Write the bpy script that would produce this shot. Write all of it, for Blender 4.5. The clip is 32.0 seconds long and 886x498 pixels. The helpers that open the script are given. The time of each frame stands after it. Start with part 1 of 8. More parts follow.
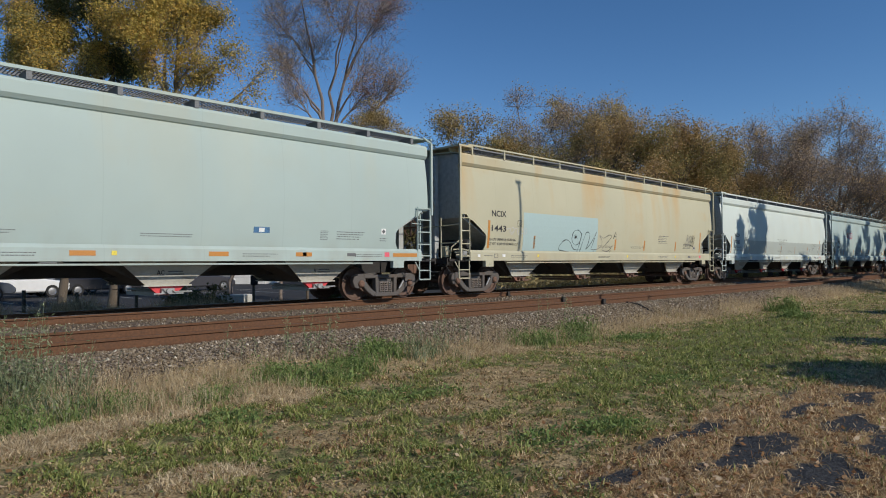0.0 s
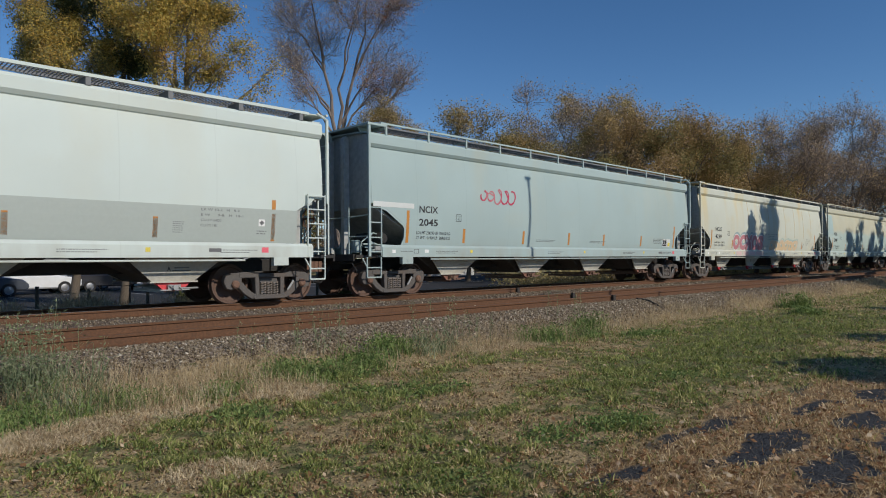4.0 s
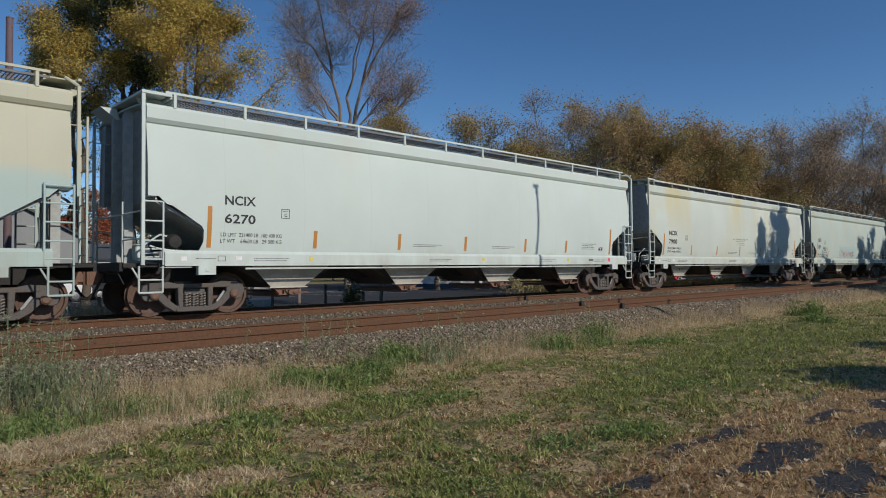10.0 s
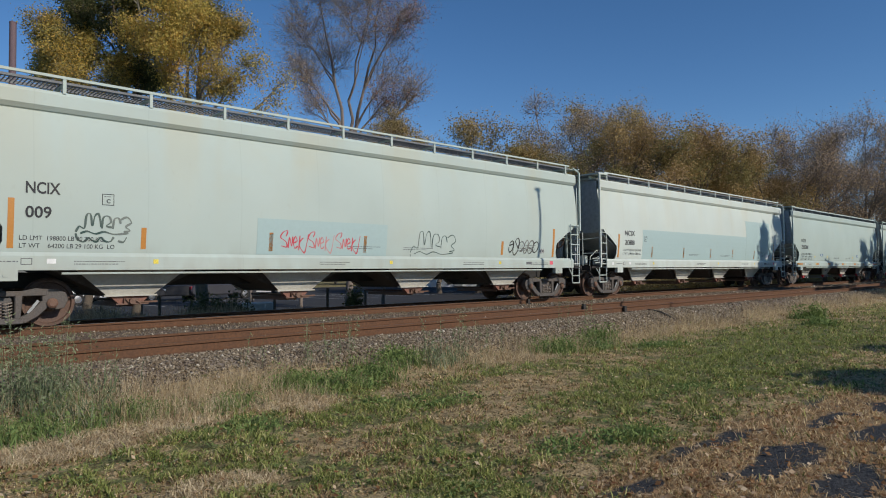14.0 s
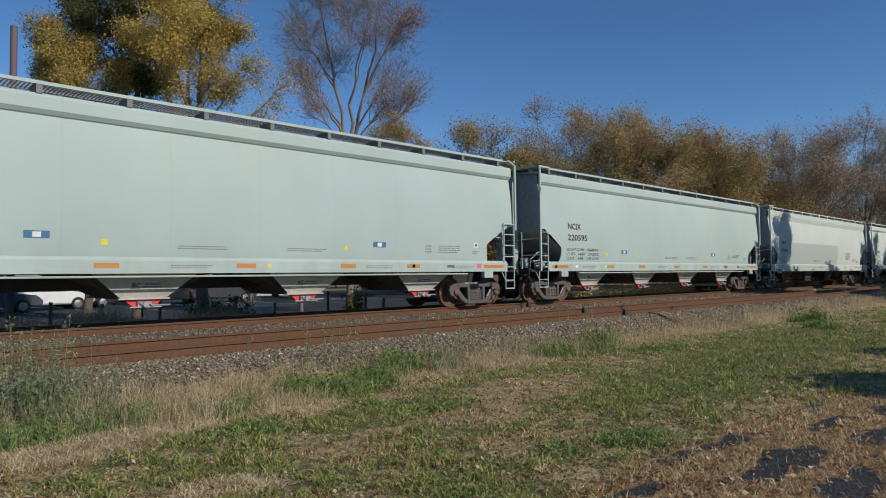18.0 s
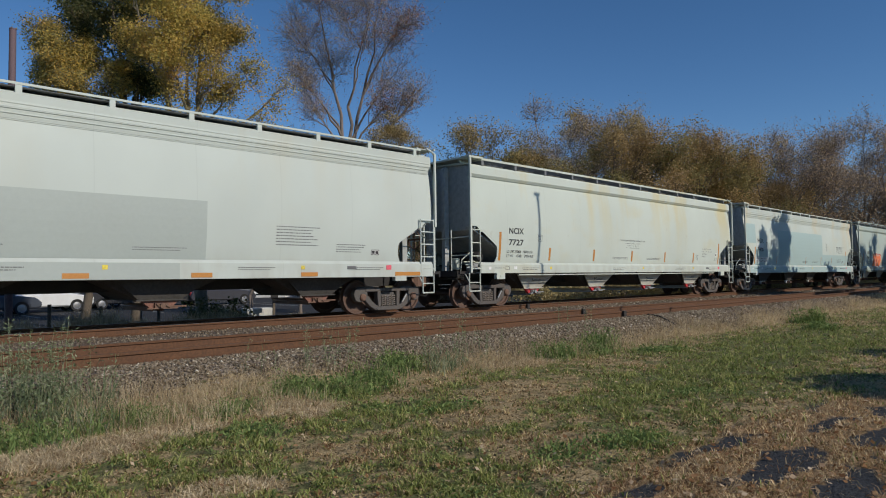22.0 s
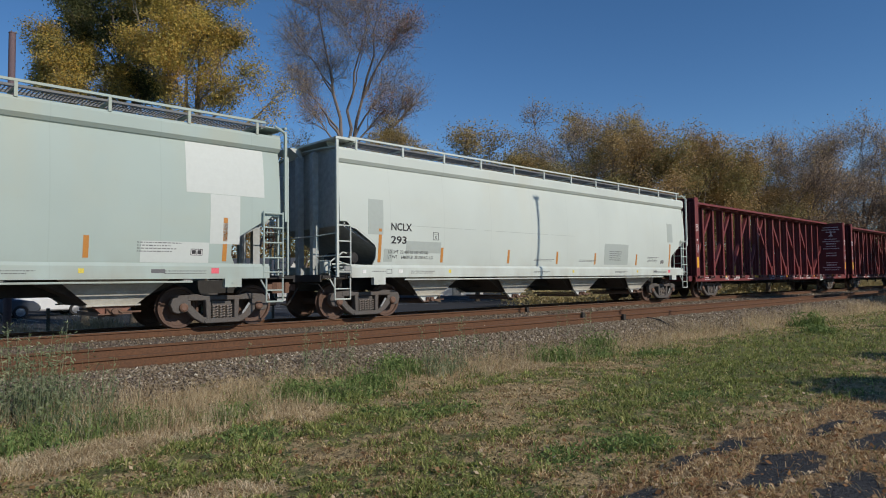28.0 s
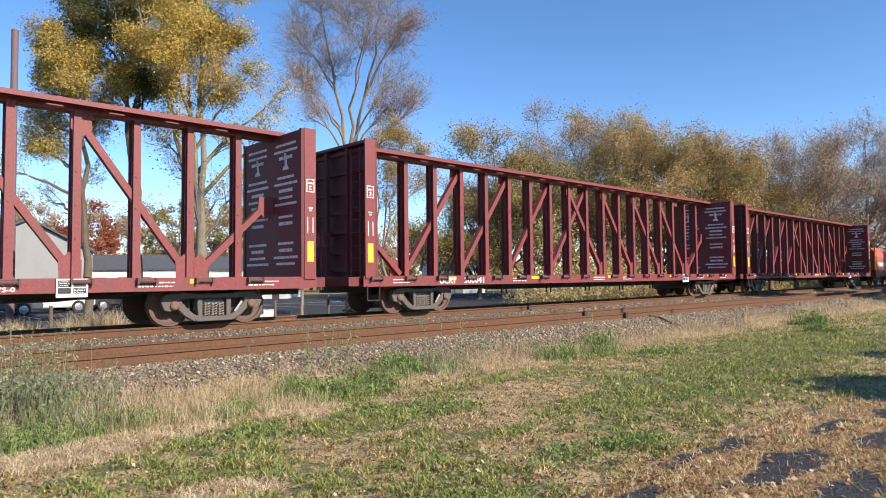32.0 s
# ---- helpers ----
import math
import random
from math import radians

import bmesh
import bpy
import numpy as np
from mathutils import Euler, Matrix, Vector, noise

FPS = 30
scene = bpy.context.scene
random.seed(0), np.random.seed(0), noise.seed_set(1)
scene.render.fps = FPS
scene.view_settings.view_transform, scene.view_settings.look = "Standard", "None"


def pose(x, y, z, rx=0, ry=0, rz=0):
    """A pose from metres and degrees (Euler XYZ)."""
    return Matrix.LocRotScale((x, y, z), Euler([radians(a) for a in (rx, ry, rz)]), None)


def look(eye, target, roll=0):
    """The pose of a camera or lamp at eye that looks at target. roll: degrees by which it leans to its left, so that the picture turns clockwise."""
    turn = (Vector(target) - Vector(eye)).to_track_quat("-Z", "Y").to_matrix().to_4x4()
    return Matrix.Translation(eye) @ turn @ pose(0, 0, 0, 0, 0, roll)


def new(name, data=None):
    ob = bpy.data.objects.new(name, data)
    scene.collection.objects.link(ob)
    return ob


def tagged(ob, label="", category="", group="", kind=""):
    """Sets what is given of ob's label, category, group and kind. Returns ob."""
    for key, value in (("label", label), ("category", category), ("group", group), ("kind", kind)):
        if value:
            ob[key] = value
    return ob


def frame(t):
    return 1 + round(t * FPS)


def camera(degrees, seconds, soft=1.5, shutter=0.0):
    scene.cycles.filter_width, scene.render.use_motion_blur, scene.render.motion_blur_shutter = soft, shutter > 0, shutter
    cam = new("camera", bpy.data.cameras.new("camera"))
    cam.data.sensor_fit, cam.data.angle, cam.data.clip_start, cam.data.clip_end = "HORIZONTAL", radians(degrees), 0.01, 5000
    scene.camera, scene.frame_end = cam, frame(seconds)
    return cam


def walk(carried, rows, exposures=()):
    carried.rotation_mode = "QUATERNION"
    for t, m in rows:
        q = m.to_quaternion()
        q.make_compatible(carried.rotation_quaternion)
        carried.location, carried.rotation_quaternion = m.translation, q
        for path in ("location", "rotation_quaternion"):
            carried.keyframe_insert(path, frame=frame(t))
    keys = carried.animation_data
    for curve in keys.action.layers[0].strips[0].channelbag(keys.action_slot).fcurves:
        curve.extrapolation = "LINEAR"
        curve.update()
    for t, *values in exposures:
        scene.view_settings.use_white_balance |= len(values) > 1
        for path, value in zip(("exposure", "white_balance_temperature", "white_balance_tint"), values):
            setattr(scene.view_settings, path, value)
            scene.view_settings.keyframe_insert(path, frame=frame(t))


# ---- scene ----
# World: x along the track, y away from the lens across it, z up from the rail tops.
cam = camera(67.77, 32.0, soft=1.0)
EYE = (0.0, 0.0, 0.978)


def aim(yaw, pitch, roll):
    """A camera pose at EYE: degrees to the right of square to the track, up, and of roll."""
    a, b = radians(yaw), radians(pitch)
    way = Vector((math.sin(a) * math.cos(b), math.cos(a) * math.cos(b), math.sin(b)))
    return look(EYE, Vector(EYE) + way, roll)


EXPO = [(0.0, 0.12, 6500, 10), (1.0, 0.17, 6500, 10), (3.0, -0.02, 6500, 10), (6.0, 0.03, 6500, 10), (7.0, -0.06, 6500, 10), (7.6, 0.04, 6500, 10), (8.0, 0.1, 6500, 10), (9.0, 0.02, 6500, 10), (10.0, -0.06, 6500, 10), (11.0, 0.0, 6500, 10), (12.0, 0.04, 6500, 10), (14.0, 0.1, 6500, 10), (17.0, 0.03, 6500, 10), (18.0, 0.12, 6500, 10), (20.0, 0.08, 6500, 10), (22.5, -0.07, 6500, 10), (25.0, -0.08, 6500, 10), (27.5, 0.02, 6500, 10), (28.2, 0.03, 6500, 10), (29.0, -0.08, 6500, 10), (29.5, 0.0, 6500, 10), (30.0, 0.42, 6600, 11), (30.4, 0.7, 6700, 12), (30.8, 1.1, 6850, 14), (31.4, 1.25, 6900, 15), (32.0, 1.25, 6900, 15)]
walk(cam, [
    (0.0, aim(45.422, 1.317, -0.406)),
    (0.5, aim(45.267, 1.205, -0.392)),
    (1.0, aim(45.116, 1.109, -0.394)),
    (1.5, aim(44.981, 1.046, -0.399)),
    (2.0, aim(44.884, 0.997, -0.369)),
    (2.5, aim(44.806, 0.973, -0.357)),
    (3.0, aim(44.726, 0.953, -0.374)),
    (3.5, aim(44.689, 0.952, -0.390)),
    (5.5, aim(44.349, 1.164, -0.670)),
    (6.0, aim(44.315, 1.179, -0.668)),
    (6.5, aim(44.252, 1.245, -0.655)),
    (7.0, aim(44.189, 1.319, -0.648)),
    (7.5, aim(44.123, 1.417, -0.637)),
    (8.0, aim(44.059, 1.485, -0.609)),
    (9.0, aim(43.971, 1.586, -0.559)),
    (10.0, aim(43.914, 1.692, -0.523)),
    (11.0, aim(43.867, 1.794, -0.512)),
    (12.0, aim(43.850, 1.898, -0.517)),
    (13.0, aim(43.804, 1.946, -0.558)),
    (14.0, aim(43.747, 1.986, -0.567)),
    (14.5, aim(43.728, 2.007, -0.571)),
    (16.5, aim(43.725, 2.236, -0.641)),
    (17.0, aim(43.726, 2.250, -0.630)),
    (18.0, aim(43.721, 2.285, -0.617)),
    (19.0, aim(43.715, 2.301, -0.615)),
    (20.0, aim(43.720, 2.312, -0.627)),
    (21.0, aim(43.748, 2.340, -0.659)),
    (22.0, aim(43.802, 2.428, -0.689)),
    (23.0, aim(43.829, 2.523, -0.716)),
    (24.0, aim(43.832, 2.589, -0.727)),
    (25.0, aim(43.858, 2.625, -0.734)),
    (25.5, aim(43.870, 2.644, -0.733)),
    (27.5, aim(43.887, 2.726, -0.726)),
    (28.0, aim(43.873, 2.730, -0.715)),
    (29.0, aim(43.824, 2.692, -0.715)),
    (30.0, aim(43.779, 2.676, -0.688)),
    (31.0, aim(43.723, 2.654, -0.659)),
    (32.0, aim(43.694, 2.557, -0.642)),
], exposures=EXPO)

# ---- daylight ----
SUN_EL, SUN_AZ = 31.0, 170.0          # degrees; azimuth clockwise from +y
world = bpy.data.worlds.new("sky")
scene.world = world
world.use_nodes = True
sky = world.node_tree.nodes.new("ShaderNodeTexSky")
sky.sky_type, sky.sun_disc = "NISHITA", False
sky.sun_elevation, sky.sun_rotation = radians(SUN_EL), radians(SUN_AZ)
sky.air_density, sky.dust_density, sky.ozone_density = 0.75, 0.0, 2.5
deep = world.node_tree.nodes.new("ShaderNodeHueSaturation")
deep.inputs["Hue"].default_value, deep.inputs["Saturation"].default_value = 0.501, 1.2
world.node_tree.links.new(sky.outputs[0], deep.inputs["Color"])
world.node_tree.links.new(deep.outputs[0], world.node_tree.nodes["Background"].inputs[0])
world.node_tree.nodes["Background"].inputs[1].default_value = 0.101
sun = new("sun", bpy.data.lights.new("sun", "SUN"))
sun.data.energy, sun.data.angle, sun.data.color = 3.4, radians(0.5), (1.0, 0.925, 0.81)
SUN_WAY = Vector((math.sin(radians(SUN_AZ)) * math.cos(radians(SUN_EL)), math.cos(radians(SUN_AZ)) * math.cos(radians(SUN_EL)), math.sin(radians(SUN_EL))))
sun.matrix_world = look(SUN_WAY * 200, (0, 0, 0))

# ---- materials ----
MATS = {}


def material(name, build):
    """A named node material, made once; build(nodes, links, shader) fills it."""
    if name not in MATS:
        m = bpy.data.materials.new(name)
        m.use_nodes = True
        t = m.node_tree
        build(t.nodes, t.links, t.nodes["Principled BSDF"])
        MATS[name] = m
    return MATS[name]


def texture(nodes, links, scale, detail=4.0, stretch=(1, 1, 1), kind="Noise", rough=0.55, coords="Object"):
    tc = nodes.new("ShaderNodeTexCoord")
    mp = nodes.new("ShaderNodeMapping")
    mp.inputs["Scale"].default_value = stretch
    links.new(tc.outputs[coords], mp.inputs[0])
    if kind == "Noise":
        n = nodes.new("ShaderNodeTexNoise")
        n.inputs["Detail"].default_value, n.inputs["Roughness"].default_value = detail, rough
    else:
        n = nodes.new("ShaderNodeTexVoronoi")
    n.inputs["Scale"].default_value = scale
    links.new(mp.outputs[0], n.inputs["Vector"])
    return n


def ramp(nodes, links, source, stops):
    r = nodes.new("ShaderNodeValToRGB")
    e = r.color_ramp.elements
    while len(e) < len(stops):
        e.new(0.5)
    for k, (at, c) in zip(e, stops):
        k.position, k.color = at, (c if isinstance(c, tuple) else (c, c, c)) + (1,)
    links.new(source, r.inputs[0])
    return r.outputs[0]


def blend(nodes, links, factor, a, b, how="MIX"):
    """Mixes two colours; each is a socket or an rgb tuple; factor a socket or a number."""
    n = nodes.new("ShaderNodeMix")
    n.data_type, n.blend_type = "RGBA", how
    for sock, v in ((n.inputs[0], factor), (n.inputs[6], a), (n.inputs[7], b)):
        if isinstance(v, tuple):
            sock.default_value = v + (1,)
        elif isinstance(v, (int, float)):
            sock.default_value = v
        else:
            links.new(v, sock)
    return n.outputs[2]


def relief(nodes, links, shader, source, strength, distance):
    b = nodes.new("ShaderNodeBump")
    b.inputs["Strength"].default_value, b.inputs["Distance"].default_value = strength, distance
    links.new(source, b.inputs["Height"])
    links.new(b.outputs[0], shader.inputs["Normal"])


def plain(name, rgb, rough=0.6, metal=0.0, vary=0.25, scale=6.0, grime=(0.08, 0.06, 0.045), dirt=0.25, bump=0.15):
    """Painted or worn surface: grain, and blotches of grime."""
    def build(nodes, links, s):
        fine = texture(nodes, links, scale * 6, 6)
        big = texture(nodes, links, scale * 0.35, 5, stretch=(1, 1, 0.6))
        lo, hi = tuple(c * (1 - vary) for c in rgb), tuple(min(1, c * (1 + vary * 0.6)) for c in rgb)
        base = ramp(nodes, links, fine.outputs[0], [(0.3, lo), (0.7, hi)])
        mask = ramp(nodes, links, big.outputs[0], [(0.5, 0.0), (0.75, dirt)])
        links.new(blend(nodes, links, mask, base, grime), s.inputs["Base Color"])
        s.inputs["Roughness"].default_value, s.inputs["Metallic"].default_value = rough, metal
        relief(nodes, links, s, fine.outputs[0], bump, 0.01)
    return material(name, build)


def car_paint(name, rgb, rust=0.15, tint=(0.52, 0.38, 0.16), seed=0.0, fade=None):
    """Weathered enamel on a wagon: faint streaks down the side, blotches of rusty yellow high up, road grime low down; fade: a second colour for the upper side."""
    rgb = tuple(c * w for c, w in zip(rgb, (0.79, 0.82, 0.795)))
    fade = fade and tuple(c * 0.82 for c in fade)

    def build(nodes, links, s):
        tc = nodes.new("ShaderNodeTexCoord")
        sep = nodes.new("ShaderNodeSeparateXYZ")
        links.new(tc.outputs["Object"], sep.inputs[0])
        off = nodes.new("ShaderNodeVectorMath")
        off.inputs[1].default_value = (seed * 7.3, seed * 3.1, seed * 1.7)
        links.new(tc.outputs["Object"], off.inputs[0])

        def tex(scale, stretch, detail=5.0):
            mp = nodes.new("ShaderNodeMapping")
            mp.inputs["Scale"].default_value = stretch
            links.new(off.outputs[0], mp.inputs[0])
            n = nodes.new("ShaderNodeTexNoise")
            n.inputs["Scale"].default_value, n.inputs["Detail"].default_value = scale, detail
            links.new(mp.outputs[0], n.inputs["Vector"])
            return n.outputs[0]
        col = rgb
        if fade:
            wob = tex(1.2, (1, 1, 1))
            add = nodes.new("ShaderNodeMath")
            add.operation = "MULTIPLY_ADD"
            add.inputs[1].default_value = 0.5
            links.new(wob, add.inputs[0])
            links.new(sep.outputs[2], add.inputs[2])
            mr = nodes.new("ShaderNodeMapRange")
            mr.inputs[1].default_value, mr.inputs[2].default_value = 2.9, 3.2
            links.new(add.outputs[0], mr.inputs[0])
            col = blend(nodes, links, mr.outputs[0], rgb, fade)
        grain = ramp(nodes, links, tex(0.5, (1.0, 1.0, 0.8), 6), [(0.3, 0.93), (0.7, 1.02)])
        col = blend(nodes, links, 1.0, col, grain, "MULTIPLY")
        # the sheets' upright welds, one every two metres
        seam = nodes.new("ShaderNodeMath")
        seam.operation = "MULTIPLY_ADD"
        seam.inputs[1].default_value, seam.inputs[2].default_value = 0.4926, 20.27
        links.new(sep.outputs[0], seam.inputs[0])
        turn = nodes.new("ShaderNodeMath")
        turn.operation = "FRACT"
        links.new(seam.outputs[0], turn.inputs[0])
        line = ramp(nodes, links, turn.outputs[0], [(0.494, 1.0), (0.498, 0.93), (0.502, 0.93), (0.506, 1.0)])
        col = blend(nodes, links, 1.0, col, line, "MULTIPLY")
        # stains run down from the roof's edge
        streak = ramp(nodes, links, tex(0.8, (0.9, 0.9, 0.12), 5), [(0.51, 0.0), (0.64, min(0.85, rust * 2.6))])
        high = nodes.new("ShaderNodeMapRange")
        high.inputs[1].default_value, high.inputs[2].default_value = 1.6, 4.2
        links.new(sep.outputs[2], high.inputs[0])
        m = nodes.new("ShaderNodeMath")
        m.operation = "MULTIPLY"
        links.new(streak, m.inputs[0])
        links.new(high.outputs[0], m.inputs[1])
        col = blend(nodes, links, m.outputs[0], col, tint)
        blot = ramp(nodes, links, tex(0.7, (1, 1, 1.4), 7), [(0.56, 0.0), (0.72, rust)])
        col = blend(nodes, links, blot, col, tint)
        spots = ramp(nodes, links, tex(7.0, (1, 1, 0.5), 4), [(0.66, 0.0), (0.74, min(0.3, rust * 0.5))])
        col = blend(nodes, links, spots, col, (0.22, 0.12, 0.06))
        low = nodes.new("ShaderNodeMapRange")
        low.inputs[1].default_value, low.inputs[2].default_value = 1.75, 1.05
        links.new(sep.outputs[2], low.inputs[0])
        m2 = nodes.new("ShaderNodeMath")
        m2.operation = "MULTIPLY"
        links.new(ramp(nodes, links, tex(2.5, (1, 1, 0.4), 6), [(0.35, 0.0), (0.75, 0.45)]), m2.inputs[0])
        links.new(low.outputs[0], m2.inputs[1])
        col = blend(nodes, links, m2.outputs[0], col, (0.30, 0.25, 0.19))
        links.new(col, s.inputs["Base Color"])
        s.inputs["Roughness"].default_value = 0.6
        s.inputs["Specular IOR Level"].default_value = 0.12
        # slight dishing of the sheets between their welds
        relief(nodes, links, s, tex(0.6, (1.1, 1, 0.35), 2), 0.12, 0.05)
    return material(name, build)

# ---- mesh helpers ----
class Shape:
    """Collects vertices and faces of one mesh."""

    def __init__(self):
        self.v, self.f = [], []

    def add(self, verts, faces):
        n = len(self.v)
        self.v += [tuple(v) for v in verts]
        self.f += [tuple(i + n for i in f) for f in faces]
        return self

    def box(self, x0, x1, y0, y1, z0, z1):
        return self.add([(x, y, z) for x in (x0, x1) for y in (y0, y1) for z in (z0, z1)],
                        [(0, 1, 3, 2), (4, 6, 7, 5), (0, 4, 5, 1), (2, 3, 7, 6), (0, 2, 6, 4), (1, 5, 7, 3)])

    def prism(self, poly, axis, a, b):
        """A polygon of two coordinates, drawn out from a to b along the axis ('x': (y, z), 'y': (x, z), 'z': (x, y))."""
        def at(u, w, k):
            return {"x": (k, u, w), "y": (u, k, w), "z": (u, w, k)}[axis]
        n = len(poly)
        return self.add([at(u, w, a) for u, w in poly] + [at(u, w, b) for u, w in poly],
                        [tuple(range(n))[::-1], tuple(range(n, 2 * n))] + [(i, (i + 1) % n, (i + 1) % n + n, i + n) for i in range(n)])

    def tube(self, p, q, r, sides=6, r2=None):
        p, q = Vector(p), Vector(q)
        d = (q - p).normalized()
        u = d.orthogonal().normalized()
        w = d.cross(u)
        r2 = r if r2 is None else r2
        ring = [u * math.cos(2 * math.pi * i / sides) + w * math.sin(2 * math.pi * i / sides) for i in range(sides)]
        return self.add([p + c * r for c in ring] + [q + c * r2 for c in ring],
                        [tuple(range(sides))[::-1], tuple(range(sides, 2 * sides))] + [(i, (i + 1) % sides, (i + 1) % sides + sides, i + sides) for i in range(sides)])

    def pipe(self, pts, r, sides=6):
        for a, b in zip(pts, pts[1:]):
            self.tube(a, b, r, sides)
        return self

    def lathe(self, profile, sides=32, axis="y"):
        """Turns (along the axis, radius) pairs about the axis."""
        n = len(profile)
        vs = []
        for i in range(sides):
            c, s = math.cos(2 * math.pi * i / sides), math.sin(2 * math.pi * i / sides)
            for h, r in profile:
                vs.append((r * c, h, r * s) if axis == "y" else (r * c, r * s, h))
        fs = [(i * n + k, i * n + k + 1, ((i + 1) % sides) * n + k + 1, ((i + 1) % sides) * n + k) for i in range(sides) for k in range(n - 1)]
        return self.add(vs, fs)

    def loft(self, rings, closed=False, caps=False):
        n = len(rings[0])
        vs = [p for r in rings for p in r]
        fs = []
        for a in range(len(rings) - 1):
            for i in range(n if closed else n - 1):
                j = (i + 1) % n
                fs.append((a * n + i, a * n + j, (a + 1) * n + j, (a + 1) * n + i))
        if caps:
            fs += [tuple(range(n))[::-1], tuple(range((len(rings) - 1) * n, len(rings) * n))]
        return self.add(vs, fs)

    def mesh(self, name, bevel=0.0, smooth=False):
        me = bpy.data.meshes.new(name)
        me.from_pydata(self.v, [], self.f)
        bm = bmesh.new()
        bm.from_mesh(me)
        bmesh.ops.recalc_face_normals(bm, faces=bm.faces)
        if bevel:
            edges = [e for e in bm.edges if len(e.link_faces) == 2 and e.calc_face_angle(0) > 0.6]
            bmesh.ops.bevel(bm, geom=edges, offset=bevel, segments=1, affect="EDGES", clamp_overlap=True)
        if smooth:
            for f in bm.faces:
                f.smooth = True
            for e in bm.edges:
                e.smooth = not (len(e.link_faces) == 2 and e.calc_face_angle(0) > 0.7)
        bm.to_mesh(me)
        bm.free()
        return me


CACHE = {}


def part(name, shape, mat, parent, label="", key=None, bevel=0.0, smooth=False, at=None, curve=False):
    """One mesh object under a thing or a part. With a key the mesh is shared by all parts of that key; the material sits on the object."""
    if key is not None and key in CACHE:
        me = CACHE[key]
    else:
        me = (shape() if callable(shape) else shape).mesh(name, bevel, smooth)
        if curve:
            bm = bmesh.new()
            bm.from_mesh(me)
            low, top = min(v.co.z for v in bm.verts), max(v.co.z for v in bm.verts)
            for z in np.arange(1.5, 4.1, 0.2):
                if low < z < top:
                    bmesh.ops.bisect_plane(bm, geom=bm.verts[:] + bm.edges[:] + bm.faces[:], plane_co=(0, 0, float(z)), plane_no=(0, 0, 1))
            bm.to_mesh(me)
            bm.free()
            bowed(me)
        me.materials.append(None)
        if key is not None:
            CACHE[key] = me
    ob = new(name, me)
    ob.material_slots[0].link = "OBJECT"
    ob.material_slots[0].material = mat
    ob.parent = parent
    if at is not None:
        ob.matrix_basis = at
    if label:
        ob["label"] = label
    return ob


def thing(name, label, category, group="", kind="", at=None):
    ob = new(name)
    ob.empty_display_size = 0.2
    if at is not None:
        ob.matrix_basis = at
    return tagged(ob, label, category, group, kind)


def solo(name, shape, mat, label, category="", group="", kind="", at=None, bevel=0.0, smooth=False):
    """A thing of one mesh."""
    me = shape.mesh(name, bevel, smooth)
    me.materials.append(mat)
    ob = new(name, me)
    if at is not None:
        ob.matrix_basis = at
    return tagged(ob, label, category, group, kind)

# ---- ground and track bed ----
TRACK_NEAR, TRACK_FAR = 10.31, 15.34   # centre lines, y
GRADE = -0.56                          # the lawn


def grade(x, y):
    """Height of the ground sheet."""
    if y < 7.3:
        z = GRADE
    elif y < 9.0:
        z = GRADE + (y - 7.3) / 1.7 * 0.30
    elif y < 16.9:
        z = -0.26
    elif y < 18.6:
        z = -0.26 - (y - 16.9) / 1.7 * 0.40
    else:
        z = -0.66
    if -15 < x < 60 and y < 9:
        z += 0.05 * noise.noise((x * 0.35, y * 0.35, 3.0)) + 0.02 * noise.noise((x * 1.7, y * 1.7, 9.0))
    return z


def axis_steps(near0, near1, step, far):
    a = [near0 - (near0 + far) * (1 - k / 8) ** 2.2 for k in range(8)]
    b = list(np.arange(near0, near1, step))
    c = [near1 + (far - near1) * (k / 8) ** 2.2 for k in range(9)]
    return a + b + c


def oval(x, y, cx, cy, rx, ry):
    return max(0.0, 1.0 - ((x - cx) / rx) ** 2 - ((y - cy) / ry) ** 2)


STRAW_SPOTS = ((1.65, 6.5, 0.85, 0.5), (2.9, 7.4, 0.9, 1.0), (4.1, 6.9, 0.6, 0.6), (9.0, 7.4, 0.9, 0.35), (6.3, 7.0, 0.6, 0.25), (2.2, 4.6, 0.5, 0.3))
BROWN_SPOTS = ((6.9, 5.6, 1.3, 0.9), (4.9, 3.7, 0.7, 0.75), (5.4, 5.0, 0.8, 0.5), (3.4, 4.9, 0.5, 0.5))
GREEN_SPOTS = ((9.6, 4.4, 3.6, 1.5), (5.1, 7.2, 0.6, 0.4), (6.7, 8.0, 0.8, 0.4), (3.3, 3.4, 0.7, 0.5), (5.5, 3.35, 0.6, 0.35), (16.0, 5.0, 6.0, 1.8), (4.4, 5.9, 0.9, 0.6), (3.45, 7.1, 0.3, 0.3), (1.9, 7.3, 0.6, 0.3))
TAR_SPOTS = ((5.2, 2.68, 0.40, 0.13), (5.95, 2.6, 0.55, 0.16), (5.75, 1.98, 0.72, 0.27), (5.1, 1.95, 0.34, 0.16), (5.3, 1.4, 0.7, 0.27), (7.1, 1.65, 0.6, 0.26), (7.4, 2.2, 0.6, 0.13), (8.5, 2.62, 0.5, 0.12), (4.2, 2.45, 0.45, 0.14), (6.6, 1.2, 0.7, 0.3), (8.6, 1.9, 0.6, 0.2))


def spots(x, y, ovals):
    """The summed shares of the ovals at a place."""
    total = 0.0
    for cx, cy, rx, ry in ovals:
        if -rx < x - cx < rx and -ry < y - cy < ry:
            total += oval(x, y, cx, cy, rx, ry)
    return total


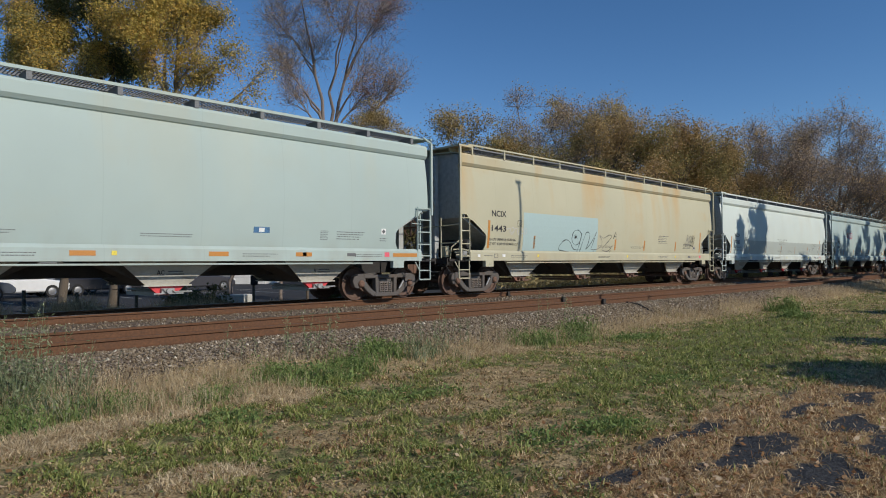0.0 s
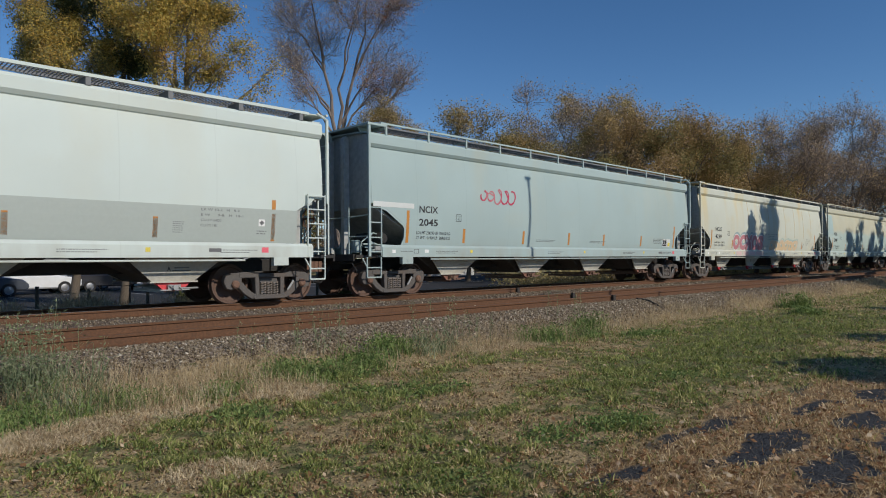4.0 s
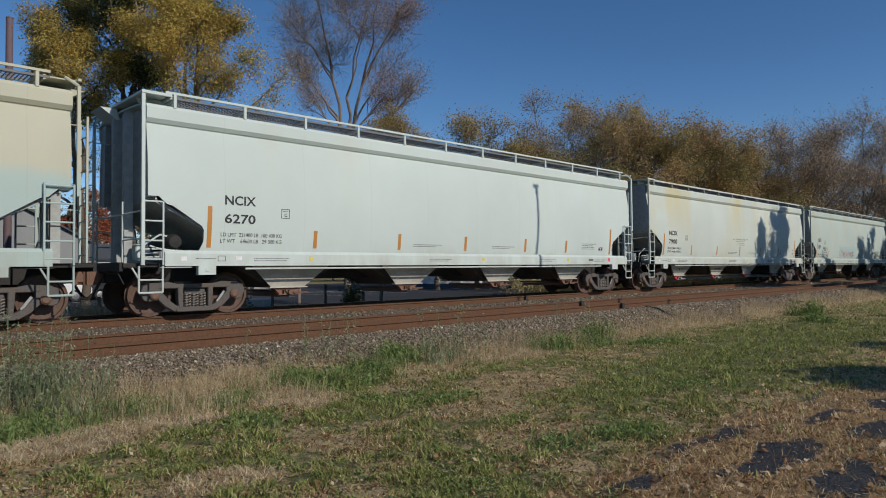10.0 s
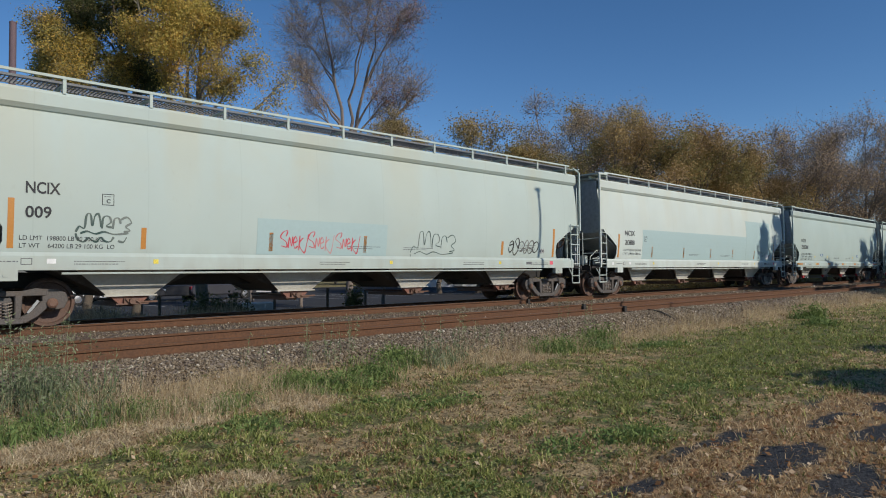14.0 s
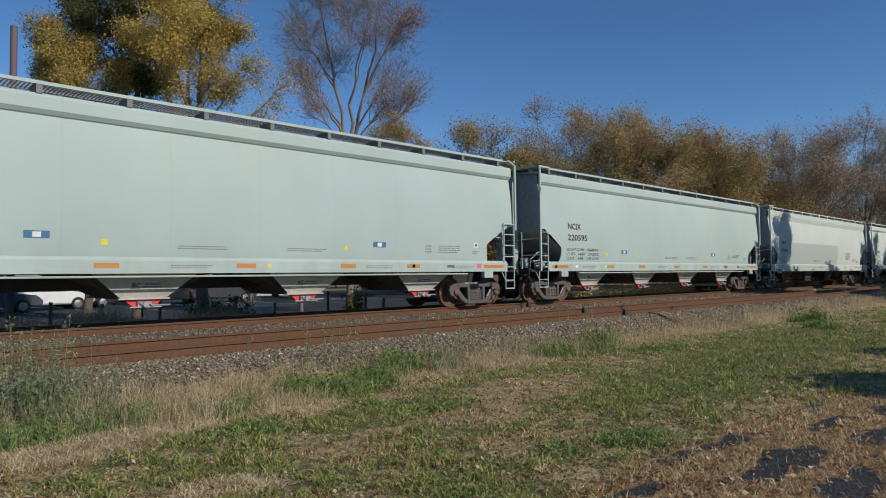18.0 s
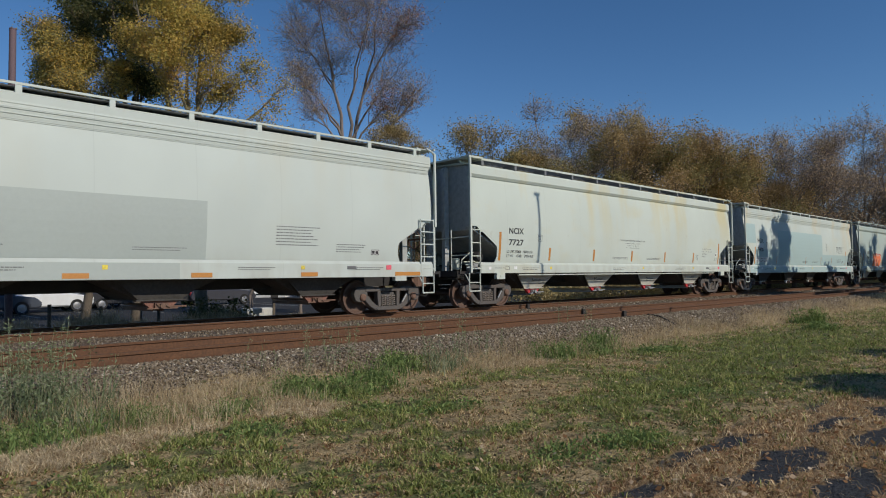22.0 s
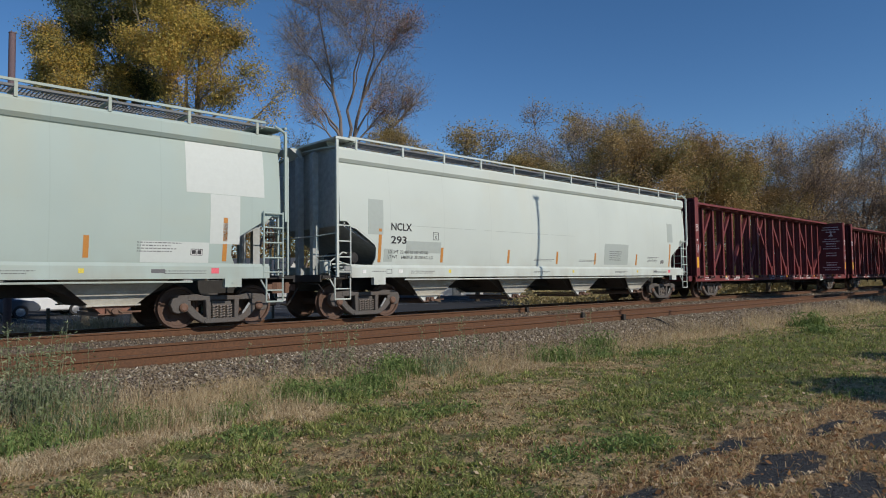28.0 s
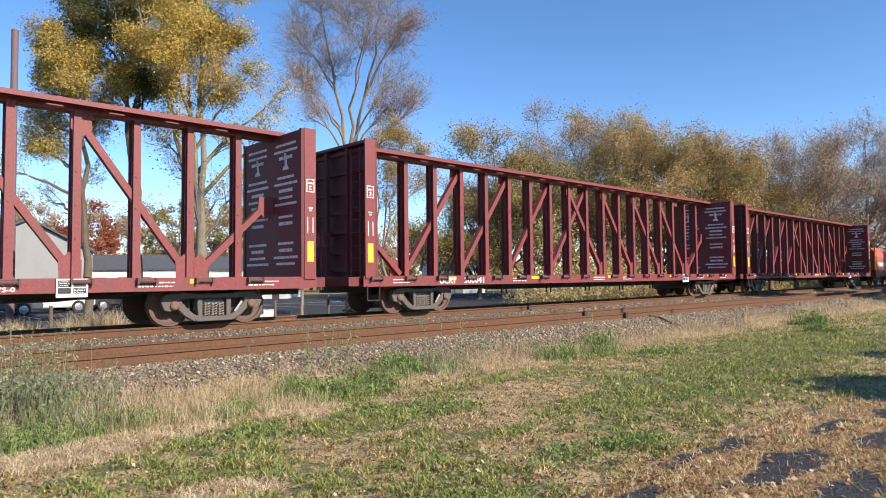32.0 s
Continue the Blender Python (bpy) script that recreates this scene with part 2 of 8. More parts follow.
def cover(x, y):
    """What grows where: shares of green grass, of tall straw, of the leaf-strewn tar, and of litter upon it."""
    n1 = noise.noise((x * 0.55, y * 0.75, 1.0))
    n2 = noise.noise((x * 1.9, y * 2.2, 5.0))
    n3 = noise.noise((x * 5.0, y * 5.5, 8.0))
    n4 = noise.noise((x * 11.0, y * 11.0, 4.0))
    green = 0.44 + 0.35 * n1 + 0.65 * n2 + 0.6 * n3 + 0.5 * n4
    green += 0.75 * spots(x, y, GREEN_SPOTS)
    green -= 1.7 * spots(x, y, STRAW_SPOTS) + 0.95 * spots(x, y, BROWN_SPOTS)
    tar = 0.0
    edge = 2.95 - 0.16 * max(0.0, x - 7.5) + 0.35 * n1 + 0.25 * n2 + 0.12 * n3
    if x > 3.3:
        tar = min(1.0, max(0.0, (edge - y) / 0.30)) * min(1.0, (x - 3.3) / 0.8)
    mid = 7.75 if x < 12 else 7.75 + 0.03 * (min(x, 30) - 12)
    tall = min(1.0, 1.6 * max(0.0, 1.0 - abs(y - mid) / 0.95)) * min(1.0, max(0.15 if x < 7 else 0.45, 0.6 + 1.2 * n1 + 0.6 * n2))
    tall = max(tall, 1.3 * oval(x, y, 2.9, 7.4, 1.0, 1.1), 0.9 * oval(x, y, 4.15, 6.95, 0.7, 0.6), 0.9 * oval(x, y, 9.0, 7.4, 1.0, 0.4))
    green -= 0.8 * max(0.0, min(1.0, (y - 7.3) / 0.5)) * (1.0 if x > 8 else 0.5)
    ragged = 0.5 * noise.noise((x * 3.0, y * 5.0, 13.0)) + 0.35 * n3 + 0.3 * n4
    bare = spots(x, y, TAR_SPOTS)
    litter = min(1.0, max(0.0, 0.80 - 1.3 * bare + 1.6 * ragged))
    return min(1.0, max(0.0, green)), min(1.0, tall), tar, litter


def build_ground():
    # a finer mesh over the lawn nearby
    xs = [x for x in axis_steps(-6, 46, 0.25, 1500) if not 0.9 < x < 12.1] + list(np.arange(1.0, 12.05, 0.07))
    ys = [y for y in axis_steps(-2, 20, 0.2, 1500) if not 0.9 < y < 8.1] + list(np.arange(1.0, 8.05, 0.06))
    xs, ys = sorted(xs), sorted(ys)
    s = Shape()
    s.add([(x, y, grade(x, y)) for x in xs for y in ys],
          [(i * len(ys) + j, (i + 1) * len(ys) + j, (i + 1) * len(ys) + j + 1, i * len(ys) + j + 1) for i in range(len(xs) - 1) for j in range(len(ys) - 1)])

    def build(nodes, links, sh):
        at = nodes.new("ShaderNodeAttribute")
        at.attribute_name = "cover"
        sep = nodes.new("ShaderNodeSeparateColor")
        links.new(at.outputs["Color"], sep.inputs[0])
        mid = texture(nodes, links, 5.0, 6)
        fine = texture(nodes, links, 42.0, 5)
        lumps = texture(nodes, links, 4.5, 8, stretch=(1, 1.6, 1), rough=0.8)
        green = ramp(nodes, links, fine.outputs[0], [(0.3, (0.09, 0.095, 0.04)), (0.7, (0.23, 0.225, 0.10))])
        dry = ramp(nodes, links, fine.outputs[0], [(0.25, (0.189, 0.130, 0.066)), (0.5, (0.378, 0.285, 0.154)), (0.75, (0.578, 0.450, 0.264))])
        soft = nodes.new("ShaderNodeMath")
        soft.operation = "MULTIPLY_ADD"
        soft.inputs[1].default_value = 0.9
        links.new(mid.outputs[0], soft.inputs[0])
        links.new(sep.outputs[0], soft.inputs[2])
        m = ramp(nodes, links, soft.outputs[0], [(0.72, 0.0), (1.0, 1.0)])
        col = blend(nodes, links, m, dry, green)
        gaps = texture(nodes, links, 7.0, 6, rough=0.7)
        col = blend(nodes, links, ramp(nodes, links, gaps.outputs[0], [(0.50, 0.0), (0.66, 0.75)]), col, (0.085, 0.062, 0.036))
        tar = ramp(nodes, links, fine.outputs[0], [(0.3, (0.028, 0.029, 0.032)), (0.7, (0.075, 0.078, 0.083))])
        mixed = nodes.new("ShaderNodeMath")
        mixed.operation = "MULTIPLY_ADD"
        mixed.inputs[1].default_value = 0.6
        links.new(lumps.outputs[0], mixed.inputs[0])
        links.new(sep.outputs[1], mixed.inputs[2])
        lit = ramp(nodes, links, mixed.outputs[0], [(0.46, 0.0), (0.78, 1.0)])
        floor = blend(nodes, links, lit, tar, ramp(nodes, links, fine.outputs[0], [(0.3, (0.198, 0.123, 0.061)), (0.7, (0.430, 0.303, 0.166))]))
        col = blend(nodes, links, sep.outputs[2], col, floor)
        links.new(col, sh.inputs["Base Color"])
        sh.inputs["Roughness"].default_value = 0.95
        sh.inputs["Specular IOR Level"].default_value = 0.1
        relief(nodes, links, sh, fine.outputs[0], 0.7, 0.04)
    ob = solo("ground", s, material("lawn_soil", build), "patchy autumn lawn and leaf-strewn tar beside the railway", "ground", kind="structure", smooth=True)
    layer = ob.data.color_attributes.new("cover", "FLOAT_COLOR", "POINT")
    flat = []
    for v in ob.data.vertices:
        x, y = v.co.x, v.co.y
        if -5.8 < x < 45.5 and -1.8 < y < 10:
            gr, tall, tr, ta = cover(x, y)
        else:
            gr, ta, tr = 0.45, 0.0, 0.0
        flat += [gr, ta, tr, 1.0]
    layer.data.foreach_set("color", flat)
    return ob


build_ground()


def stone_mat():
    def build(nodes, links, sh):
        geo = nodes.new("ShaderNodeNewGeometry")
        tone = ramp(nodes, links, geo.outputs["Random Per Island"], [(0.0, (0.135, 0.10, 0.066)), (0.5, (0.235, 0.185, 0.130)), (0.93, (0.33, 0.275, 0.205)), (1.0, (0.64, 0.57, 0.46))])
        fine = texture(nodes, links, 60.0, 4)
        links.new(blend(nodes, links, 1.0, tone, ramp(nodes, links, fine.outputs[0], [(0.3, 0.75), (0.7, 1.1)]), "MULTIPLY"), sh.inputs["Base Color"])
        sh.inputs["Roughness"].default_value = 0.95
        sh.inputs["Specular IOR Level"].default_value = 0.1
    return material("ballast_stone", build)


def bed_mat():
    def build(nodes, links, sh):
        v = texture(nodes, links, 34.0, kind="Voronoi")
        n = texture(nodes, links, 3.0, 5)
        col = ramp(nodes, links, v.outputs["Color"], [(0.2, (0.10, 0.078, 0.06)), (0.6, (0.23, 0.185, 0.145)), (0.95, (0.38, 0.32, 0.26))])
        col = blend(nodes, links, ramp(nodes, links, n.outputs[0], [(0.45, 0.0), (0.7, 0.5)]), col, (0.10, 0.06, 0.04))
        links.new(col, sh.inputs["Base Color"])
        sh.inputs["Roughness"].default_value = 0.95
        sh.inputs["Specular IOR Level"].default_value = 0.1
        relief(nodes, links, sh, v.outputs["Distance"], 1.0, 0.03)
    return material("ballast_bed", build)


def build_ballast():
    s = Shape()
    prof = [(7.55, -0.60), (8.9, -0.20), (9.3, -0.165), (TRACK_NEAR, -0.175), (11.4, -0.165), (12.8, -0.21), (14.3, -0.165), (TRACK_FAR, -0.175), (16.5, -0.17), (18.4, -0.70)]
    s.loft([[(x, y, z) for y, z in prof] for x in np.linspace(-200, 420, 30)])
    solo("ballast_bed", s, bed_mat(), "grey-brown crushed stone bed under two tracks", "ballast", kind="structure")


build_ballast()
RUST = plain("rusty_rail", (0.118, 0.052, 0.022), 0.8, 0.0, 0.35, 5, (0.07, 0.035, 0.02), 0.5)
SHINE = plain("worn_rail_head", (0.30, 0.25, 0.22), 0.4, 0.7, 0.2, 8, (0.16, 0.08, 0.05), 0.6)


def build_track(yc, label):
    t = thing("railway_track", label, "track", "tracks", "structure", at=pose(0, yc, 0))
    prof = [(-0.075, -0.18), (-0.075, -0.165), (-0.012, -0.145), (-0.010, -0.05), (-0.036, -0.035), (-0.037, -0.006), (-0.028, 0.0), (0.028, 0.0), (0.037, -0.006), (0.036, -0.035), (0.010, -0.05), (0.012, -0.145), (0.075, -0.165), (0.075, -0.18)]

    def rail():
        s = Shape()
        s.prism(prof, "x", -200, 420)
        return s
    for side in (-1, 1):
        r = part("rail", rail, RUST, t, "rust-brown steel rail", key="rail", at=pose(0, side * 0.7525, 0))
        part("running_surface", lambda: Shape().box(-200, 420, -0.022, 0.022, -0.002, 0.0025), SHINE, r, "worn steel running surface", key="railtop") if yc > 12 else None
    return t


track_a = build_track(TRACK_NEAR, "empty rusty track nearest the lawn")
track_b = build_track(TRACK_FAR, "track under the freight train")


def build_clamps():
    dark = plain("black_clamp", (0.03, 0.027, 0.025), 0.8)
    for tr, x, side in ((track_a, 15.84, -1), (track_a, 16.14, 1), (track_b, 17.97, -1)):
        part("rail_clamp", lambda: Shape().box(-0.06, 0.06, -0.10, -0.03, -0.16, 0.01).tube((0, -0.09, -0.12), (0.14, -0.10, -0.15), 0.015), dark, tr, "black bond clamp on the rail", key="clamp", at=pose(x, side * 0.7525, 0))
    solo("steel_rod", Shape().pipe([(16.95, 9.42, -0.13), (16.7, 8.9, -0.17), (16.38, 8.38, -0.31)], 0.024), dark, "dark steel rod lying on the ballast", "rod")
    solo("bond_cable", Shape().pipe([(15.95, 9.42, -0.15), (16.2, 9.36, -0.155), (16.45, 9.40, -0.15)], 0.014), dark, "short black cable at the rail foot", "cable")


build_clamps()

# ---- freight wagons ----
TRUCK = 8.115     # truck centres from the middle
SPEED = 11.0

IRON = plain("truck_iron", (0.095, 0.084, 0.077), 0.7, 0, 0.3, 6, (0.12, 0.075, 0.05), 0.5)
WHEEL = plain("rusty_wheel", (0.115, 0.066, 0.047), 0.75, 0, 0.3, 6, (0.07, 0.04, 0.03), 0.5)
BLACK = plain("underframe_black", (0.025, 0.023, 0.022), 0.8, 0, 0.3, 5, (0.06, 0.045, 0.035), 0.5)
ORANGE = plain("faded_orange_strip", (0.50, 0.21, 0.04), 0.5, 0, 0.15, 9, (0.3, 0.2, 0.1), 0.3)
WHITE = plain("white_marking", (0.75, 0.75, 0.73), 0.6, 0, 0.1, 9)
INK = plain("black_lettering", (0.03, 0.03, 0.035), 0.7, 0, 0.2, 9)
RED = plain("red_gate", (0.62, 0.05, 0.06), 0.6, 0, 0.2, 5, (0.1, 0.04, 0.03), 0.4)
SPRING = plain("spring_steel", (0.26, 0.22, 0.19), 0.7, 0, 0.3, 8)
# Wagon ends: base darkened to stand for their shade, grime blotches on top.
SHADED_END = plain("shaded_wagon_end", (0.42, 0.44, 0.43), 0.75, 0, 0.2, 1.2, (0.12, 0.10, 0.085), 0.5)
FINE = plain("fine_grey_print", (0.13, 0.13, 0.135), 0.7, 0, 0.2, 9)
BEARING = plain("rusty_bearing", (0.17, 0.095, 0.065), 0.75, 0, 0.3, 8)


def wheelset_shape():
    s = Shape()
    s.lathe([(-0.9, 0.075), (0.9, 0.075)], 12)
    for k in (-1, 1):
        s.lathe([(k * 0.70, 0.02), (k * 0.70, 0.16), (k * 0.72, 0.38), (k * 0.685, 0.40), (k * 0.685, 0.475), (k * 0.712, 0.483), (k * 0.725, 0.462), (k * 0.82, 0.452), (k * 0.82, 0.40), (k * 0.775, 0.385), (k * 0.745, 0.17), (k * 0.80, 0.14), (k * 0.80, 0.02)], 40)
    # chalk and dirt marks on the plate, so that the turning shows
    for k in (-1, 1):
        for a in (0.3, 2.4, 4.4):
            c, si = math.cos(a), math.sin(a)
            s.tube((0.27 * c, k * 0.765, 0.27 * si), (0.27 * c, k * 0.785, 0.27 * si), 0.035, 8)
    return s


def side_frame_shape():
    """The cast frame over two wheels, in the plane y = -1.0: a bowed top chord, end lobes over the bearings, two slanting legs and the spring window."""
    s = Shape()
    y0, y1 = -1.09, -0.92
    s.prism([(-0.80, 0.60), (-0.80, 0.72), (-0.62, 0.75), (-0.40, 0.70), (0.40, 0.70), (0.62, 0.75), (0.80, 0.72), (0.80, 0.60)], "y", y0, y1)
    s.prism([(-0.40, 0.09), (0.40, 0.09), (0.44, 0.14), (0.40, 0.20), (-0.40, 0.20), (-0.44, 0.14)], "y", y0 - 0.015, y1)
    for k in (-1, 1):
        s.prism([(k * 0.72, 0.735), (k * 0.98, 0.72), (k * 1.12, 0.66), (k * 1.17, 0.52), (k * 1.10, 0.36), (k * 1.00, 0.33), (k * 0.82, 0.36), (k * 0.72, 0.40)], "y", y0 + 0.01, y1)
        s.prism([(k * 0.30, 0.10), (k * 0.46, 0.10), (k * 0.66, 0.22), (k * 0.80, 0.36), (k * 0.80, 0.50), (k * 0.70, 0.50), (k * 0.60, 0.38), (k * 0.42, 0.23), (k * 0.30, 0.22)], "y", y0, y1 - 0.01)
        s.prism([(k * 0.275, 0.18), (k * 0.37, 0.18), (k * 0.39, 0.40), (k * 0.40, 0.63), (k * 0.275, 0.63)], "y", y0 - 0.012, y1)
    return s


def bearing_shape():
    s = Shape()
    s.lathe([(-1.15, 0.0), (-1.15, 0.06), (-1.12, 0.095), (-0.96, 0.10), (-0.96, 0.0)], 16)
    s.box(-0.13, 0.13, -1.06, -0.95, 0.075, 0.14)
    s.prism([(-0.15, 0.10), (-0.12, -0.02), (-0.10, -0.02), (-0.11, 0.10)], "y", -1.05, -0.95)
    s.prism([(0.15, 0.10), (0.12, -0.02), (0.10, -0.02), (0.11, 0.10)], "y", -1.05, -0.95)
    return s


def spring_shape():
    s = Shape()
    pts = []
    for i in range(41):
        a = i / 40 * 2 * math.pi * 5
        pts.append((0.078 * math.cos(a), -1.03 + 0.078 * math.sin(a), 0.205 + 0.285 * i / 40))
    s.pipe(pts, 0.015, 4)
    s.tube((0, -1.0, 0.20), (0, -1.0, 0.49), 0.03, 6)
    return s


def truck(parent, x):
    tr = part("truck", lambda: Shape().prism([(-0.22, 0.58), (0.22, 0.58), (0.24, 0.52), (0.20, 0.48), (-0.20, 0.48), (-0.24, 0.52)], "y", -1.03, 1.03).box(-0.2, 0.2, -0.4, 0.4, 0.45, 0.74).box(-0.62, 0.62, -0.55, -0.45, 0.5, 0.6).box(-0.62, 0.62, 0.45, 0.55, 0.5, 0.6), IRON, parent, "cast steel truck with two axles", key="truck", at=pose(x, 0, 0))
    for side in (0, 180):
        turn = pose(0, 0, 0, 0, 0, side)
        part("side_frame", side_frame_shape, IRON, tr, key="sideframe", bevel=0.014, at=turn)
        for u in (-0.165, 0.0, 0.165):
            part("coil_spring", spring_shape, SPRING, tr, "rusty coil spring", key="spring", at=turn @ pose(u, 0, 0))
        for u in (-0.889, 0.889):
            part("axle_bearing", bearing_shape, BEARING, tr, "rust-brown roller bearing", key="bearing", at=turn @ pose(u, 0, 0.457), smooth=True)
        part("leg_stripe", lambda: Shape().prism([(0.47, 0.30), (0.51, 0.27), (0.68, 0.50), (0.64, 0.53)], "y", -1.086, -1.07), GALV, tr, "pale stripe on the frame's slanting leg", key="legstripe", at=turn)
    for k in (-1, 1):
        w = part("wheelset", wheelset_shape, WHEEL, tr, "rusty steel wheels on an axle", key="wheelset", smooth=True, at=pose(k * 0.889, 0, 0.457))
        WHEELS[k].append(w)
    return tr


WHEELS = {-1: [], 1: []}
X1 = 9.31         # end of the side sheet
SIDE = 1.56       # half width over the sheets
EAVE = 4.06


def side_polygon():
    half = [(-X1, 2.52), (-9.09, 2.52), (-8.93, 2.37), (-8.80, 2.34), (-8.17, 1.94), (-8.12, 1.85), (-8.12, 1.60), (-8.20, 1.42), (-8.28, 1.36)]
    return [(-X1, EAVE)] + half + [(-x, z) for x, z in half[::-1]] + [(X1, EAVE)]


def bow(z):
    """How far the curved side falls back from its fullest line."""
    return 0.13 * ((z - 2.65) / 1.42) ** 2


def bowed(me, base=0.0):
    """Bends a mesh that was drawn on the flat side plane to the side's curve."""
    for v in me.vertices:
        v.co.y += bow(v.co.z + base)
    return me


def roof_curve():
    half = [(-1.452, EAVE - 0.02), (-1.470, 4.05), (-1.533, 4.13), (-1.528, 4.36), (-1.49, 4.42), (-1.40, 4.45), (-0.9, 4.50)]
    return half + [(0, 4.53)] + [(-y, z) for y, z in half[::-1]]


def side_sheet_shape():
    return Shape().prism(side_polygon(), "y", -SIDE, -SIDE + 0.03)


def roof_shape():
    s = Shape()
    c = roof_curve()
    s.loft([[(x, y, z) for y, z in c] + [(x, y * 0.975, z - 0.03) for y, z in c[::-1]] for x in (-X1 - 0.02, 0, X1 + 0.02)], closed=True)
    # narrow strips close the sheet's thickness at both ends
    for x in (-X1 - 0.02, X1 + 0.02):
        for (y0, z0), (y1, z1) in zip(c, c[1:]):
            s.add([(x, y0, z0), (x, y1, z1), (x, y1 * 0.975, z1 - 0.03), (x, y0 * 0.975, z0 - 0.03)], [(0, 1, 2, 3)])
    return s


def end_sheet_shape():
    """The upright end between two corner folds, and the slope below it, at -x."""
    s = Shape()
    inner = [(-SIDE + 0.05, 2.45)] + [(y * 0.96, z - 0.03) for y, z in roof_curve()] + [(SIDE - 0.05, 2.45)]
    s.prism(inner, "x", -X1 + 0.16, -X1 + 0.20)
    for k in (-1, 1):
        s.prism([(k * 1.52, 2.50), (k * 1.50, 3.3), (k * 1.40, EAVE), (k * 1.40, EAVE + 0.3), (k * 1.18, EAVE + 0.35), (k * 1.28, 2.50)], "x", -X1 + 0.02, -X1 + 0.17)
    s.loft([[(-X1 + 0.17, y, 2.5), (-6.9, y, 1.30), (-6.9, y, 1.25), (-X1 + 0.17, y, 2.42)] for y in (-SIDE + 0.13, SIDE - 0.13)], closed=True, caps=True)
    return s


def end_post_shape():
    return Shape().prism([(-9.42, 1.15), (-9.24, 1.15), (-9.24, 4.40), (-9.36, 4.44), (-9.42, 4.36)], "y", -0.07, 0.07)


def sill_shape():
    return Shape().prism([(-SIDE - 0.07, 1.08), (-SIDE + 0.25, 1.08), (-SIDE + 0.25, 1.12), (-SIDE - 0.01, 1.12), (-SIDE - 0.01, 1.33), (-SIDE + 0.02, 1.41), (-SIDE - 0.012, 1.41), (-SIDE - 0.07, 1.34)], "x", -X1 + 0.32, X1 - 0.32)


def tall_sill_shape():
    return Shape().prism([(-SIDE - 0.07, 1.00), (-SIDE + 0.25, 1.00), (-SIDE + 0.25, 1.04), (-SIDE - 0.01, 1.04), (-SIDE - 0.01, 1.33), (-SIDE + 0.02, 1.41), (-SIDE - 0.012, 1.41), (-SIDE - 0.07, 1.34)], "x", -X1 + 0.02, X1 - 0.02)


def bay_shape():
    """One hopper bay: slopes down to the outlet's neck, about x = 0."""
    s = Shape()
    rings = []
    for hx, hy, z in ((1.96, 1.20, 1.38), (1.82, 1.18, 1.26), (0.46, 0.86, 0.60), (0.42, 0.80, 0.55)):
        rings.append([(-hx, -hy, z), (hx, -hy, z), (hx, hy, z), (-hx, hy, z)])
    s.loft(rings, closed=True, caps=True)
    return s


def outlet_face_shape():
    """The steep side plate of an outlet, with a flange along its foot."""
    s = Shape()
    s.loft([[(-1.16, -1.27, 1.16), (1.16, -1.27, 1.16), (0.46, -1.06, 0.57), (-0.46, -1.06, 0.57)],
            [(-1.12, -1.22, 1.16), (1.12, -1.22, 1.16), (0.44, -1.01, 0.57), (-0.44, -1.01, 0.57)]], closed=True, caps=True)
    s.box(-0.52, 0.52, -1.12, -0.98, 0.545, 0.575)
    return s


def gate_shape():
    return Shape().prism([(-0.39, 0.545), (0.39, 0.545), (0.19, 0.365), (-0.19, 0.365)], "y", -1.05, -0.96)


def gate_gear_shape():
    s = Shape()
    s.tube((0.0, -1.18, 0.44), (0.0, 1.18, 0.44), 0.03, 8)
    s.tube((0.0, -1.2, 0.44), (0.0, -1.12, 0.44), 0.06, 8)
    s.box(-0.14, 0.14, -1.12, -1.04, 0.38, 0.50)
    s.pipe([(-0.12, -1.14, 0.50), (-0.05, -1.15, 0.42), (0.06, -1.15, 0.47), (0.16, -1.14, 0.40)], 0.018, 5)
    s.box(-0.30, 0.34, -1.13, -1.10, 0.375, 0.40)
    s.box(-0.14, -0.10, -0.90, 0.90, 0.32, 0.40)
    s.box(0.08, 0.12, -0.90, 0.90, 0.32, 0.40)
    s.tube((0.12, -1.12, 0.42), (0.52, -1.12, 0.42), 0.02, 6)
    return s


def corner_ladder_shape():
    """Rail and rungs on a front corner, at -x, near side."""
    s = Shape()
    y = -SIDE - 0.07
    s.box(-9.47, -9.40, y - 0.03, y + 0.03, 1.1, 4.58)
    s.tube((-9.03, y, 1.1), (-9.03, y, 2.40), 0.022, 6)
    for z in (1.22, 1.60, 2.00, 2.40):
        s.tube((-9.43, y, z), (-9.03, y, z), 0.018, 6)
    return s


def rear_ladder_shape():
    s = Shape()
    y = -SIDE - 0.06
    for x in (8.85, 9.34):
        s.tube((x, y, 1.1), (x, y, 2.62), 0.022, 6)
    for z in (1.22, 1.55, 1.90, 2.25, 2.58):
        s.tube((8.85, y, z), (9.34, y, z), 0.018, 6)
    s.box(9.38, 9.44, y - 0.03, y + 0.03, 2.4, 4.50)
    s.pipe([(9.41, y, 4.5), (9.20, y + 0.12, 4.66)], 0.03)
    return s


def stirrup_shape(x0, x1):
    s = Shape()
    y = -SIDE - 0.05
    s.pipe([(x0, y, 1.08), (x0, y, 0.54), (x1, y, 0.54), (x1, y, 1.08)], 0.022)
    s.tube((x0, y, 0.80), (x1, y, 0.80), 0.018)
    s.pipe([(x0 - 0.12, y + 0.05, 1.05), (x0 + 0.02, y, 0.78)], 0.02)
    return s


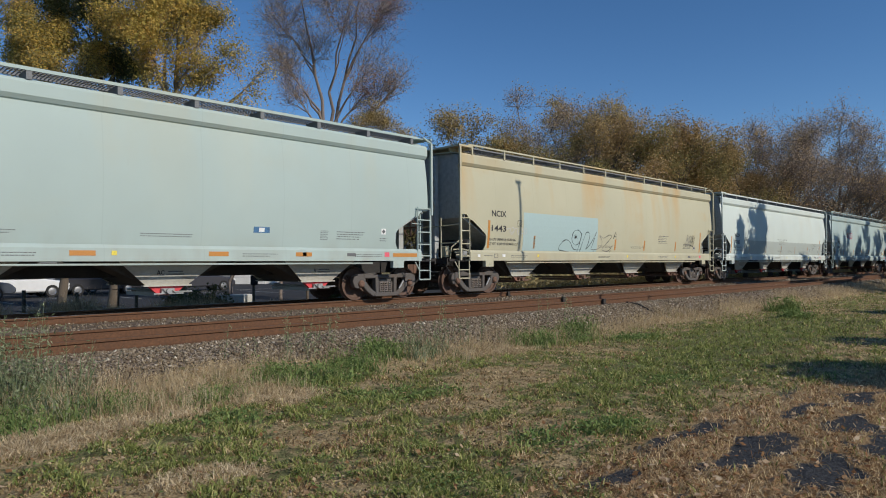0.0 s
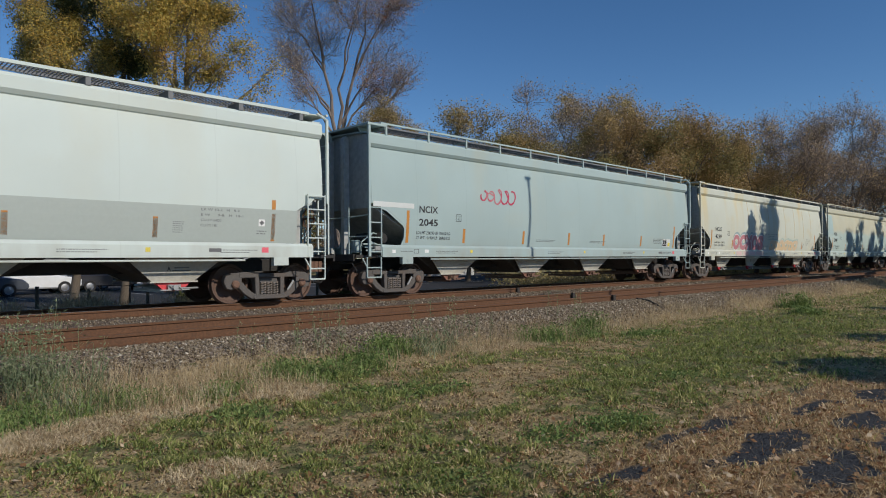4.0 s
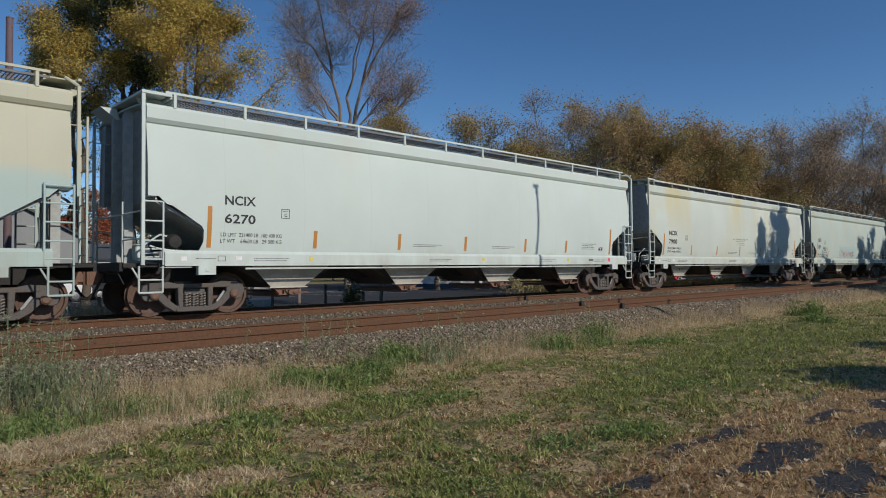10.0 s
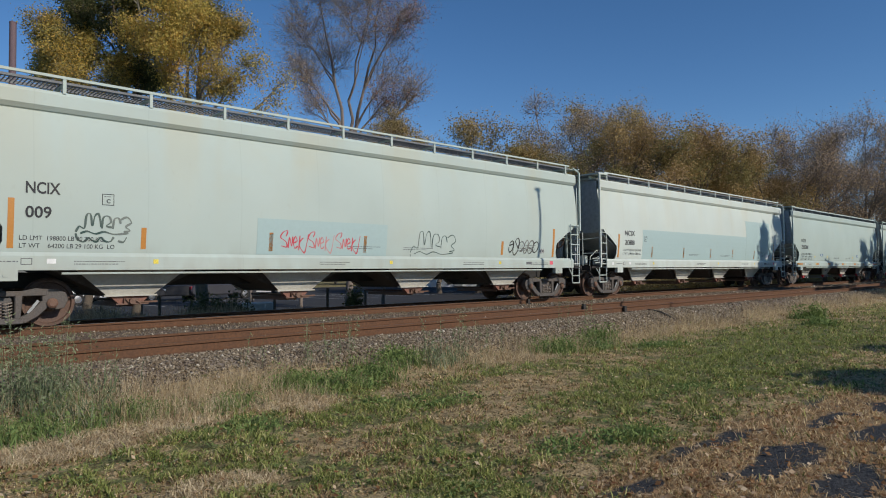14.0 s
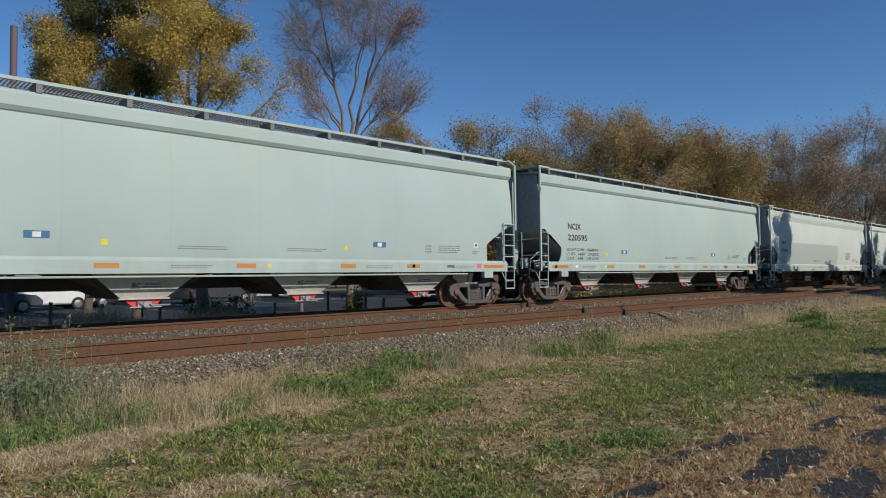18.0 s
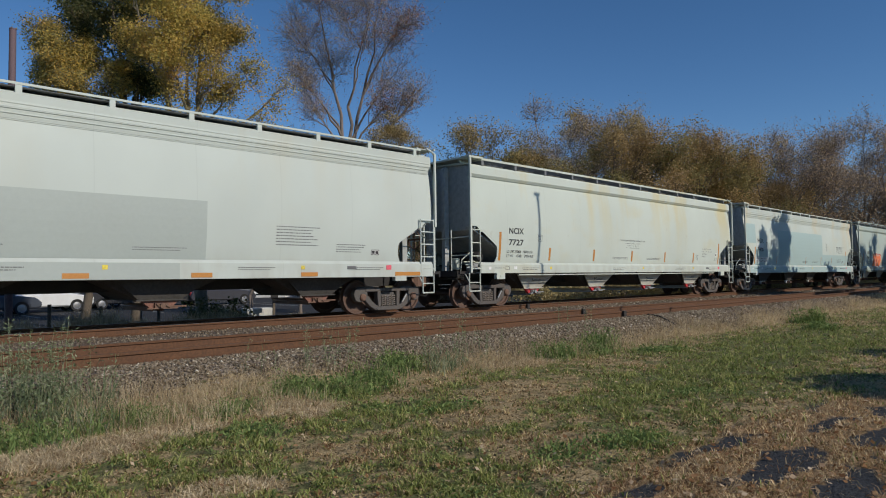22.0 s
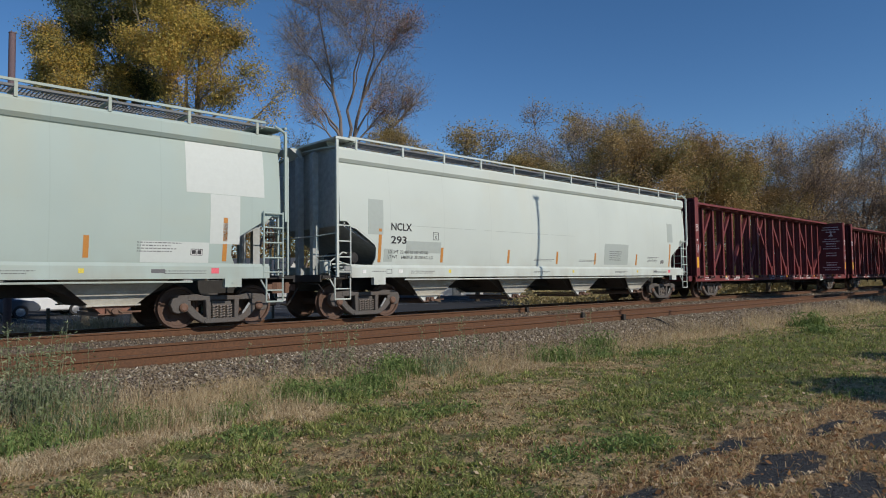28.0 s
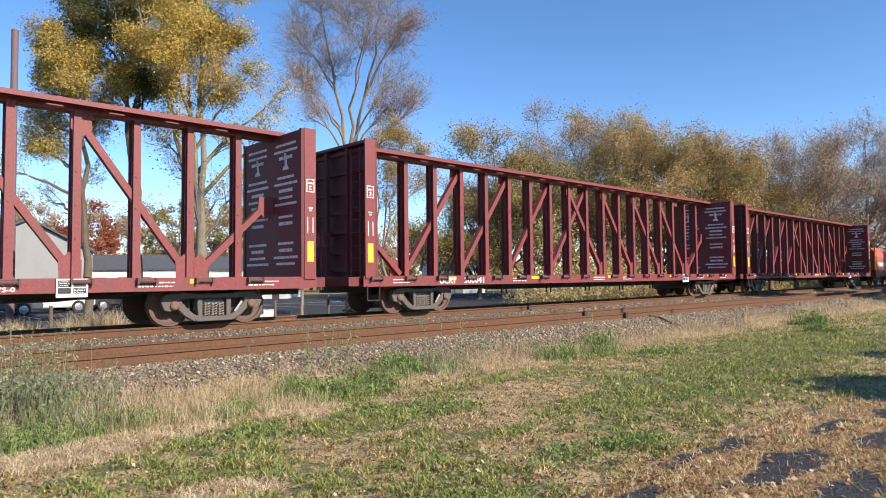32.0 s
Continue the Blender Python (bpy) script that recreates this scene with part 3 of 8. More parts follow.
def end_ladder_shape():
    """On the end, towards its far corner."""
    s = Shape()
    for y in (0.86, 1.32):
        s.box(-9.66, -9.62, y - 0.03, y + 0.03, 1.15, 4.0)
    for i in range(9):
        z = 1.3 + i * 0.33
        s.tube((-9.64, 0.86, z), (-9.64, 1.32, z), 0.014, 6)
    s.tube((-9.62, 0.86, 3.9), (-9.30, 0.86, 3.9), 0.014)
    s.tube((-9.62, 0.86, 2.2), (-9.30, 0.86, 2.2), 0.014)
    return s


def end_rail_shape():
    s = Shape()
    s.pipe([(-9.60, -0.95, 1.15), (-9.60, -0.95, 2.42)], 0.022)
    s.pipe([(-9.60, 1.0, 2.15), (-9.60, -0.95, 2.15), (-9.45, -SIDE - 0.05, 2.20)], 0.018)
    s.pipe([(-9.60, -0.95, 1.62), (-9.45, -SIDE - 0.05, 1.64)], 0.016)
    return s


def platform_shape():
    s = Shape()
    s.box(-9.75, -8.9, -1.45, 1.45, 1.06, 1.14)
    s.box(-9.80, -9.74, -1.40, 1.40, 0.98, 1.16)
    return s


def reservoir_shape():
    s = Shape()
    s.lathe([(-1.25, 0.0), (-1.23, 0.13), (-1.15, 0.17), (-0.1, 0.17), (0.0, 0.13), (0.02, 0.0)], 14)
    s.v = [(x - 8.62, y, z + 1.60) for x, y, z in s.v]
    return s


# air pipes of the sheltered end
PIPES = [[(-9.3, -1.30 + dy, 1.26 + dz), (-8.9, -1.25 + dy, 1.28 + dz), (-8.45, -1.2 + dy, 1.22 + dz), (-8.3, -0.6, 1.2 + dz)] for dz, dy in ((0.0, 0.0), (0.09, 0.05), (0.17, 0.12))]
PIPES += [[(-9.25, -1.0, 1.15), (-9.25, -1.05, 1.5), (-8.9, -1.1, 1.75), (-8.6, -1.0, 1.7)], [(-9.2, -1.35, 1.5), (-8.9, -1.3, 1.42), (-8.5, -1.32, 1.40), (-8.35, -1.3, 1.3)]]


def coupler_shape():
    s = Shape()
    s.box(-9.95, -9.2, -0.09, 0.09, 0.76, 0.94)
    s.prism([(-10.28, -0.16), (-10.20, 0.14), (-10.02, 0.17), (-9.92, 0.10), (-9.92, -0.14), (-10.05, -0.18), (-10.10, -0.04), (-10.20, -0.04), (-10.22, -0.17)], "z", 0.70, 0.99)
    return s


def air_hose_shape():
    s = Shape()
    s.pipe([(-9.8, -0.35, 0.85), (-9.95, -0.33, 0.55), (-10.05, -0.25, 0.40), (-10.15, -0.12, 0.42)], 0.03)
    s.pipe([(-9.75, -0.3, 0.95), (-9.8, -1.35, 0.92), (-9.75, -1.5, 0.72)], 0.014)
    return s


def walkway_shape(high):
    """Grating along the roof's near edge, on brackets."""
    s = Shape()
    z = 4.62
    y0, y1 = -1.50, -0.95
    for y in (y0, y1):
        s.box(-8.95, 8.95, y - 0.012, y + 0.012, z - 0.035, z + 0.01)
    n = 260
    for i in range(n + 1):
        x = -8.9 + 17.8 * i / n
        s.box(x - 0.006, x + 0.006, y0, y1, z - 0.022, z - 0.004)
    for y in (-1.36, -1.22, -1.08):
        s.box(-8.9, 8.9, y - 0.006, y + 0.006, z - 0.02, z - 0.005)
    return s


def bracket_shape(high):
    s = Shape()
    if high:
        s.box(-0.03, 0.03, -1.53, -1.49, 4.40, 4.72)
        s.box(-0.03, 0.03, -1.50, -0.95, 4.56, 4.60)
    else:
        s.prism([(-1.52, 4.42), (-1.46, 4.42), (-1.0, 4.50), (-1.0, 4.60), (-1.52, 4.60)], "x", -0.05, 0.05)
    return s


def top_plate_shape():
    """A plate with three raised beads that joins side and roof on the tall-silled wagons."""
    s = Shape()
    s.prism([(-1.462, 3.93), (-1.474, 3.93), (-1.525, 4.17), (-1.54, 4.40), (-1.50, 4.415), (-1.50, 4.17)], "x", -X1 + 0.03, X1 - 0.03)
    for z, y in ((4.03, -1.497), (4.12, -1.517), (4.21, -1.531)):
        s.prism([(y + 0.012, z - 0.022), (y - 0.010, z - 0.012), (y - 0.012, z + 0.008), (y + 0.008, z + 0.016)], "x", -X1 + 0.05, X1 - 0.05)
    s.box(-X1 + 0.03, X1 - 0.03, -1.470, -1.46, 3.905, 3.925)
    return s


def low_walkway_shape():
    s = Shape()
    s.box(-8.95, 8.95, -1.50, -0.95, 4.515, 4.53)
    for i in range(130):
        x = -8.88 + 17.76 * i / 129
        s.box(x - 0.02, x + 0.02, -1.49, -0.96, 4.532, 4.54)
    return s


def end_walk_shape():
    """Crossing platform at the end of the roof."""
    s = Shape()
    s.box(-9.46, -8.85, -1.62, -1.56, 4.60, 4.66)
    s.box(-9.46, -9.40, -1.6, 1.6, 4.60, 4.65)
    s.box(-8.88, -8.84, -1.58, 1.5, 4.56, 4.65)
    s.box(-9.40, -8.88, -1.555, 1.5, 4.605, 4.63)
    s.prism([(-9.30, 4.42), (-8.86, 4.48), (-8.86, 4.60), (-9.40, 4.60)], "y", -1.12, -1.08)
    s.prism([(-9.70, 4.60), (-9.36, 4.60), (-9.30, 4.36), (-9.36, 4.36)], "y", 0.2, 0.9)
    return s


def hatch_shape():
    s = Shape()
    s.box(-8.2, 8.2, -0.32, 0.32, 4.50, 4.58)
    return s


def pad_shape():
    s = Shape()
    s.box(-8.29, -7.90, -SIDE - 0.075, -SIDE + 0.05, 0.89, 1.08)
    s.box(-8.13, -8.05, -SIDE - 0.085, -SIDE + 0.05, 0.96, 1.01)
    return s


LETTERS = {}


def lettering(parent, text, x, z, high, mat=None, wide=None, y=None, name="lettering", bold=0.02):
    """Painted characters on a wagon's near side; x, z: lower left corner; wide: total width."""
    key = (text, high, wide, bold, z if y is None else 0)
    if key not in LETTERS:
        cu = bpy.data.curves.new("letters", "FONT")
        cu.body, cu.size, cu.offset, cu.extrude, cu.resolution_u = text, 1.0, bold, 0.0, 3
        ob = new("letters", cu)
        dg = bpy.context.evaluated_depsgraph_get()
        me = bpy.data.meshes.new_from_object(ob.evaluated_get(dg))
        bpy.data.objects.remove(ob)
        bpy.data.curves.remove(cu)
        co = np.array([v.co for v in me.vertices])
        lo, hi = co.min(0), co.max(0)
        sz = high / (hi[1] - lo[1])
        sx = wide / (hi[0] - lo[0]) if wide else sz
        for v in me.vertices:
            v.co = ((v.co.x - lo[0]) * sx, 0.0, (v.co.y - lo[1]) * sz)
        if y is None:
            bowed(me, z)
        me.materials.clear()
        me.materials.append(None)
        LETTERS[key] = me
    ob = new(name, LETTERS[key])
    ob.material_slots[0].link = "OBJECT"
    ob.material_slots[0].material = mat or INK
    ob.parent = parent
    ob.matrix_basis = pose(x, (-SIDE - 0.006) if y is None else y, z)
    return ob


def panel(parent, x0, x1, z0, z1, mat, name="paint_patch", y=None, label="", proud=0.004):
    yy = -SIDE if y is None else y
    return part(name, Shape().box(x0, x1, yy - proud, yy + 0.004, z0, z1), mat, parent, label, key=("panel", x0, x1, z0, z1, yy, proud), curve=yy > -SIDE - 0.05 and z1 > 1.35 and parent.name.startswith("hopper"))


def bars(parent, x0, x1, z0, z1, rows, mat=None, y=None, seed=0, name="fine_print"):
    """Rows of print too small to read."""
    rng = random.Random(seed + int(x0 * 100))
    yy = -SIDE if y is None else y
    s = Shape()
    pitch = (z1 - z0) / rows
    for i in range(rows):
        z = z1 - (i + 1) * pitch
        x = x0
        end = x1 - rng.uniform(0, 0.25) * (x1 - x0) * (i > 0)
        while x < end:
            w = min(rng.uniform(0.3, 1.3) * pitch, end - x)
            s.box(x, x + w, yy - 0.0045, yy, z + pitch * 0.32, z + pitch * 0.64)
            x += w + pitch * 0.35
    ob = part(name, s, mat or FINE, parent, curve=yy > -SIDE - 0.05 and z0 > 1.35 and parent.name.startswith("hopper"))
    return tagged(ob, kind="stuff")


def outline(parent, x0, x1, z0, z1, w, mat, name="stencil_box", y=None):
    yy = -SIDE if y is None else y
    s = Shape()
    s.box(x0, x1, yy - 0.0045, yy, z0, z0 + w).box(x0, x1, yy - 0.0045, yy, z1 - w, z1)
    s.box(x0, x0 + w, yy - 0.0045, yy, z0 + w, z1 - w).box(x1 - w, x1, yy - 0.0045, yy, z0 + w, z1 - w)
    return part(name, s, mat, parent, curve=yy > -SIDE - 0.05 and parent.name.startswith("hopper"))


def plate_print(o, text):
    """Outlet letters on the sloping plate, with two lines of small print beside them."""
    s = Shape()
    for x0, x1, z0, z1 in ((-0.02, 0.30, 0.85, 0.875), (-0.06, 0.34, 0.79, 0.815)):
        y = -1.06 - 0.21 * (z1 - 0.57) / 0.59 - 0.006
        s.box(x0, x1, y, y + 0.02, z0, z1)
    part("fine_print", s, FINE, o, key="plateprint")
    lettering(o, text, -0.10 - 0.085 * len(text), 0.79, 0.10, wide=0.085 * len(text), y=-1.175)


def scrawl(parent, x0, x1, z0, z1, mat, seed, loops=6, wide=0.03, y=None, label="sprayed graffiti lines", lean=0.25):
    """A sprayed line that loops along the side, as one ribbon."""
    rng = random.Random(seed)
    yy = (-SIDE if y is None else y) - 0.006
    pts = []
    step = (x1 - x0) / loops
    zc, amp = (z0 + z1) / 2, (z1 - z0) / 2
    for i in range(loops):
        cx = x0 + step * (i + 0.5)
        a0, turn = rng.uniform(2.6, 3.6), rng.choice((1.15, 1.6, 1.9)) * math.pi * rng.choice((1, 1, -1))
        rx, rz = step * rng.uniform(0.35, 0.62), amp * rng.uniform(0.6, 1.0)
        for k in range(12):
            a = a0 + turn * k / 11
            dz = rz * math.sin(a)
            pts.append((cx + rx * math.cos(a) + lean * dz, zc + dz))
    s = Shape()
    ring = []
    for i, (u, w) in enumerate(pts):
        p, q = pts[max(0, i - 1)], pts[min(len(pts) - 1, i + 1)]
        dx, dz = q[0] - p[0], q[1] - p[1]
        d = math.hypot(dx, dz) or 1.0
        h = wide * (0.6 + 0.5 * abs(math.sin(i * 0.7)))
        ring.append([(u - dz / d * h, yy, w + dx / d * h), (u + dz / d * h, yy, w - dx / d * h)])
    s.loft(ring)
    return part("graffiti", s, mat, parent, label, curve=True)


def bubbles(parent, x0, x1, z0, z1, fill, edge, n, seed, label):
    """Swollen sprayed letters that cannot be read: a cast edge behind, a white rim, the fill, and a small counter in each."""
    rng = random.Random(seed)
    white = spray("white", (0.62, 0.61, 0.59))
    layers = [(Shape(), edge, "graffiti_shadow", 1.16, 0.05, 0.06, 0.0035), (Shape(), white, "graffiti_rim", 1.07, 0, 0, 0.0060), (Shape(), fill, "graffiti", 1.0, 0, 0, 0.0085), (Shape(), edge, "graffiti_counter", 0.26, 0, 0.02, 0.0110), (Shape(), white, "graffiti_glint", 0.12, -0.14, 0.13, 0.0110)]
    step = (x1 - x0) / n
    for i in range(n):
        cx, cz = x0 + step * (i + 0.5), (z0 + z1) / 2 + rng.uniform(-0.05, 0.05)
        tall = (z1 - z0) * rng.uniform(0.44, 0.52)
        tilt, a, b, c = rng.uniform(-0.12, 0.12), rng.uniform(0, 6), rng.uniform(0, 6), rng.uniform(0.5, 0.75)
        for sh, mat, name, grow, dx, dz, proud in layers:
            ring = []
            m = 44
            for k in range(m):
                t = 2 * math.pi * k / m
                rr = (abs(math.cos(t)) ** 3.2 + abs(math.sin(t)) ** 3.2) ** (-1 / 3.2)
                rr *= 1 + 0.09 * math.sin(2 * t + a) + 0.07 * math.sin(3 * t + b) - 0.16 * max(0.0, math.cos(t + c * 5)) ** 6
                wz = tall * rr * math.sin(t)
                ring.append((cx + dx * step + grow * step * 0.50 * rr * math.cos(t) + tilt * wz, -SIDE - proud - i * 0.0003, cz + dz * tall * 2 + grow * wz))
            sh.add(ring + [(sum(q[0] for q in ring) / m, ring[0][1], sum(q[2] for q in ring) / m)], [(k, (k + 1) % m, m) for k in range(m)])
    for sh, mat, name, grow, dx, dz, proud in layers:
        part(name, sh, mat, parent, label if name == "graffiti" else "", curve=True)


def swollen(parent, text, x0, x1, z0, z1, fill, edge, label):
    """Sprayed block letters: a dark cast edge, a white rim and the fill, each letter a little bigger or smaller than the next."""
    rng = random.Random(len(text))
    white = spray("white", (0.66, 0.65, 0.63))
    step = (x1 - x0) / len(text)
    for i, ch in enumerate(text):
        high = (z1 - z0) * rng.uniform(0.9, 1.06)
        for name, mat, bold, grow, dx, dz, out in (("graffiti_shadow", edge, 0.13, 1.20, 0.05, 0.07, 0.003), ("graffiti_rim", white, 0.11, 1.10, 0.0, 0.0, 0.006), ("graffiti", fill, 0.075, 1.0, 0.0, 0.0, 0.009)):
            w, h = step * 1.02 * grow, high * grow
            ob = lettering(parent, ch, x0 + step * (i + 0.5) - w / 2 + dx, (z0 + z1) / 2 - h / 2 + dz, h, mat, w, name=name, bold=bold)
            ob.location.y = -SIDE - out - 0.0005 * i
            if name == "graffiti":
                ob["label"] = label


def tag(parent, strokes, x0, x1, z0, z1, mat, wide=0.02, label="sprayed graffiti lines", out=0.006):
    """Hand-sprayed strokes, each a smooth ribbon through a few points of a unit box."""
    s = Shape()
    for stroke in strokes:
        p = [stroke[0]] + list(stroke) + [stroke[-1]]
        pts = []
        for a, b, c, d in zip(p, p[1:], p[2:], p[3:]):
            for k in range(6):
                t = k / 6
                pts.append([0.5 * (2 * v + (w - u) * t + (2 * u - 5 * v + 4 * w - x) * t * t + (3 * v - u - 3 * w + x) * t ** 3) for u, v, w, x in zip(a, b, c, d)])
        pts.append(list(p[-1]))
        pts = [(x0 + (x1 - x0) * u, z0 + (z1 - z0) * w) for u, w in pts]
        ring = []
        for i, (u, w) in enumerate(pts):
            a, b = pts[max(0, i - 1)], pts[min(len(pts) - 1, i + 1)]
            dx, dz = b[0] - a[0], b[1] - a[1]
            d = math.hypot(dx, dz) or 1.0
            h = wide * (0.75 + 0.25 * math.sin(i * 0.5))
            ring.append([(u - dz / d * h, -SIDE - out, w + dx / d * h), (u + dz / d * h, -SIDE - out, w - dx / d * h)])
        s.loft(ring)
    return part("graffiti", s, mat, parent, label, curve=True)


LOOPED = [[(0.19, 0.0), (0.18, 0.18), (0.10, 0.22), (0.0, 0.28), (0.03, 0.5), (0.10, 0.63), (0.17, 0.55), (0.24, 0.3), (0.35, 0.28)],
          [(0.36, 0.85), (0.30, 1.0), (0.22, 0.92), (0.20, 0.62), (0.27, 0.45), (0.34, 0.62), (0.36, 0.9), (0.33, 0.5), (0.30, 0.2)],
          [(0.34, 0.0), (0.36, 0.35), (0.42, 0.85), (0.47, 0.95), (0.50, 0.8), (0.47, 0.45), (0.44, 0.3), (0.52, 0.5), (0.60, 0.9), (0.62, 0.98)],
          [(0.62, 0.98), (0.56, 0.5), (0.55, 0.3), (0.68, 0.35), (0.73, 0.6), (0.68, 0.85), (0.75, 0.75), (0.86, 0.88), (0.90, 0.8), (0.80, 0.5), (0.74, 0.3), (0.85, 0.25), (0.93, 0.45), (0.95, 0.5)],
          [(0.59, 0.25), (0.57, 0.1), (0.62, 0.0), (0.67, 0.1), (0.63, 0.25)], [(0.90, 0.3), (0.88, 0.1), (0.85, 0.0)],
          [(0.94, 0.75), (0.985, 1.0), (1.0, 0.7)], [(0.945, 0.82), (1.0, 0.82)], [(0.26, 0.66), (0.26, 0.84)], [(0.235, 0.7), (0.285, 0.8)], [(0.235, 0.8), (0.285, 0.7)]]
SPIKY = [[(0.2, 0.75), (0.25, 1.0), (0.1, 0.95), (0.0, 0.7), (0.2, 0.5), (0.25, 0.25), (0.05, 0.3)], [(0.3, 0.2), (0.33, 0.7), (0.42, 0.3), (0.45, 0.75)],
         [(0.5, 0.45), (0.62, 0.55), (0.55, 0.75), (0.48, 0.5), (0.55, 0.2), (0.65, 0.3)], [(0.72, 0.8), (0.70, 0.1)], [(0.85, 0.7), (0.70, 0.4), (0.88, 0.02), (0.96, 0.1), (1.04, 0.9)]]
ROUND = [[(0.0, 0.35), (0.06, 0.55), (0.15, 0.5), (0.18, 0.95), (0.25, 1.0), (0.29, 0.6), (0.33, 0.95), (0.40, 1.0), (0.44, 0.55)], [(0.46, 0.5), (0.48, 0.9), (0.58, 0.95), (0.62, 0.75), (0.54, 0.6), (0.64, 0.55)],
         [(0.66, 0.5), (0.68, 0.85), (0.76, 0.9), (0.80, 0.7)], [(0.80, 0.85), (0.92, 0.95), (1.0, 0.75), (0.90, 0.6), (0.98, 0.45), (0.86, 0.4)],
         [(0.0, 0.3), (0.04, 0.08), (0.14, 0.0), (0.22, 0.14), (0.30, 0.05), (0.38, 0.02), (0.44, 0.18), (0.52, 0.04), (0.62, 0.03), (0.68, 0.2)], [(0.76, 0.06), (0.86, 0.02), (0.92, 0.2)],
         [(0.08, 0.3), (0.2, 0.38), (0.35, 0.3), (0.5, 0.38), (0.7, 0.3), (0.95, 0.36)]]


def spray(name, rgb):
    return plain("spray_" + name, rgb, 0.6, 0, 0.10, 3, (0.52, 0.50, 0.45), 0.6, 0.02)


def hopper(k, paint, mark="", number="", load=("", ""), label="pale grey covered hopper wagon on two trucks", strips="v", xs=(-5.4, -2.7, 0.0, 2.7, 5.35), high=False, gate=None, tall=False, cu="", size=0.2, dx=0.0, lift=(0, 0), spot=(0, 0), pitch=0.185, low=0.0):
    car = thing("hopper_wagon", label, "hopper wagon", "wagons of the train")
    gate = gate or RED
    for side in (0, 180):
        turn = pose(0, 0, 0, 0, 0, side)
        part("side_sheet", side_sheet_shape, paint, car, key="side", at=turn, curve=True, smooth=True)
        part("side_sill", tall_sill_shape if tall else sill_shape, paint, car, key="sillt" if tall else "sill", at=turn)
        part("end_sheet", end_sheet_shape, SHADED_END, car, "end sheet darkened for shade, with grime blotches", key="endsheet", at=turn)
        for u in (-0.42, 0.30):
            part("end_post", end_post_shape, SHADED_END, car, key="endpost", at=turn @ pose(0, u, 0))
        part("corner_ladder", corner_ladder_shape, paint, car, key="cladder", at=turn)
        part("rear_ladder", rear_ladder_shape, paint, car, key="rladder", at=turn)
        part("stirrup_step", lambda: stirrup_shape(-9.50, -9.03), paint, car, key="stirrupa", at=turn)
        part("stirrup_step", lambda: stirrup_shape(8.92, 9.34), paint, car, key="stirrupb", at=turn)
        part("end_ladder", end_ladder_shape, paint, car, key="eladder", at=turn)
        part("end_handrail", end_rail_shape, paint, car, key="erail", at=turn)
        part("end_platform", platform_shape, BLACK, car, key="platform", at=turn)
        part("coupler", coupler_shape, BEARING, car, "rust-brown knuckle coupler", key="coupler", at=turn)
        part("air_hose", air_hose_shape, BLACK, car, "black air hose", key="hose", at=turn)
        if tall:
            part("top_plate", top_plate_shape, paint, car, "beaded plate under the roof's edge", key="topplate", at=turn)
            part("roof_walkway", low_walkway_shape, GRATE, car, "dark steel roof walkway", key="lowwalk", at=turn)
            part("walkway_rail", lambda: Shape().box(-8.95, 8.95, -1.545, -1.505, 4.55, 4.595), paint, car, key="lowrail", at=turn)
            for i in range(12):
                part("walkway_bracket", lambda: Shape().box(-0.055, 0.055, -1.54, -1.50, 4.36, 4.548).box(-0.02, 0.02, -1.50, -1.0, 4.44, 4.513), paint, car, key="lowbracket", at=turn @ pose(-8.75 + i * 1.59, 0, 0))
        else:
            part("roof_walkway", lambda: walkway_shape(high), GRATE, car, "dull galvanised steel grating", key=("walkway", high), at=turn)
        for i in range(0 if tall else 12):
            part("walkway_bracket", lambda: bracket_shape(high), paint if high else GRATE, car, key=("bracket", high), at=turn @ pose(-8.75 + i * 1.59, 0, 0))
        if not high:
            part("walkway_edge", lambda: Shape().box(-8.95, 8.95, -1.53, -1.50, 4.585, 4.65), paint, car, key="walkedge", at=turn)
        if high and not tall:
            part("walkway_rail", lambda: Shape().box(-8.95, 8.95, -1.535, -1.495, 4.68, 4.73), paint, car, key="walkrail", at=turn)
        part("end_walkway", end_walk_shape, paint, car, key="endwalk", at=turn)
        part("jacking_pad", pad_shape, paint, car, key="pad", at=turn)
        part("jacking_pad", pad_shape, paint, car, key="pad", at=turn @ pose(16.2, 0, 0))
    part("air_reservoir", reservoir_shape, BLACK, car, "black air reservoir", key="reservoir", smooth=True)
    for i, run in enumerate(PIPES):
        part("air_pipe", lambda: Shape().pipe(run, 0.02), paint, car, key=("airpipe", i))
    part("brake_valve", lambda: Shape().box(-8.98, -8.76, -1.30, -0.95, 1.16, 1.40), GALV, car, "grey brake valve", key="valve", bevel=0.03)
    part("brake_box", lambda: Shape().box(-9.30, -9.12, -0.85, -0.60, 1.2, 1.55), paint, car, key="brakebox", bevel=0.02)
    part("hand_brake", lambda: Shape().lathe([(0.0, 0.26), (0.02, 0.29), (0.05, 0.26)], 20).box(-0.02, 0.02, 0.0, 0.04, -0.27, 0.27).box(-0.27, 0.27, 0.0, 0.04, -0.02, 0.02), BEARING, car, "rusty hand brake wheel", key="handbrake", at=pose(9.62, -0.5, 2.1, 0, 0, 90))
    part("roof", roof_shape, paint, car, key="roof")
    part("hatch_cover", hatch_shape, paint, car, key="hatch")
    part("underframe", lambda: Shape().box(-9.7, 9.7, -0.25, 0.25, 0.74, 1.05).box(-7.9, 7.9, -1.50, 1.50, 1.35, 1.39), BLACK, car, key="under")
    part("brake_pipe", lambda: Shape().tube((-7.2, -SIDE - 0.035, 1.015), (7.2, -SIDE - 0.035, 1.015), 0.022), paint, car, key="bpipe")
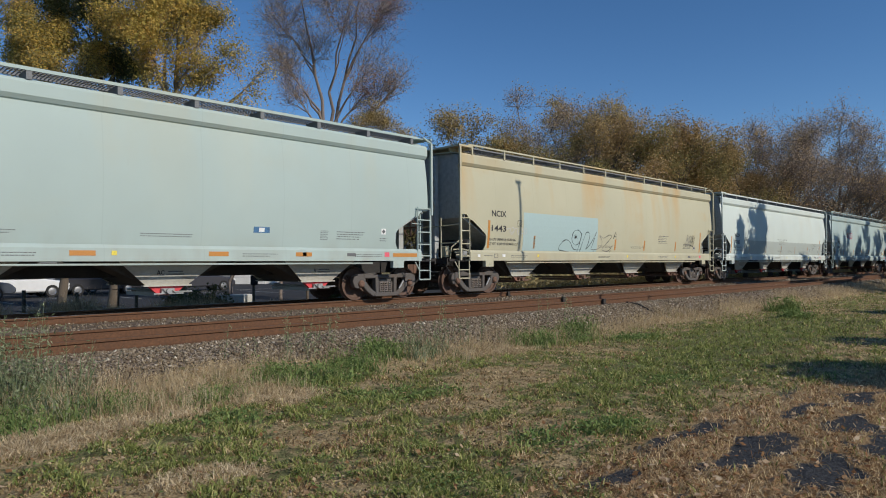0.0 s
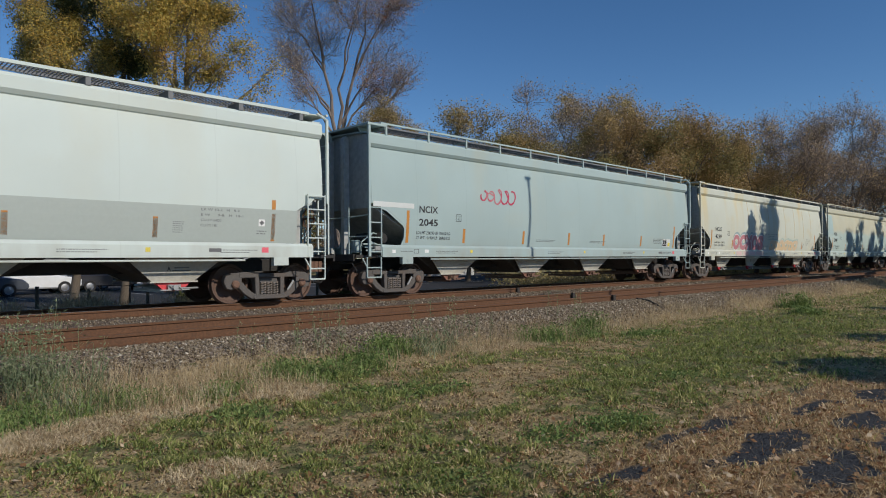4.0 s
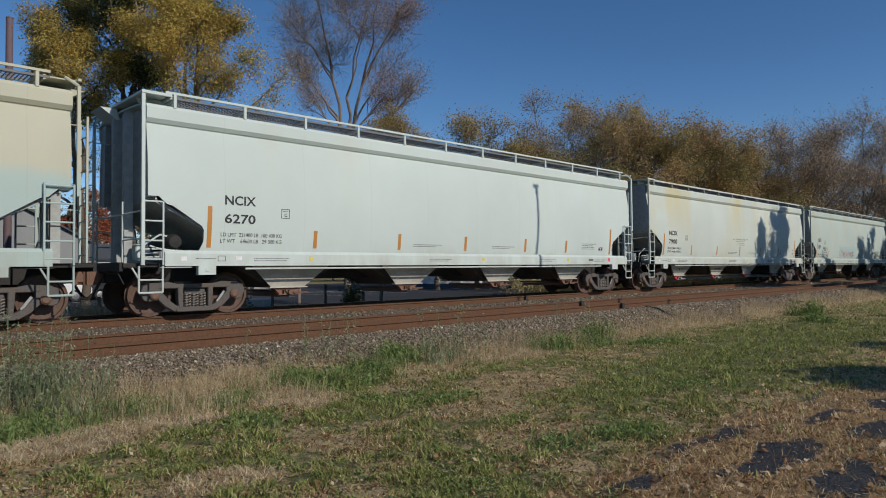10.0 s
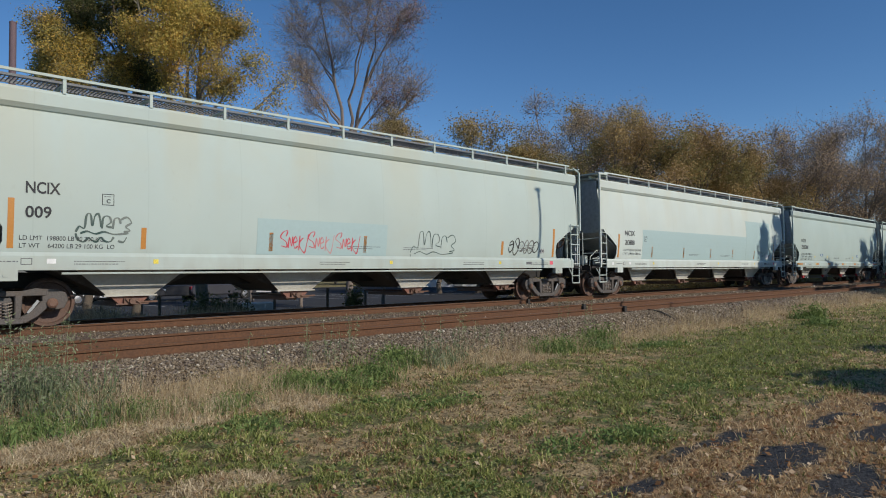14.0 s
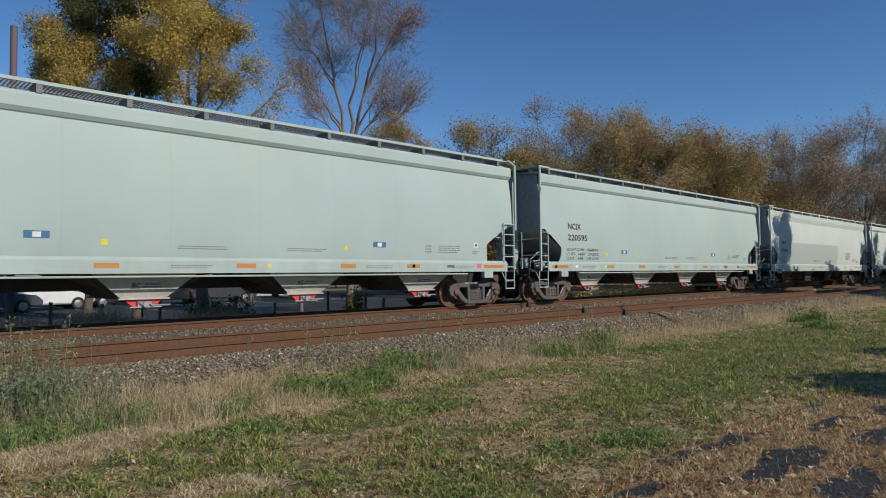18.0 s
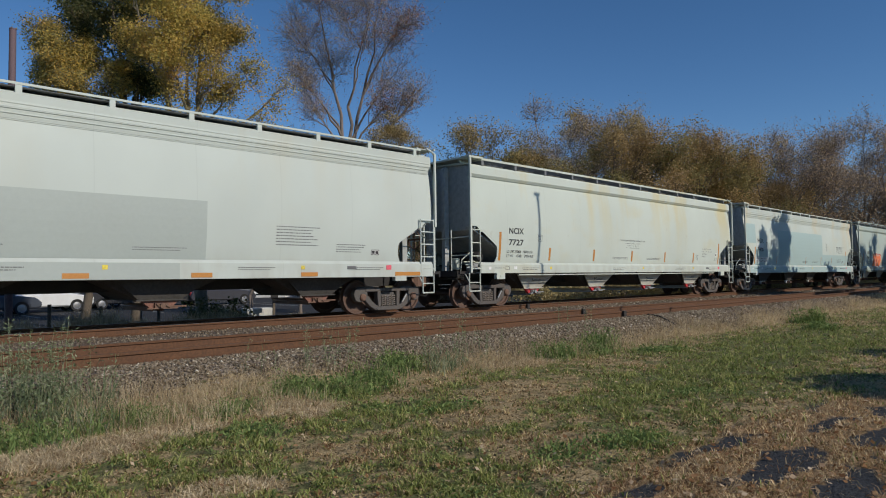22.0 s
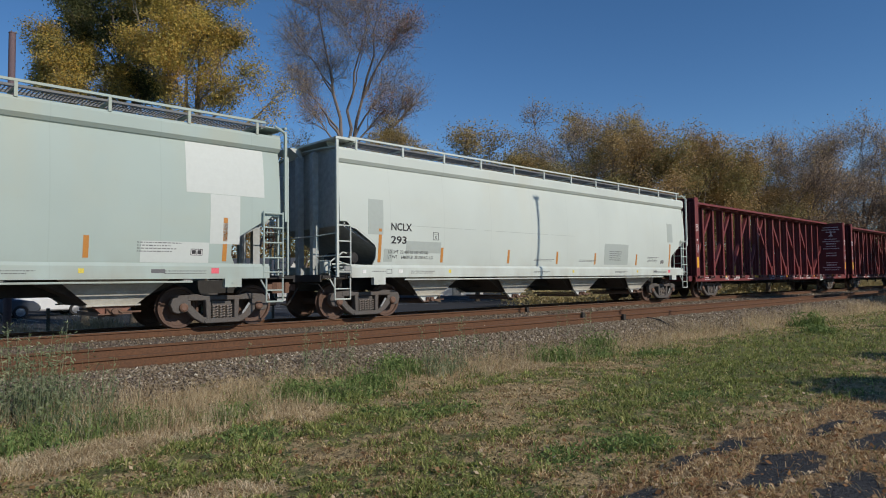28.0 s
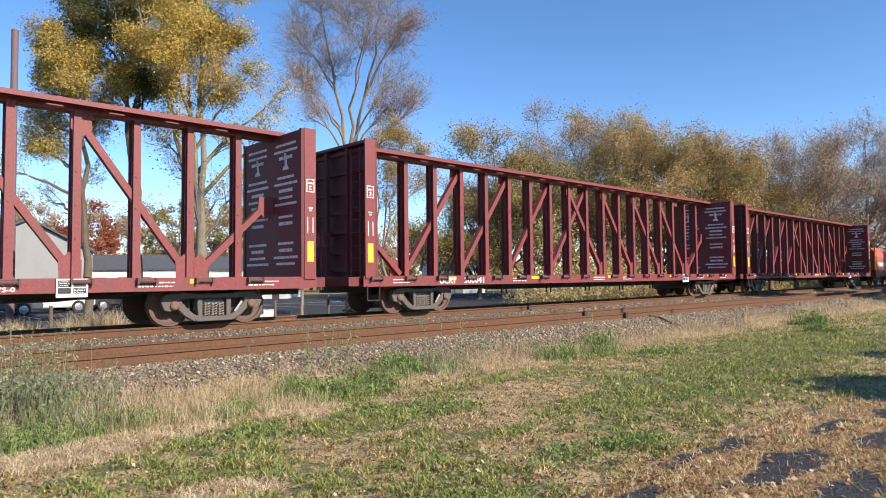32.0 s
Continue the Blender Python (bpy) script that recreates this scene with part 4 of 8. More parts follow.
    for x, text in zip((-5.80, -1.93, 1.93, 5.80), ("B", "BC", "AC", "A")):
        o = part("hopper_bay", bay_shape, UNDER, car, "hopper bay underside, its shade in the colour", key="bay", at=pose(x, 0, 0))
        for side in (0, 180):
            part("outlet_plate", outlet_face_shape, UNDER if tall else OUTLET, o, "dark outlet plate" if tall else "dust-dulled outlet plate", key="outletface", at=pose(0, 0, 0, 0, 0, side))
        for side in (0,):
            part("gate", gate_shape, gate, o, "red discharge gate" if gate is RED else "rusty discharge gate", key="gate", at=pose(0, 0, 0, 0, 0, side))
        part("gate_gear", gate_gear_shape, BEARING if gate is not RED else GALV, o, key="gategear")
        if not high:
            plate_print(o, text)
    for x in (-TRUCK, TRUCK):
        truck(car, x)
    # markings
    if strips == "v":
        for x, z0, z1 in [(-8.0, 1.48, 2.38)] + [(x, 1.50, 1.93) for x in xs] + [(7.96, 1.46, 2.42)]:
            panel(car, x - 0.05, x + 0.05, z0, z1, ORANGE, "reflector_strip", label="faded orange reflective strip")
    else:
        y = -SIDE - (0.0755 if tall else 0.07)
        for x0, x1 in [(-8.80, -7.90)] + [(x, x + 0.46) for x in xs] + [(7.9, 8.8)]:
            zs = 1.03 if tall else 1.19
            panel(car, x0, x1, zs, zs + 0.10, ORANGE, "reflector_strip", y, "faded orange reflective strip")
    if mark:
        lettering(car, mark, -7.58 + dx, 2.34 + (size - 0.2) + lift[0], size, wide=pitch * len(mark))
        lettering(car, number, -7.58 + dx, 1.97 + 2.2 * (size - 0.2) + lift[1], size, wide=pitch * len(number))
        u, w = -6.08 + spot[0], 2.14 + spot[1]
        if not cu:
            outline(car, u, u + 0.22, w, w + 0.22, 0.012, INK)
            bars(car, u + 0.04, u + 0.18, w + 0.15, w + 0.19, 1)
            lettering(car, "C", u + 0.08, w + 0.04, 0.08)
        if cu:
            for text, z in zip((load[0], load[1], cu), (1.80, 1.645, 1.49)):
                lettering(car, text, -7.58 + dx, z, 0.10, wide=0.077 * len(text), bold=0.0)
        elif load[0]:
            lettering(car, load[0], -7.66 + dx, 1.73 - low, 0.085, wide=0.052 * len(load[0]), bold=0.0)
            lettering(car, load[1], -7.66 + dx, 1.59 - low, 0.085, wide=0.052 * len(load[1]), bold=0.0)
    if tall:
        for text, z in ((mark, 3.92), (number, 3.62)):
            o = lettering(car, text, 0, 0, 0.18, wide=0.092 * len(text), y=0.0)
            o.matrix_basis = pose(-X1 + 0.155, 0.21, z, 0, 0, -90)
    # small print, plates and stickers
    ys = -SIDE - (0.0755 if tall else 0.07)
    if strips == "v" and not high:
        for i, text in enumerate(("EX W 10-2   H   8-9", "E W     9-8   H  14-1", "CU FT 6400", "CU M 181")):
            lettering(car, text, 6.2, 2.10 - 0.115 * i, 0.055, FINE, 0.047 * len(text), bold=0.0)
    else:
        bars(car, 6.1, 7.0, 1.62, 1.86, 4, seed=k)
    bars(car, -2.1 + (k % 3) * 0.7, -1.0 + (k % 3) * 0.7, 1.58, 1.68, 2, seed=k + 3)
    bars(car, 1.2, 2.3, 1.58, 1.68, 2, seed=k + 9)
    for x in (-7.0, -1.6, 3.4, 6.6):
        bars(car, x, x + 0.9, 1.17, 1.27, 2, y=ys, seed=k + int(x * 3))
    panel(car, 7.60, 7.77, 1.19, 1.31, PINK, "sticker", ys, "red square sticker")
    panel(car, -7.45, -7.30, 1.20, 1.29, WHITE, "sticker", ys, "white square sticker")
    panel(car, -8.66, -8.54, 1.19, 1.28, WHITE, "sticker", ys, "white square sticker")
    outline(car, -7.86, -7.68, 1.18, 1.30, 0.012, FINE, y=ys)
    bars(car, -8.34, -7.90, 1.21, 1.27, 1, y=ys, seed=k + 5)
    panel(car, 6.34, 6.62, 1.20, 1.28, FINE, "label_plate", ys, "dark grey label plate")
    for x in (-5.55, 0.6, 5.0):
        panel(car, x, x + 0.10, 1.20, 1.29, YELLOW, "sticker", ys, "yellow sticker")
    if high:
        panel(car, 7.20, 7.46, 1.58, 1.72, INK, "consolidated_stencil", None, "black and white stencil panel")
        for u in (7.215, 7.335):
            outline(car, u, u + 0.11, 1.595, 1.705, 0.012, WHITE, y=-SIDE - 0.003)
    else:
        panel(car, 7.58, 7.74, 1.80, 1.96, WHITE, "emblem_plate", None, "white square with a dark emblem")
        part("emblem", Shape().prism([(7.60, 1.88), (7.66, 1.82), (7.72, 1.88), (7.66, 1.94)], "y", -SIDE - 0.009, -SIDE - 0.004), FINE, car, key="emblem", curve=True)
        bars(car, 7.54, 7.80, 1.60, 1.72, 2, seed=k)
        bars(car, 5.60, 5.84, 1.60, 1.86, 6, seed=k + 2)
    return car


GALV = plain("galvanised_steel", (0.34, 0.35, 0.35), 0.6, 0.3, 0.2, 6, (0.14, 0.12, 0.10), 0.4)
GRATE = plain("dull_grating", (0.17, 0.175, 0.18), 0.7, 0.2, 0.2, 6, (0.08, 0.07, 0.06), 0.4)
# Near black: the shade under the hopper bays is put into this colour.
UNDER = plain("dark_underside", (0.06, 0.054, 0.048), 0.85, 0, 0.3, 3, (0.03, 0.026, 0.023), 0.6)
OUTLET = plain("dusty_outlet_plate", (0.46, 0.44, 0.385), 0.7, 0, 0.12, 2.5, (0.22, 0.18, 0.14), 0.5)
PINK = plain("red_sticker", (0.75, 0.12, 0.16), 0.6)
YELLOW = plain("yellow_sticker", (0.75, 0.6, 0.08), 0.6)
BROWNGATE = plain("rusty_gate", (0.22, 0.10, 0.07), 0.8, 0, 0.3, 5)
BLUEBOX = plain("blue_label", (0.06, 0.16, 0.30), 0.6)
GREYP = plain("grey_repaint", (0.375, 0.415, 0.385), 0.6, 0, 0.03, 2, (0.3, 0.28, 0.25), 0.08, 0.02)
BLUEP = plain("pale_blue_repaint", (0.365, 0.475, 0.465), 0.6, 0, 0.03, 2, (0.35, 0.34, 0.3), 0.08, 0.02)
WHITEP = plain("white_repaint", (0.58, 0.60, 0.58), 0.6, 0, 0.03, 2, (0.45, 0.42, 0.36), 0.08, 0.02)

PALEP = plain("pale_repaint", (0.55, 0.58, 0.55), 0.6, 0, 0.03, 2, (0.40, 0.40, 0.36), 0.08, 0.02)
AQUA, CREAM, WHITISH = (0.50, 0.58, 0.565), (0.60, 0.55, 0.41), (0.70, 0.75, 0.73)
TRAIN = []


def steam_note(c):
    lettering(c, "DO NOT CLEAN WITH STEAM OR BOILING WATER", -0.9, 2.30, 0.055, FINE, 1.85, bold=0.0)
    for i, w in enumerate((0.55, 0.42, 0.5)):
        bars(c, 0.03 - w, 0.03 + w, 2.195 - 0.085 * i, 2.235 - 0.085 * i, 1, seed=i)



def wagon(car, s):
    TRAIN.append((car, s))
    return car


def build_hoppers():
    # centre of each wagon at the start, and what sets it apart
    c = wagon(hopper(0, car_paint("paint_aqua_a", AQUA, 0.05, seed=0), strips="h", xs=(-5.4, -3.1, -0.15, 2.6, 4.8), label="pale aqua covered hopper wagon with orange sill strips"), 4.05)
    panel(c, 3.74, 4.16, 1.74, 1.88, BLUEBOX, "sticker", None, "blue label")
    panel(c, 3.88, 4.02, 1.76, 1.86, WHITE, "sticker", -SIDE - 0.003)
    c = wagon(hopper(1, car_paint("paint_cream", CREAM, 0.20, (0.50, 0.29, 0.10), seed=1.4), "NCIX", "1443", ("LD LMT 198900 LB 90 700 KG", "LT WT   63500 LB 28 800 KG LO"), xs=(-5.56, -0.1, 2.34, 5.32), high=True, gate=BROWNGATE, dx=-0.3, lift=(0.17, 0.06), spot=(-0.45, 0.08), label="cream covered hopper wagon, rust-stained and sprayed with graffiti"), 24.12)
    panel(c, -6.2, -1.48, 1.42, 2.72, BLUEP, label="pale blue repainted patch")
    tag(c, LOOPED, -4.05, -0.05, 1.20, 2.22, spray("black", (0.02, 0.02, 0.02)), 0.016, "looping black graffiti lines")
    scrawl(c, -7.1, -6.0, 1.95, 2.2, spray("silver", (0.45, 0.45, 0.43)), 4, 6, 0.012)
    bars(c, 3.6, 4.55, 1.82, 2.2, 5)
    scrawl(c, 6.3, 7.25, 1.68, 2.32, spray("black", (0.02, 0.02, 0.02)), 6, 8, 0.016)
    c = wagon(hopper(2, car_paint("paint_white_a", WHITISH, 0.04, seed=2), "NCIX", "7783", ("LD LMT 220700  100100 KG", "LT WT   65300   29600 KG"), xs=(-5.37, -2.71, -0.04, 2.6, 5.24), label="white covered hopper wagon with a grey repainted band"), 44.08)
    panel(c, -6.25, 8.6, 1.42, 2.2, GREYP, label="grey repainted band")
    steam_note(c)
    c = wagon(hopper(3, car_paint("paint_blue_a", (0.45, 0.54, 0.55), 0.06, seed=3), "NCIX", "2045", ("LD LMT 224100 LB 101650 KG", "LT WT   61900 LB  28050 KG"), xs=(-5.7, -2.81, -0.17, 2.17, 5.05), high=True, gate=BROWNGATE, label="pale blue covered hopper wagon with a red graffiti tag"), 64.25)
    scrawl(c, -5.0, -3.3, 2.75, 3.25, spray("red", (0.45, 0.03, 0.08)), 8, 5, 0.03)
    panel(c, -9.25, -7.78, 2.44, 2.58, WHITEP)
    panel(c, 6.92, 7.62, 1.50, 1.84, WHITEP, "stencil_panel", -SIDE - 0.004, "white stencil panel")
    panel(c, 6.95, 7.30, 1.53, 1.81, INK, "stencil_field", -SIDE - 0.0085, "black stencil field")
    panel(c, 7.42, 7.60, 1.53, 1.68, YELLOW, "sticker", -SIDE - 0.0085, "yellow label")
    for u in (6.97, 7.13):
        outline(c, u, u + 0.14, 1.60, 1.79, 0.012, WHITE, y=-SIDE - 0.013)
    c = wagon(hopper(4, car_paint("paint_rusty_white", (0.68, 0.68, 0.61), 0.25, (0.58, 0.44, 0.18), seed=4.2), "NCLX", "4239", ("LD LMT 220700  100100 KG", "LT WT   65300   29600 KG"), xs=(-5.43, -2.74, -0.04, 2.86, 5.5), label="yellowed white covered hopper wagon with large graffiti"), 84.2)
    swollen(c, "OCMOS", -5.35, -1.15, 1.42, 2.22, spray("rose", (0.47, 0.20, 0.22)), spray("grey_edge", (0.27, 0.36, 0.37)), "faded pink graffiti with white outlines")
    for x0, x1 in ((-5.2, -4.5), (-4.35, -3.6), (-3.4, -2.7), (-2.55, -1.4)):
        panel(c, x0, x1, 1.12, 1.33, spray("pale_rose", (0.60, 0.42, 0.40)), "graffiti_foot", -SIDE - 0.07, "faded pink overspray")
    bubbles(c, -0.2, 4.6, 1.36, 2.05, spray("sand", (0.62, 0.46, 0.28)), spray("mint_edge", (0.30, 0.42, 0.38)), 6, 7, "faded yellow graffiti")
    steam_note(c)
    ochre = plain("rust_run", (0.56, 0.42, 0.20), 0.7, 0, 0.2, 3, (0.66, 0.62, 0.5), 0.7)
    for x in (-3.3, -1.55, -0.3, 1.2, 2.4, 4.05, 5.7, 7.2):
        panel(c, x, x + 0.035, 2.2, 4.0, ochre, "rust_streak", None, "rusty streak along a weld")
    c = wagon(hopper(5, car_paint("paint_two_tone", (0.52, 0.61, 0.59), 0.06, seed=5, fade=(0.62, 0.61, 0.48)), "NCIX", "2098", ("LD LMT 224100 LB 101650 KG LO", "LT WT   61900 LB  28050 KG"), xs=(-4.79, -2.06, -0.05, 1.88, 4.68), high=True, gate=BROWNGATE, size=0.22, dx=-0.12, lift=(0.17, 0.08), spot=(-0.1, 0.1), label="two-tone covered hopper wagon, cream above pale blue"), 104.25)
    panel(c, -9.2, -7.85, 2.6, 3.95, BLUEP, label="pale blue repainted patch")
    c = wagon(hopper(6, car_paint("paint_white_b", WHITISH, 0.03, seed=6), "NCIX", "6270", ("LD LMT  221400 LB  100 400 KG", "LT WT    64600 LB   29 300 KG"), xs=(-5.3, -2.6, 0.0, 2.84, 5.12), high=True, gate=BROWNGATE, size=0.21, dx=-0.08, lift=(0.08, 0.03), spot=(-0.18, 0.05), label="clean white covered hopper wagon"), 124.27)
    c = wagon(hopper(7, car_paint("paint_white_c", (0.67, 0.70, 0.66), 0.19, (0.56, 0.44, 0.16), seed=7.7), "NCIX", "7900", ("LD LMT 220400   99950 KG", "LT WT   65600   29750 KG"), label="off-white covered hopper wagon with yellow stains"), 144.48)
    steam_note(c)
    c = wagon(hopper(8, car_paint("paint_grey_a", (0.56, 0.62, 0.59), 0.09, (0.48, 0.39, 0.22), seed=8), "NCIX", "009", ("LD LMT  198800 LB 90 200 KG", "LT WT    64200 LB 29 100 KG  LO"), xs=(-5.7, -2.84, -0.12, 5.3), high=True, gate=BROWNGATE, dx=-0.2, size=0.22, lift=(0.12, 0.02), spot=(-0.42, 0.2), pitch=0.14, low=0.10, label="grey-green covered hopper wagon with red and black graffiti"), 164.55)
    panel(c, -3.2, 0.6, 1.42, 2.25, BLUEP, label="pale blue repainted patch")
    tag(c, ROUND, -6.95, -5.95, 1.62, 2.15, spray("dark_green", (0.03, 0.07, 0.06)), 0.022, "dark green graffiti outlines")
    for u in (-2.6, -1.85, -1.05):
        tag(c, SPIKY, u, u + 0.72, 1.48, 1.98, spray("bright_red", (0.55, 0.05, 0.07)), 0.017, "red graffiti lines")
    tag(c, ROUND, 1.45, 3.2, 1.22, 2.1, spray("dark_green", (0.03, 0.07, 0.06)), 0.014, "dark green graffiti outlines")
    scrawl(c, 5.6, 7.1, 1.5, 2.05, spray("black", (0.02, 0.02, 0.02)), 24, 6, 0.022)
    c = wagon(hopper(9, car_paint("paint_white_d", (0.67, 0.71, 0.68), 0.05, seed=9), "NCIX", "2088", ("LD LMT 224100 LB 101650 KG", "LT WT   61900 LB  28050 KG"), xs=(-5.4, -2.6, 0.11, 2.61, 5.31), high=True, gate=BROWNGATE, label="white covered hopper wagon with a stepped blue repaint"), 184.7)
    panel(c, -6.2, 4.23, 1.42, 2.62, BLUEP, label="pale blue repainted area")
    panel(c, 4.238, 7.43, 1.42, 3.45, BLUEP)
    panel(c, 7.438, 8.0, 1.42, 2.4, BLUEP)
    panel(c, 6.9, 7.3, 1.5, 1.75, WHITE, "sticker", -SIDE - 0.004, "white stencil panel")
    for k, s, num, ld in ((10, 204.94, "220588", ("LD LMT 221900   100600 KG", "LT WT    64100    29100 KG")), (11, 225.08, "220595", ("LD LMT 221800   100600 KG", "LT WT    64200    29100 KG"))):
        c = wagon(hopper(k, car_paint("paint_aqua_%s" % ("b" if k == 10 else "c"), AQUA, 0.03, seed=k), "NCIX", num, ld, strips="h", xs=(-5.4, -3.06, -0.15, 2.63, 4.82), cu="CU FT    6400     181 CU M", size=0.22, dx=-0.2, lift=(0.20, 0.15), pitch=0.20, label="clean pale aqua covered hopper wagon with orange sill strips"), s)
        for x in (-4.2, 3.74):
            panel(c, x, x + 0.42, 1.74, 1.88, BLUEBOX, "sticker", None, "blue label")
            panel(c, x + 0.14, x + 0.28, 1.76, 1.86, WHITE, "sticker", -SIDE - 0.003)
        for x in (-5.3, -2.9, 2.8):
            panel(c, x, x + 0.13, 1.64, 1.76, YELLOW, "sticker", None, "yellow sticker")
    c = wagon(hopper(12, car_paint("paint_white_e", (0.66, 0.69, 0.66), 0.04, seed=12), "CBFX", "470435", ("LD LMT  215700", "LT WT    66300"), strips="h", xs=(-5.87, -2.87, -0.09, 2.34, 5.0), high=True, tall=True, gate=BROWNGATE, dx=-0.1, size=0.2, lift=(0.22, 0.13), spot=(-0.2, 0.25), low=0.04, label="off-white covered hopper wagon with a long grey patch"), 245.45)
    panel(c, -6.18, 2.72, 1.42, 2.68, GREYP, label="long grey repainted patch")
    panel(c, -5.4, 2.1, 1.005, 1.335, GREYP, y=-SIDE - 0.07)
    bars(c, 4.4, 5.6, 1.75, 2.25, 7)
    c = wagon(hopper(13, car_paint("paint_white_f", (0.67, 0.70, 0.65), 0.22, (0.56, 0.44, 0.16), seed=13.3), "NCIX", "7727", ("LD LMT 220800   100150 KG", "LT WT    65200    29550 KG"), label="off-white covered hopper wagon with faint yellow stains"), 265.75)
    steam_note(c)
    c = wagon(hopper(14, car_paint("paint_white_g", (0.66, 0.70, 0.67), 0.14, (0.6, 0.42, 0.16), seed=14), "NCIX", "7408", ("LD LMT  220500 LB 100000 KG", "LT WT    65500 LB  29700 KG"), xs=(-4.86, -2.83, -0.07, 2.8, 4.91), high=True, tall=True, gate=WHITEP, size=0.22, dx=-0.1, lift=(0.26, 0.13), spot=(-0.42, 0.3), pitch=0.20, label="white covered hopper wagon patched with pale blue paint"), 286.2)
    panel(c, -9.2, -7.88, 2.58, 3.6, BLUEP, label="pale blue repainted patch")
    panel(c, -7.87, -4.66, 1.42, 2.28, BLUEP)
    panel(c, -4.652, 3.0, 1.42, 3.4, BLUEP, label="large pale blue repainted patch")
    panel(c, 3.008, 8.5, 1.42, 2.12, BLUEP)
    panel(c, -7.86, -6.05, 1.56, 1.86, WHITEP, y=-SIDE - 0.001)
    panel(c, -7.80, -6.85, 2.29, 2.58, WHITEP, y=-SIDE - 0.001)
    panel(c, 3.7, 3.95, 2.35, 2.85, GREYP)
    panel(c, -8.9, 8.9, 1.01, 1.335, BLUEP, y=-SIDE - 0.07)
    bars(c, 5.9, 7.4, 2.25, 2.7, 6)
    c = wagon(hopper(15, car_paint("paint_blue_b", (0.50, 0.57, 0.545), 0.05, seed=15), "GPLX", "568", ("LD LMT 224100 LB", "LT WT   61900 LB"), xs=(-5.0, -2.8, -0.42, 2.54, 5.16), high=True, gate=BROWNGATE, dx=0.6, label="pale blue covered hopper wagon with orange graffiti"), 306.65)
    bubbles(c, -5.5, -3.2, 1.32, 2.3, spray("orange", (0.78, 0.18, 0.06)), spray("orange_edge", (0.45, 0.08, 0.04)), 3, 9, "bright orange graffiti letters")
    panel(c, 7.08, 8.9, 2.93, 4.05, PALEP, label="white repainted patch")
    panel(c, 7.61, 8.3, 1.84, 2.92, PALEP)
    panel(c, 6.17, 7.6, 1.42, 1.86, PALEP)
    c = wagon(hopper(16, car_paint("paint_white_h", (0.68, 0.71, 0.68), 0.03, seed=16), "NCLX", "293", ("LD LMT  221400 LB 100 400 KG", "LT WT    64600 LB  29 300 KG  LO"), xs=(-5.7, -2.73, -0.13, 2.23, 5.2), high=True, gate=WHITEP, size=0.21, dx=-0.05, label="white covered hopper wagon with small grey patches"), 326.95)
    for x0, x1, z0, z1 in ((-8.4, -7.9, 2.22, 3.15), (-7.08, -5.75, 1.76, 2.08), (2.85, 4.55, 1.5, 2.3), (7.75, 8.2, 2.5, 3.3), (-7.85, -7.55, 1.5, 1.85)):
        panel(c, x0, x1, z0, z1, GREYP, label="grey patch")
    bars(c, 3.2, 4.1, 1.65, 2.05, 5, y=-SIDE - 0.004)
    for x0, x1 in ((-7.2, -4.9), (-4.8, -4.3), (-3.9, -3.6), (-3.4, -1.5), (-1.4, -0.7), (-0.5, 0.9)):
        panel(c, x0, x1, 2.50, 2.512, GREYP, "repaint_edge", None, "thin grey line at a repaint's edge")


build_hoppers()

# ---- centre-beam flat wagons, and the coil wagon behind them ----
OXIDE = plain("oxide_red_paint", (0.185, 0.036, 0.036), 0.6, 0, 0.25, 4, (0.10, 0.045, 0.04), 0.5)
# Oxide red taken darker, so that the bulkhead faces carry shade in their colour.
OXIDE_DARK = plain("darkened_oxide_red", (0.135, 0.026, 0.031), 0.7, 0, 0.25, 3, (0.06, 0.03, 0.028), 0.5)
TIEDOWN = plain("dirty_winch", (0.10, 0.05, 0.045), 0.8, 0, 0.3, 6)
AMBER = plain("amber_reflector", (0.80, 0.42, 0.03), 0.5, 0, 0.1, 8)
DULL_PRINT = plain("worn_white_print", (0.74, 0.70, 0.70), 0.7, 0, 0.3, 9, (0.15, 0.05, 0.05), 0.5)
POSTS = [0.6 + 1.2 * i for i in range(9)]
YS = -1.47        # face of the side sill


def beam_post_shape():
    """A tapered I-section post."""
    s = Shape()
    s.prism([(-0.09, 1.05), (0.09, 1.05), (0.05, 4.60), (-0.05, 4.60)], "y", -0.012, 0.012)
    for y in (-0.40, 0.37):
        s.prism([(-0.095, 1.05), (0.095, 1.05), (0.085, 1.06), (0.075, 4.60), (-0.075, 4.60), (-0.085, 1.06)], "y", y * 0.42, y * 0.42 + 0.02)
    s.box(-0.012, 0.012, -0.16, 0.16, 1.05, 4.6)
    for z in (1.9, 2.6, 3.3):
        s.tube((-0.02, -0.19, z), (-0.02, -0.14, z), 0.02, 6)
    return s


def brace_shape(x0, x1, z0=1.12, z1=4.45):
    s = Shape()
    d = Vector((x1 - x0, 0, z1 - z0))
    n = Vector((-d.z, 0, d.x)).normalized() * 0.075
    a, b = Vector((x0, 0, z0)), Vector((x1, 0, z1))
    s.prism([(a + n).xz[:], (a - n).xz[:], (b - n).xz[:], (b + n).xz[:]], "y", -0.10, 0.06)
    k = 1 if x1 > x0 else -1
    s.prism([(x0 - k * 0.12, 1.05), (x0 + k * 0.30, 1.05), (x0 + k * 0.32, 1.42), (x0 + k * 0.12, 1.62), (x0 - k * 0.12, 1.45)], "y", -0.11, -0.09)
    s.prism([(x1 + k * 0.12, z1 + 0.15), (x1 - k * 0.26, z1 + 0.15), (x1 - k * 0.30, z1 - 0.2), (x1 - k * 0.10, z1 - 0.42), (x1 + k * 0.12, z1 - 0.25)], "y", -0.11, -0.09)
    return s


